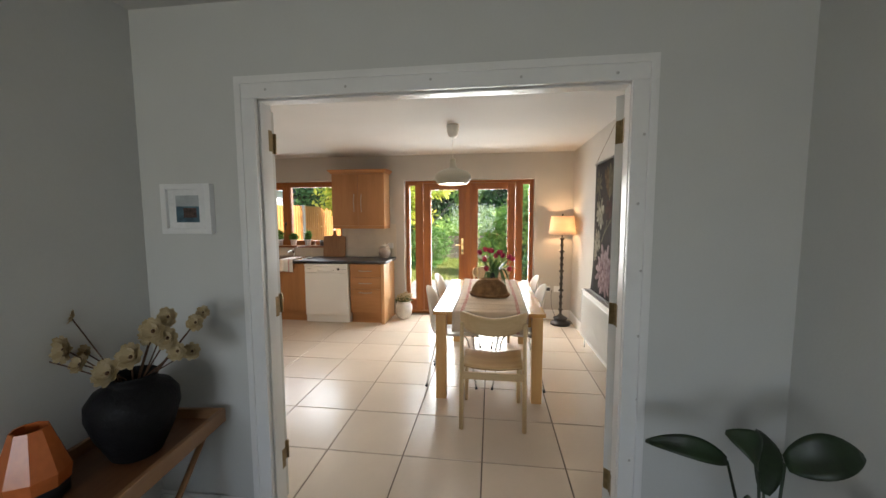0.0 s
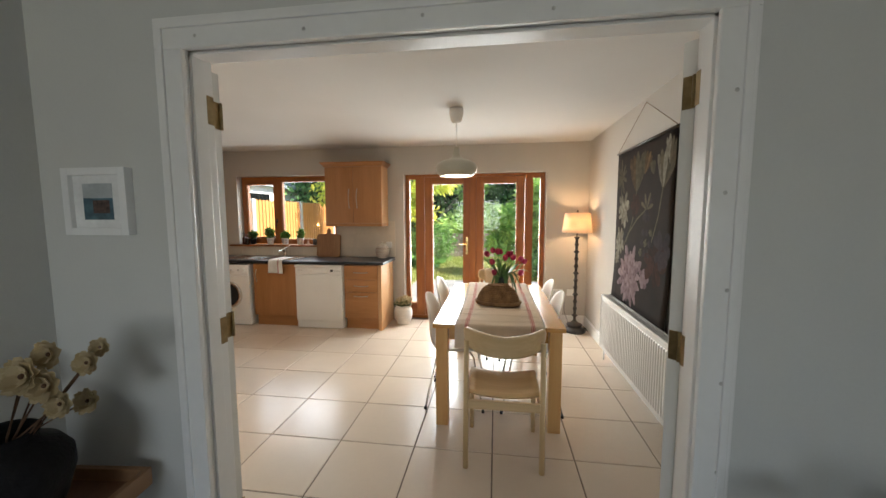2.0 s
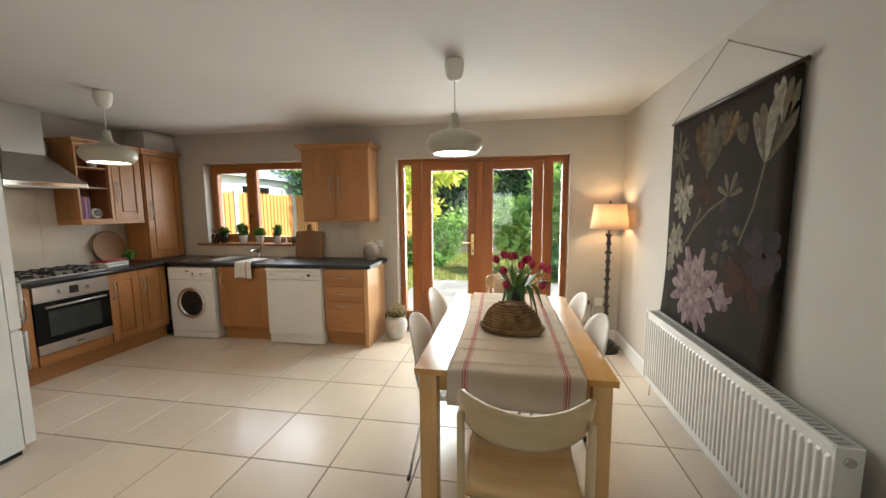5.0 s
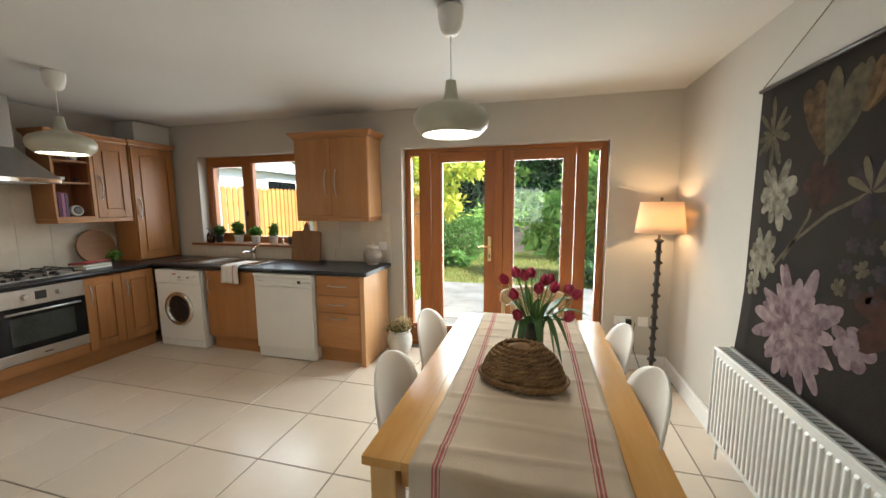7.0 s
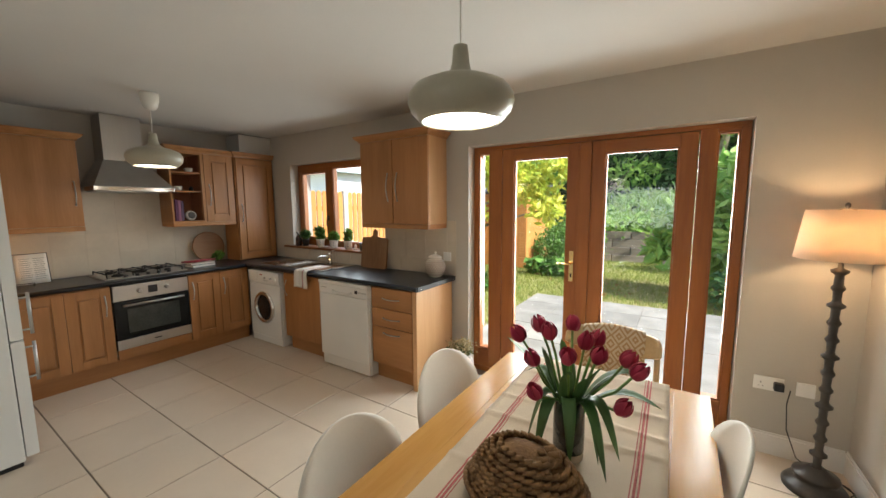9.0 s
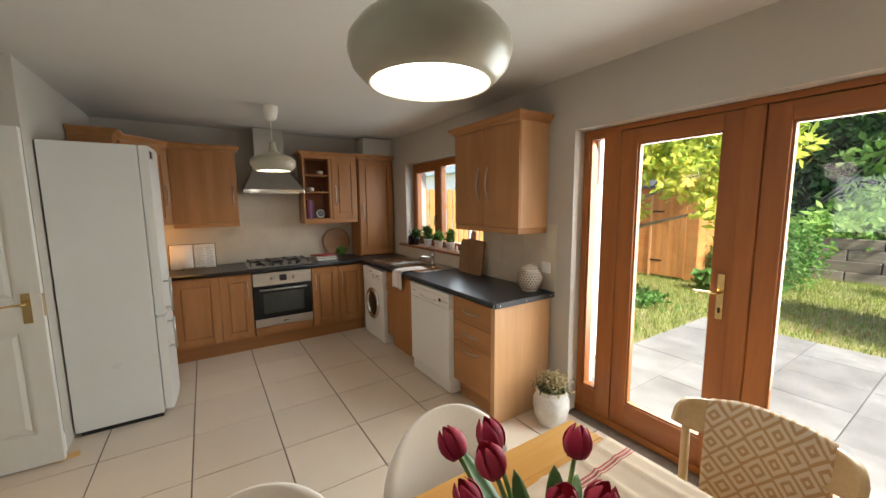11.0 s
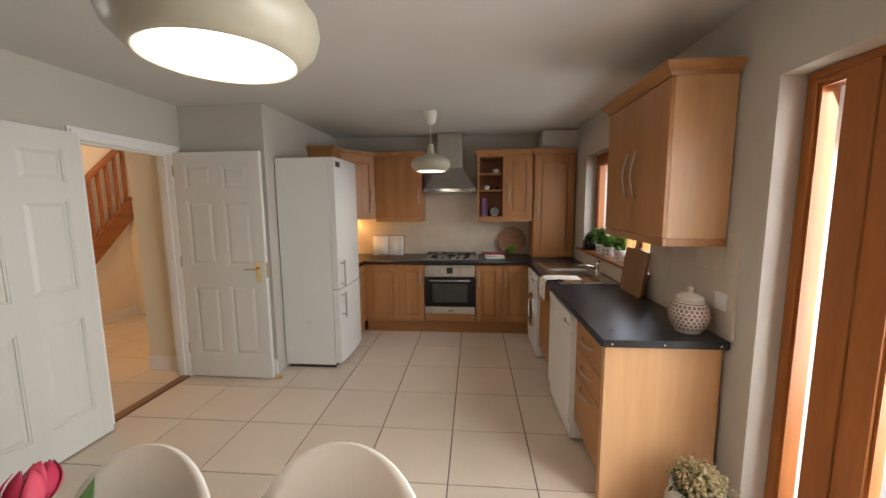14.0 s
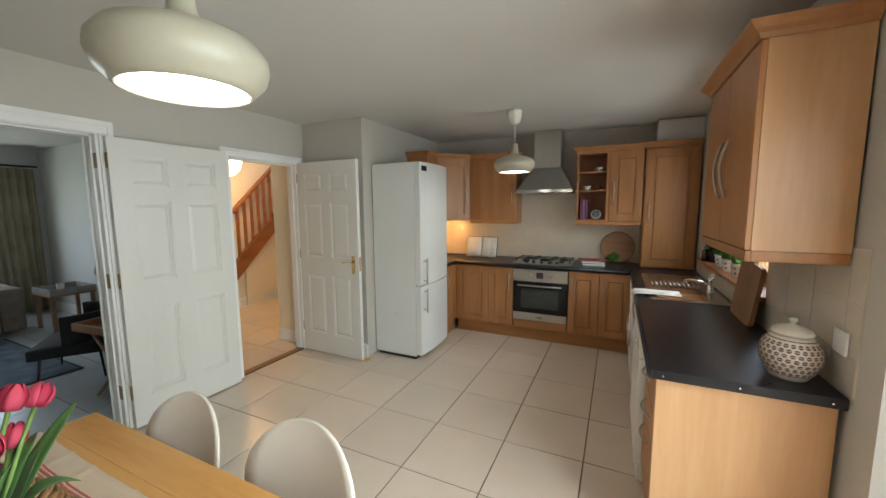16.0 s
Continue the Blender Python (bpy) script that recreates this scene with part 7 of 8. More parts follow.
# rug, chair, sofa, side table, curtain
M_RUG = mat("blue_grey_rug", (0.17, 0.21, 0.26), 0.95, 0, 0, 6, 0.6, 150, second=(0.07, 0.09, 0.12))
rg_ = thing("rug", (0, 0, 0), "blue-grey woven rug on the lounge floor", "rug")
part("pile", boxes((-1.02, -1.45, 0.001, 0.85, 0.47, 0.014), bevel=0.004), M_RUG, rg_)
part("border", boxes((-1.05, -1.48, 0.0005, 0.88, 0.50, 0.010), bevel=0.003), mat("dark_rug_border", (0.05, 0.06, 0.075), 0.95, 0, 0.2, 20, 0.4), rg_)
bc = thing("black_armchair", (-1.02, 0.55, 0), "black upholstered low chair with thin legs", "armchair", 55)
M_BLKF = mat("black_fabric", (0.012, 0.012, 0.014), 0.85, 0, 0.2, 30, 0.3, 200)
bm = bmesh.new()
sheet(bm, [[(-0.30 + 0.6 * i / 8, -0.27 + 0.54 * j / 6, 0.34 + 0.02 * math.sin(math.pi * i / 8) * math.sin(math.pi * j / 6)) for i in range(9)] for j in range(7)], 0.09)
part("seat", bm, M_BLKF, bc)
bm = bmesh.new()
sheet(bm, [[(0.30 * math.sin(a_), 0.26 - 0.05 * abs(math.sin(a_)) - (0.26 * (1 - math.cos(a_))), z) for a_ in [(-1.5 + 3.0 * i / 12) for i in range(13)]] for z in (0.36, 0.45, 0.55, 0.62)], 0.045)
part("wrap_back", bm, M_BLKF, bc)
for sx in (-1, 1):
    for sy in (-1, 1):
        bm = bmesh.new()
        tube(bm, [(sx * 0.24, sy * 0.20, 0.30), (sx * 0.27, sy * 0.23, 0.0)], 0.013, 8, 0.009)
        part("leg", bm, M_BLACK, bc)
sf = thing("sofa", (-0.75, -1.95, 0), "grey-brown fabric sofa with cushion", "sofa")
M_SOFA = mat("taupe_fabric", (0.20, 0.165, 0.135), 0.95, 0, 0.1, 12, 0.4, 200)
part("base", boxes((-0.30, -0.40, 0.06, 1.6, 0.40, 0.40), bevel=0.02), M_SOFA, sf)
part("arm", boxes((-0.52, -0.42, 0.06, -0.30, 0.42, 0.60), bevel=0.04), M_SOFA, sf)
part("backrest", boxes((-0.30, -0.62, 0.06, 1.6, -0.40, 0.80), bevel=0.05), M_SOFA, sf)
part("seat_cushion", boxes((-0.29, -0.39, 0.405, 0.62, 0.41, 0.54), bevel=0.04), M_SOFA, sf)
part("seat_cushion", boxes((0.64, -0.39, 0.405, 1.58, 0.41, 0.54), bevel=0.04), M_SOFA, sf)
cu = thing("cushion", (-0.78, -2.06, 0.545), "pale grey scatter cushion on the sofa", "cushion")
bm = bmesh.new()
lathe(bm, [(0.0, -0.07), (0.12, -0.055), (0.20, 0.0), (0.12, 0.055), (0, 0.07)], steps=20)
part("pad", bm, mat("pale_grey_cloth", (0.45, 0.47, 0.48), 0.95, 0, 0.05, 12, 0.3, 200), cu).matrix_local = pose(0, 0, 0.19, 70, 0, 20)
et = thing("side_table", (-1.62, -1.45, 0), "pale wooden side table with tray top", "side table")
part("top", boxes((-0.23, -0.27, 0.46, 0.23, 0.27, 0.485), bevel=0.004), M_TRAYL, et)
for b in ((-0.23, -0.27, 0.485, 0.23, -0.25, 0.56), (-0.23, 0.25, 0.485, 0.23, 0.27, 0.56), (0.21, -0.25, 0.485, 0.23, 0.25, 0.56), (-0.23, -0.25, 0.485, -0.21, 0.25, 0.56)):
    part("tray_side", boxes(b, bevel=0.003), mat("grey_wood", (0.30, 0.29, 0.27), 0.6, 0, 0.1, 10, 0.1), et)
for sx in (-0.2, 0.2):
    for sy in (-0.23, 0.23):
        part("leg", boxes((sx - 0.02, sy - 0.02, 0, sx + 0.02, sy + 0.02, 0.459), bevel=0.003), M_TRAYL, et)
mg = thing("mug", (-1.60, -1.50, 0.486), "white mug on the side table tray", "mug")
bm = bmesh.new()
lathe(bm, [(0.038, 0), (0.042, 0.10), (0.038, 0.10), (0.034, 0.01), (0, 0.008)], steps=22)
part("body", bm, M_CUP, mg)
M_CURT = mat("checked_curtain", (0.36, 0.33, 0.23), 0.95, 0, 0, 5, 0.3, 200, second=(0.24, 0.215, 0.14))


def curtain(x0, x1, label):
    c = thing("curtain", (0, 0, 0), label, "curtain", group="lounge curtains")
    bm = bmesh.new()
    sheet(bm, [[(x0 + (x1 - x0) * i / 48, -2.70 + 0.035 * math.sin(i * 0.82) * (0.6 + 0.4 * (2.2 - z) / 2.2), z) for i in range(49)] for z in (0.04, 0.6, 1.2, 1.8, 2.18)], 0.004)
    part("cloth", bm, M_CURT, c)


curtain(-1.85, -1.30, "olive-beige checked full-length curtain, drawn back")
curtain(0.55, 1.0, "olive-beige checked full-length curtain, drawn back")
cp_ = thing("curtain_pole", (0, 0, 0), "dark curtain pole over the lounge window", "curtain pole")
bm = bmesh.new()
tube(bm, [(-1.9, -2.70, 2.215), (1.05, -2.70, 2.215)], 0.013, 10)
part("pole", bm, M_BATTEN, cp_)
w2 = thing("window_2", (0, 0, 0), "wide white-framed lounge window", "window", kind="structure")
for b in ((-1.45, -2.98, 0.85, -1.39, -2.91, 2.1), (0.59, -2.98, 0.85, 0.65, -2.91, 2.1), (-1.39, -2.98, 0.85, 0.59, -2.91, 0.91), (-1.39, -2.98, 2.04, 0.59, -2.91, 2.1), (-0.42, -2.98, 0.91, -0.37, -2.91, 2.04)):
    part("frame_bar", boxes(b, bevel=0.003), M_WHITE, w2)
p_ = part("pane", boxes((-1.39, -2.95, 0.91, 0.59, -2.944, 2.04)), M_GLASS, w2)
p_.visible_shadow = False
w3 = thing("window_3", (0, 0, 0), "narrow side window with reddish sill", "window", kind="structure")
for b in ((-2.10, -1.15, 1.02, -2.05, -1.11, 1.98), (-2.10, -0.79, 1.02, -2.05, -0.75, 1.98), (-2.10, -1.11, 1.02, -2.05, -0.79, 1.06), (-2.10, -1.11, 1.94, -2.05, -0.79, 1.98)):
    part("frame_bar", boxes(b), M_SILL, w3)
p_ = part("pane", boxes((-2.078, -1.11, 1.06, -2.072, -0.79, 1.94)), M_GLASS, w3)
p_.visible_shadow = False
part("sill", boxes((-2.05, -1.19, 1.0, -1.90, -0.71, 1.022), bevel=0.004), M_SILL, w3)
cd = thing("candle_jar", (-1.98, -0.86, 1.0225), "small pink candle jar on the window sill", "candle")
bm = bmesh.new()
lathe(bm, [(0.035, 0), (0.037, 0.08), (0.03, 0.095), (0, 0.10)], steps=18)
part("jar", bm, mat("pink_wax", (0.42, 0.17, 0.14), 0.4), cd)


# ---- garden ----
GZ = -0.14
M_GRASS = mat("lawn", (0.27, 0.28, 0.09), 0.9, 0, 0, 2.6, 1.0, 22, second=(0.20, 0.15, 0.075))
bm = bmesh.new()
n = 40
sheet(bm, [[(-40 + 80 * i / n, 6.0 + 60 * (j / n) ** 1.6, GZ + 0.04 * noise.noise((i * 0.7, j * 0.9, 0)) * (1 if j > 4 else 0)) for i in range(n + 1)] for j in range(n + 1)])
box(bm, -60, -60, GZ - 0.3, 60, 6.31, GZ - 0.1)
structure("ground", bm, M_GRASS, "mown garden lawn with fallen leaves", "lawn")
def tufts(seed, n, x0, x1, y0, y1):
    g = np.random.default_rng(seed)
    c = np.stack([g.uniform(x0, x1, n), g.uniform(y0, y1, n), np.full(n, GZ)], 1)
    c = c[(c[:, 0] < -1.58) | (c[:, 1] > 9.85)]
    n = len(c)
    a = g.uniform(0, 2 * math.pi, n)
    d = np.stack([np.cos(a), np.sin(a), np.zeros(n)], 1)
    h = g.uniform(0.03, 0.075, (n, 1))
    tip = c + np.concatenate([g.normal(size=(n, 2)) * 0.02, h + 0.03], 1)
    v = np.stack([c - d * 0.006, c + d * 0.006, tip], 1).reshape(-1, 3)
    me = bpy.data.meshes.new("grass")
    me.from_pydata(v.tolist(), [], (np.arange(n)[:, None] * 3 + [0, 1, 2]).tolist())
    me.materials.append(leaf_mat("grass_blade", (0.30, 0.34, 0.09), (0.13, 0.19, 0.04), 0.4))
    return tagged(new("grass", me), "short uneven mown grass blades", "grass", "", "stuff")


tufts(17, 52000, -4.5, 3.2, 7.0, 15.0)
pa = thing("patio", (0, 0, 0), "pale grey concrete paving slabs outside the doors", "patio", kind="structure")
M_SLAB = mat("concrete_slab", (0.19, 0.188, 0.18), 0.85, 0, 0.14, 3, 0.3, 60, spread=0.12, placed=True)
slab_me = {}
rs = random.Random(8)
for i in range(-3, 6):
    for j in range(0, 6):
        w_, d_ = 0.594, 0.594
        if (w_, d_) not in slab_me:
            slab_me[(w_, d_)] = mesh_of("slab", boxes((0, 0, -0.05, w_, d_, 0), bevel=0.004), M_SLAB)
        s = new("slab", slab_me[(w_, d_)])
        s.parent = pa
        s.location = (-1.55 + (i + 3) * 0.6 - (0.0 if j % 2 else 0.0), 6.22 + j * 0.6, -0.098 + rs.uniform(-0.003, 0.003))
part("bedding", boxes((-1.55, 6.22, -0.3, 3.85, 9.82, -0.108)), M_GROUT, pa)
lv = leaves("fallen_leaves", 31, [(-1.2, 11.0, -0.11, 1.8, 1.2, 0.012), (-2.6, 9.6, -0.11, 0.9, 1.4, 0.012)], 110, 0.05, leaf_mat("dead_leaf", (0.45, 0.24, 0.12), (0.25, 0.11, 0.06)), None, 1.4, 0, 0.0)
tagged(lv, "fallen brown leaves on the grass and slabs", "leaves")

M_CEDAR = wood("orange_cedar", (0.52, 0.25, 0.075), (0.38, 0.155, 0.04), "Z", 0.7, 6, 0.1, 0.12)
M_CEDARX = wood("orange_shiplap", (0.52, 0.25, 0.075), (0.38, 0.155, 0.04), "X", 0.7, 6, 0.1, 0.1)
fe = thing("garden_fence", (0, 0, 0), "orange-brown picket fence with rounded tops and concrete posts", "fence")
bm = bmesh.new()
ring = [(-0.048, 0), (0.048, 0), (0.048, 1.93)] + [(0.048 * math.cos(radians(a)), 1.93 + 0.055 * math.sin(radians(a))) for a in (30, 60, 90, 120, 150)] + [(-0.048, 1.93)]
va = [bm.verts.new((0, y, z)) for y, z in ring]
vb = [bm.verts.new((0.018, y, z)) for y, z in ring]
bm.faces.new(va)
bm.faces.new(list(reversed(vb)))
for i in range(len(ring)):
    j = (i + 1) % len(ring)
    bm.faces.new((va[i], va[j], vb[j], vb[i]))
pk = mesh_of("picket", bm, M_CEDAR)
M_POST = mat("concrete_post", (0.42, 0.41, 0.38), 0.9, 0, 0.1, 6, 0.2)
for k in range(70):
    y = 6.1 + 0.118 * k
    if k % 16 == 15:
        part("post", boxes((-4.66, y - 0.05, GZ, -4.56, y + 0.05, 1.86), bevel=0.008), M_POST, fe)
        continue
    o = new("picket", pk)
    o.parent = fe
    o.location = (-4.6, y, GZ)
for z in (0.2, 1.5):
    part("rail", boxes((-4.62, 6.05, z, -4.601, 14.4, z + 0.08)), M_CEDAR, fe)

sh = thing("garden_shed", (0, 0, 0), "orange-stained shiplap timber shed with felt roof", "shed")
for k in range(15):
    z = GZ + 0.05 + 0.135 * k
    part("board", boxes((-4.5, 12.40 - 0.006, z, -3.72, 12.42, z + 0.131)), M_CEDARX, sh)
    part("board", boxes((-2.98, 12.40 - 0.006, z, -2.75, 12.42, z + 0.131)), M_CEDARX, sh)
    part("board", boxes((-2.77, 12.42, z, -2.745, 14.2, z + 0.131)), M_CEDARX, sh)
for k in range(6):
    part("door_board", boxes((-3.715 + 0.122 * k, 12.385, GZ + 0.08, -3.597 + 0.122 * k, 12.405, 1.72)), M_CEDAR, sh)
part("door_head", boxes((-3.72, 12.40, 1.72, -2.98, 12.42, GZ + 2.07)), M_CEDARX, sh)
part("corner_post", boxes((-3.75, 12.375, GZ, -3.70, 12.40, 1.85)), M_PANEL, sh)
part("hinge_strap", boxes((-3.71, 12.378, 0.25, -3.45, 12.385, 0.29)), M_IRON, sh)
part("hinge_strap", boxes((-3.71, 12.378, 1.35, -3.45, 12.385, 1.39)), M_IRON, sh)
bm = bmesh.new()
frustum(bm, [(-4.7, 12.25, 1.88), (-2.6, 12.25, 1.88), (-2.6, 14.35, 2.1), (-4.7, 14.35, 2.1)], [(-4.7, 12.25, 1.95), (-2.6, 12.25, 1.95), (-2.6, 14.35, 2.2), (-4.7, 14.35, 2.2)])
part("roof", bm, mat("roof_felt", (0.05, 0.05, 0.05), 0.95, 0, 0.2, 12, 0.4), sh)
part("back_wall", boxes((-4.5, 14.2, GZ, -2.75, 14.22, 1.95), (-4.5, 12.43, GZ, -4.48, 14.2, 1.9)), M_CEDARX, sh)

sl = thing("sleeper_wall", (0, 0, 0), "weathered timber sleeper retaining wall", "retaining wall")
M_SLEEP = wood("weathered_sleeper", (0.30, 0.26, 0.21), (0.17, 0.14, 0.11), "X", 0.9, 8, 0.3, 0.15)
for r_ in range(4):
    x = -2.6 + 0.5 * (r_ % 2)
    while x < 4.0:
        part("sleeper", boxes((x, 15.0 + 0.03 * r_, GZ + 0.23 * r_, x + 1.55, 15.2 + 0.03 * r_, GZ + 0.222 + 0.23 * r_), bevel=0.012), M_SLEEP, sl)
        x += 1.57
bank = structure("ground_bank", boxes((-12, 15.2, -0.5, 14, 24, 0.72)), M_SOIL, "planted earth bank behind the sleepers", "bank")

L_YEL = leaf_mat("yellow_green_leaf", (0.72, 0.68, 0.12), (0.36, 0.50, 0.08), 0.5)
L_LIME = leaf_mat("lime_leaf", (0.40, 0.58, 0.16), (0.17, 0.34, 0.07), 0.45)
L_MID = leaf_mat("mid_green_leaf", (0.17, 0.33, 0.08), (0.07, 0.17, 0.04), 0.4)
L_IVY = leaf_mat("ivy_leaf", (0.14, 0.27, 0.10), (0.045, 0.11, 0.04), 0.35, 0.45)
M_BARK = mat("smooth_bark", (0.28, 0.24, 0.18), 0.9, 0, 0.25, 9, 0.6, 50)


def shrub(name, label, blobs, count, size, material, seed, longer=1.8, category="shrub", droop=0.0):
    s = thing(name, (blobs[0][0], blobs[0][1], GZ), label, category)
    local = [(b[0] - blobs[0][0], b[1] - blobs[0][1], b[2] - GZ, b[3], b[4], b[5]) for b in blobs]
    for k, b in enumerate(local[:4]):
        bm = bmesh.new()
        tube(bm, [(0.05 * k, 0, 0), (b[0] * 0.5, b[1] * 0.5, b[2] * 0.5), (b[0], b[1], b[2])], 0.03, 7, 0.008)
        part("stem", bm, M_BARK, s)
    leaves("foliage", seed, local, count, size, material, s, longer, droop)
    return s


tr = thing("magnolia_tree", (-3.0, 10.15, GZ), "small garden tree with yellow-green broad leaves", "tree")
bm = bmesh.new()
tube(bm, [(0, 0, -0.1), (0.03, 0, 0.3), (-0.02, 0.02, 0.8), (0.08, 0, 1.4), (0.05, 0, 2.2), (0.15, 0.05, 3.2)], 0.075, 12, 0.03)
part("trunk", bm, M_BARK, tr)
crown = [(0.5, -0.3, 2.5, 0.75, 0.6, 0.45), (1.2, -0.2, 2.1, 0.6, 0.5, 0.4), (1.6, -0.3, 1.65, 0.35, 0.4, 0.35), (-0.6, -0.1, 2.3, 0.7, 0.6, 0.5), (0.2, -0.2, 3.3, 0.9, 0.7, 0.5), (1.0, 0.0, 2.9, 0.7, 0.6, 0.4), (0.1, -0.4, 1.55, 0.5, 0.35, 0.25), (-0.9, 0, 3.0, 0.7, 0.6, 0.5), (1.9, -0.1, 2.5, 0.5, 0.5, 0.4)]
for b in crown:
    bm = bmesh.new()
    tube(bm, [(0.05, 0, min(2.4, b[2] - 0.4)), (b[0] * 0.5, b[1] * 0.5, b[2] - 0.2), (b[0], b[1], b[2])], 0.035, 7, 0.01)
    part("limb", bm, M_BARK, tr)
leaves("crown", 41, crown, 7000, 0.082, L_YEL, tr, 1.9, 0.3, 0.2)

shrub("laurel_shrub", "large light-green shrub beside the patio", [(1.3, 11.2, 0.9, 0.75, 0.6, 0.8), (0.7, 11.3, 1.2, 0.5, 0.5, 0.55), (2.0, 10.8, 1.3, 0.7, 0.6, 0.9), (1.5, 11.2, 2.0, 0.6, 0.5, 0.5), (2.4, 10.6, 2.2, 0.7, 0.6, 0.8), (0.4, 11.2, 0.7, 0.35, 0.4, 0.3)], 3600, 0.13, L_LIME, 42, 2.2, droop=0.4)
shrub("dark_shrub", "dark green low shrub under the laurel", [(1.7, 10.3, 0.25, 0.6, 0.4, 0.4), (2.5, 9.9, 0.35, 0.6, 0.4, 0.5)], 1500, 0.08, L_IVY, 43)
shrub("box_shrub", "rounded dense small-leaved green shrub", [(-1.75, 13.2, 0.55, 0.75, 0.6, 0.7), (-2.3, 13.1, 0.4, 0.45, 0.5, 0.5)], 4200, 0.055, L_MID, 44, 1.5)
shrub("hosta", "broad-leaved low plant at the lawn's edge", [(-1.75, 11.9, 0.08, 0.45, 0.3, 0.2), (-2.3, 11.9, 0.08, 0.3, 0.25, 0.2)], 130, 0.2, L_MID, 45, 1.5, "plant")
shrub("ground_cover", "leafy ground cover under the tree", [(-2.6, 9.9, 0.0, 0.5, 0.35, 0.15), (-3.3, 9.8, 0.05, 0.45, 0.3, 0.2)], 700, 0.07, L_MID, 46, 1.5, "plant")
shrub("fern_bank", "bright green ferny planting on the bank", [(-1.0, 15.6, 0.95, 1.2, 0.6, 0.45), (0.8, 15.7, 1.0, 1.2, 0.6, 0.5), (2.8, 15.7, 1.0, 1.3, 0.6, 0.5), (-0.2, 16.2, 1.5, 1.4, 0.6, 0.5), (2.0, 16.3, 1.6, 1.3, 0.6, 0.6)], 5500, 0.10, L_LIME, 47, 2.0)
hedge = []
rh_ = np.random.default_rng(5)
for i in range(36):
    hedge.append((-10 + 20 * (i % 12) / 11 + rh_.uniform(-0.5, 0.5), 17.5 + rh_.uniform(-0.4, 0.6), 1.4 + 1.7 * (i // 12) + rh_.uniform(-0.3, 0.3), 1.3, 0.7, 1.1))
shrub("ivy_hedge", "tall dense ivy-covered hedge at the garden's end", hedge, 15000, 0.16, L_IVY, 48, 1.4, "hedge")
shrub("hedge_sprays", "sunlit lime sprays over the ivy hedge", [(-3.5, 16.9, 3.2, 1.2, 0.5, 0.8), (0.5, 16.9, 4.2, 1.8, 0.5, 0.7), (3.2, 16.6, 3.2, 1.0, 0.5, 1.2), (-0.8, 16.8, 2.6, 0.9, 0.4, 0.5), (2.0, 16.9, 5.0, 1.8, 0.5, 0.8), (5.0, 15.5, 3.0, 1.5, 0.6, 1.8), (0.4, 15.8, 4.3, 1.3, 0.5, 0.5), (2.4, 15.8, 4.0, 1.4, 0.5, 0.7), (-1.6, 16.0, 3.9, 1.2, 0.5, 0.5), (3.6, 13.5, 2.6, 0.8, 0.6, 1.2)], 7200, 0.13, L_LIME, 49, 1.8)
# slab behind the leaves; its near-black green stands for shade inside the hedge
structure("backdrop_hedge", boxes((-16, 18.4, -0.5, 18, 18.8, 5.6)), mat("hedge_shade_green", (0.03, 0.055, 0.02), 0.95, 0, 0.4, 3, 0.8, 12), "dark green backing slab coloured as the shade inside the hedge", "hedge")
trk = thing("old_tree_trunk", (1.3, 16.8, 0.7), "leaning bare tree trunk in the hedge", "tree")
bm = bmesh.new()
tube(bm, [(0, 0, 0), (0.1, 0, 1.5), (0.35, 0, 3.0), (0.8, 0, 4.5)], 0.14, 10, 0.08)
part("trunk", bm, M_BARK, trk)
bn = thing("water_butt", (-3.75, 10.75, GZ), "green plastic garden bin beside the tree", "garden bin")
bm = bmesh.new()
lathe(bm, [(0.22, 0), (0.25, 0.02), (0.29, 0.75), (0.30, 0.80), (0.24, 0.86), (0, 0.87)], steps=28)
part("body", bm, mat("green_plastic", (0.05, 0.21, 0.16), 0.4, 0, 0.05, 6, 0), bn)
rw = thing("render_return_wall", (0, 0, 0), "white rendered wall return outside the doors", "wall", kind="structure")
part("wall", boxes((-1.90, 6.31, GZ, -1.62, 7.7, 3.2)), mat("white_render", (0.82, 0.81, 0.78), 0.9, 0, 0.02, 6, 0.2), rw)
nb = thing("neighbour_house", (0, 0, 0), "white rendered neighbouring house with grey roof", "house")
M_REND = mat("white_house_render", (0.78, 0.79, 0.80), 0.9, 0, 0.03, 1, 0.1)
part("wall", boxes((-16, 12, GZ, -9.5, 22, 2.75)), M_REND, nb)
bm = bmesh.new()
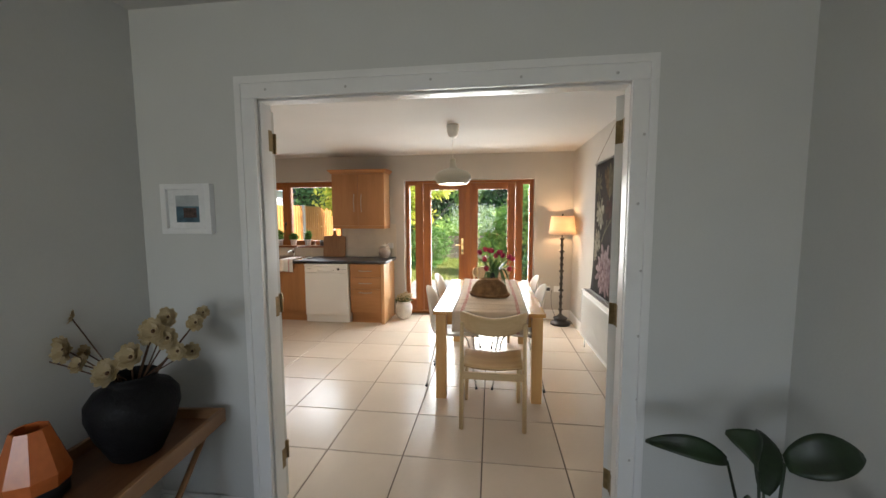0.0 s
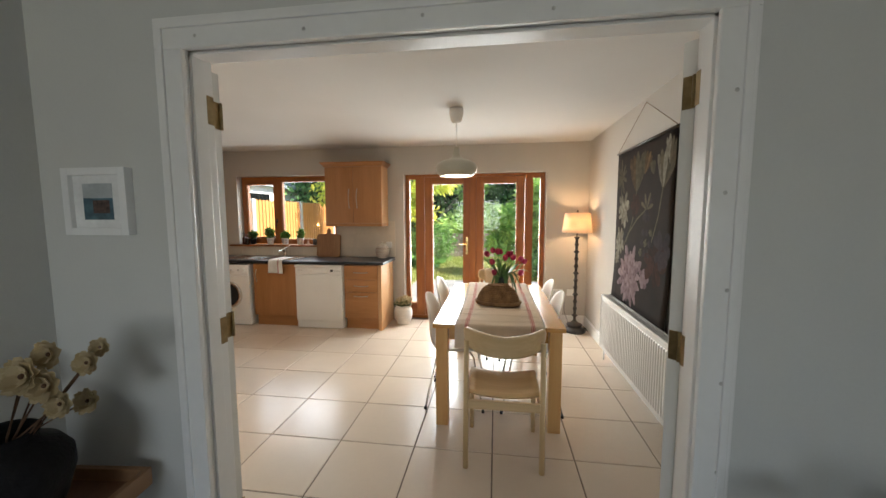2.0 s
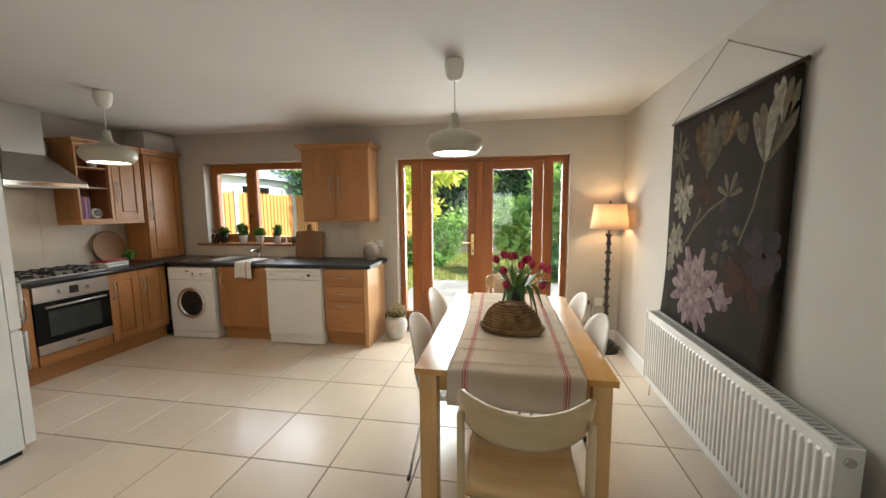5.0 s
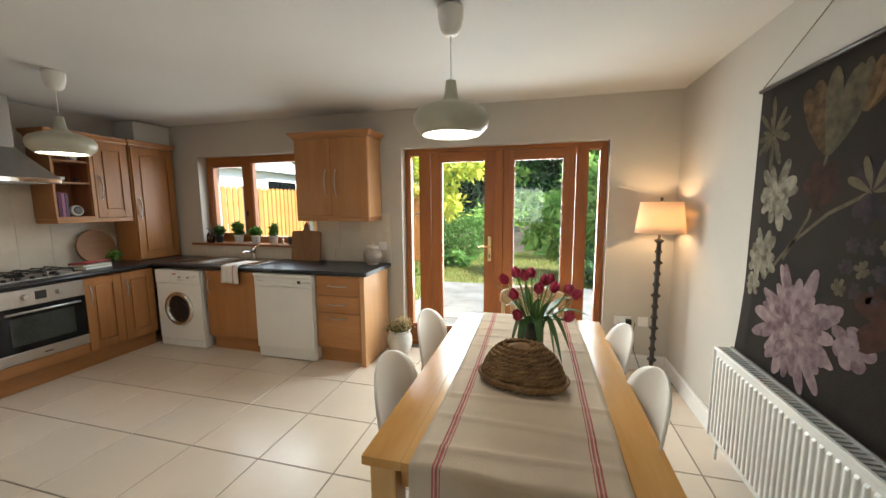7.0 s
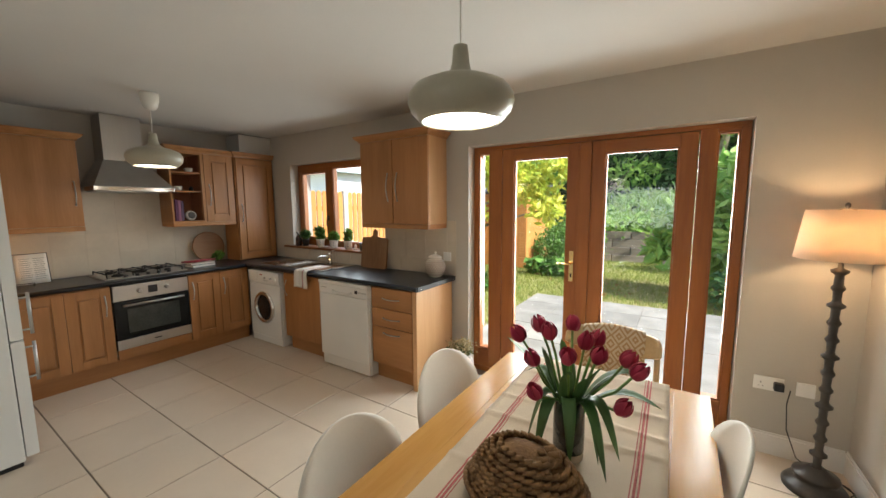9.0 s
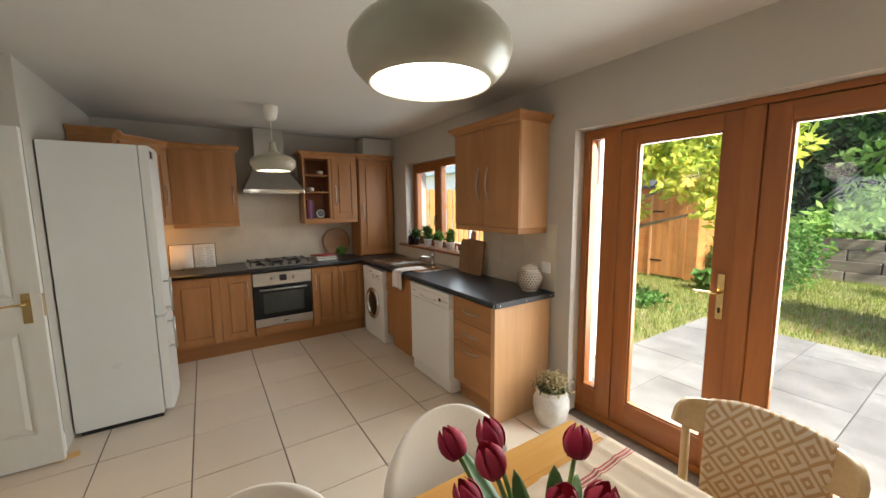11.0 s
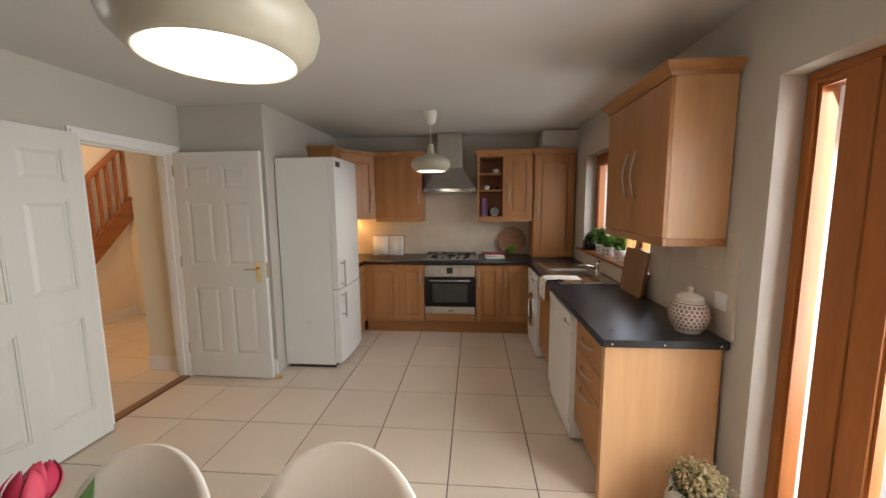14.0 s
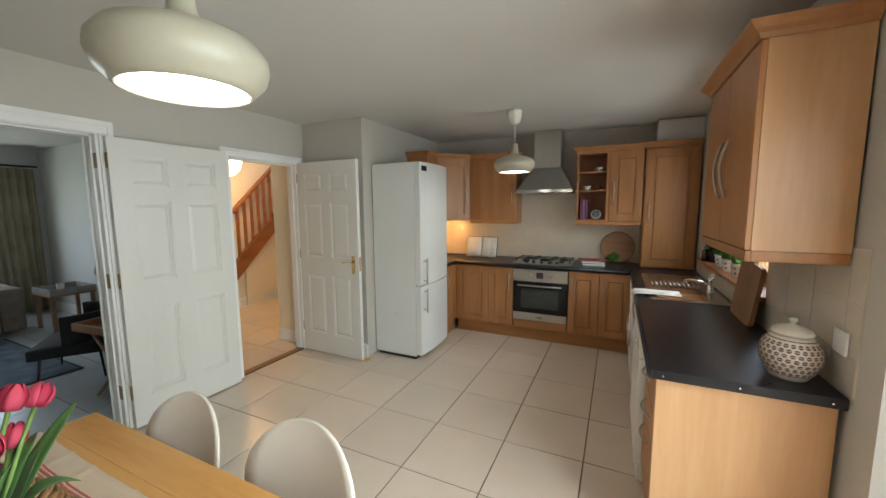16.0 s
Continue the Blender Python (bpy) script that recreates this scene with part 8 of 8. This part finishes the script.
frustum(bm, [(-16.4, 11.7, 2.75), (-9.2, 11.7, 2.75), (-9.2, 22.3, 2.75), (-16.4, 22.3, 2.75)], [(-13, 12, 4.6), (-12.6, 12, 4.6), (-12.6, 22, 4.6), (-13, 22, 4.6)])
part("roof", bm, mat("grey_roof", (0.35, 0.42, 0.45), 0.6, 0, 0.1, 4, 0.2), nb)
w_ = part("window", boxes((-9.5, 14.2, 1.5, -9.46, 16.0, 2.5)), M_WHITE, nb)
part("window_pane", boxes((-9.462, 14.3, 1.58, -9.452, 15.9, 2.42)), M_OVENGL, w_)


# ---- floor tiles, last ----
def tile_mesh(w, d, name, material):
    bm = bmesh.new()
    b = 0.003
    box(bm, 0, 0, -0.006, w, d, 0.0)
    top = [v for v in bm.verts if v.co.z > -0.001]
    for v in top:
        v.co.x += b if v.co.x < w / 2 else -b
        v.co.y += b if v.co.y < d / 2 else -b
    return mesh_of(name, bm, material)


def tile_floor(parent, x0, y0, x1, y1, ox, oy, px, py, material, skip=None):
    """Square tiles on a grid, cut at the edges of the room."""
    g = 0.005
    cache = {}
    for i in range(math.floor((x0 - ox) / px), math.ceil((x1 - ox) / px)):
        for j in range(math.floor((y0 - oy) / py), math.ceil((y1 - oy) / py)):
            a, b = max(x0, ox + i * px + g / 2), max(y0, oy + j * py + g / 2)
            c, d = min(x1, ox + (i + 1) * px - g / 2), min(y1, oy + (j + 1) * py - g / 2)
            if c - a < 0.02 or d - b < 0.02 or (skip and skip((a + c) / 2, (b + d) / 2)):
                continue
            key = (round(c - a, 3), round(d - b, 3))
            if key not in cache:
                cache[key] = tile_mesh(*key, "tile", material)
            t = new("tile", cache[key])
            t.parent = parent
            t.location = (a, b, 0.0)


tile_floor(floor_ob, -4.2, 2.125, 1.575, 6.005, -0.159, 4.12, 0.508, 0.503, M_TILE, lambda x, y: x < -2.5 and y < 2.9)
tile_floor(bpy.data.objects["floor_lounge"], -1.94, -2.79, 1.575, 2.12, -0.159, 1.102, 0.508, 0.503, M_TILEG, lambda x, y: x < -1.25 and y > 0.75)
tile_floor(bpy.data.objects["floor_hall"], -4.19, -0.19, -1.42, 2.05, -0.159, 1.102, 0.508, 0.503, M_TILE, lambda x, y: x > -2.1 and y < 0.97)
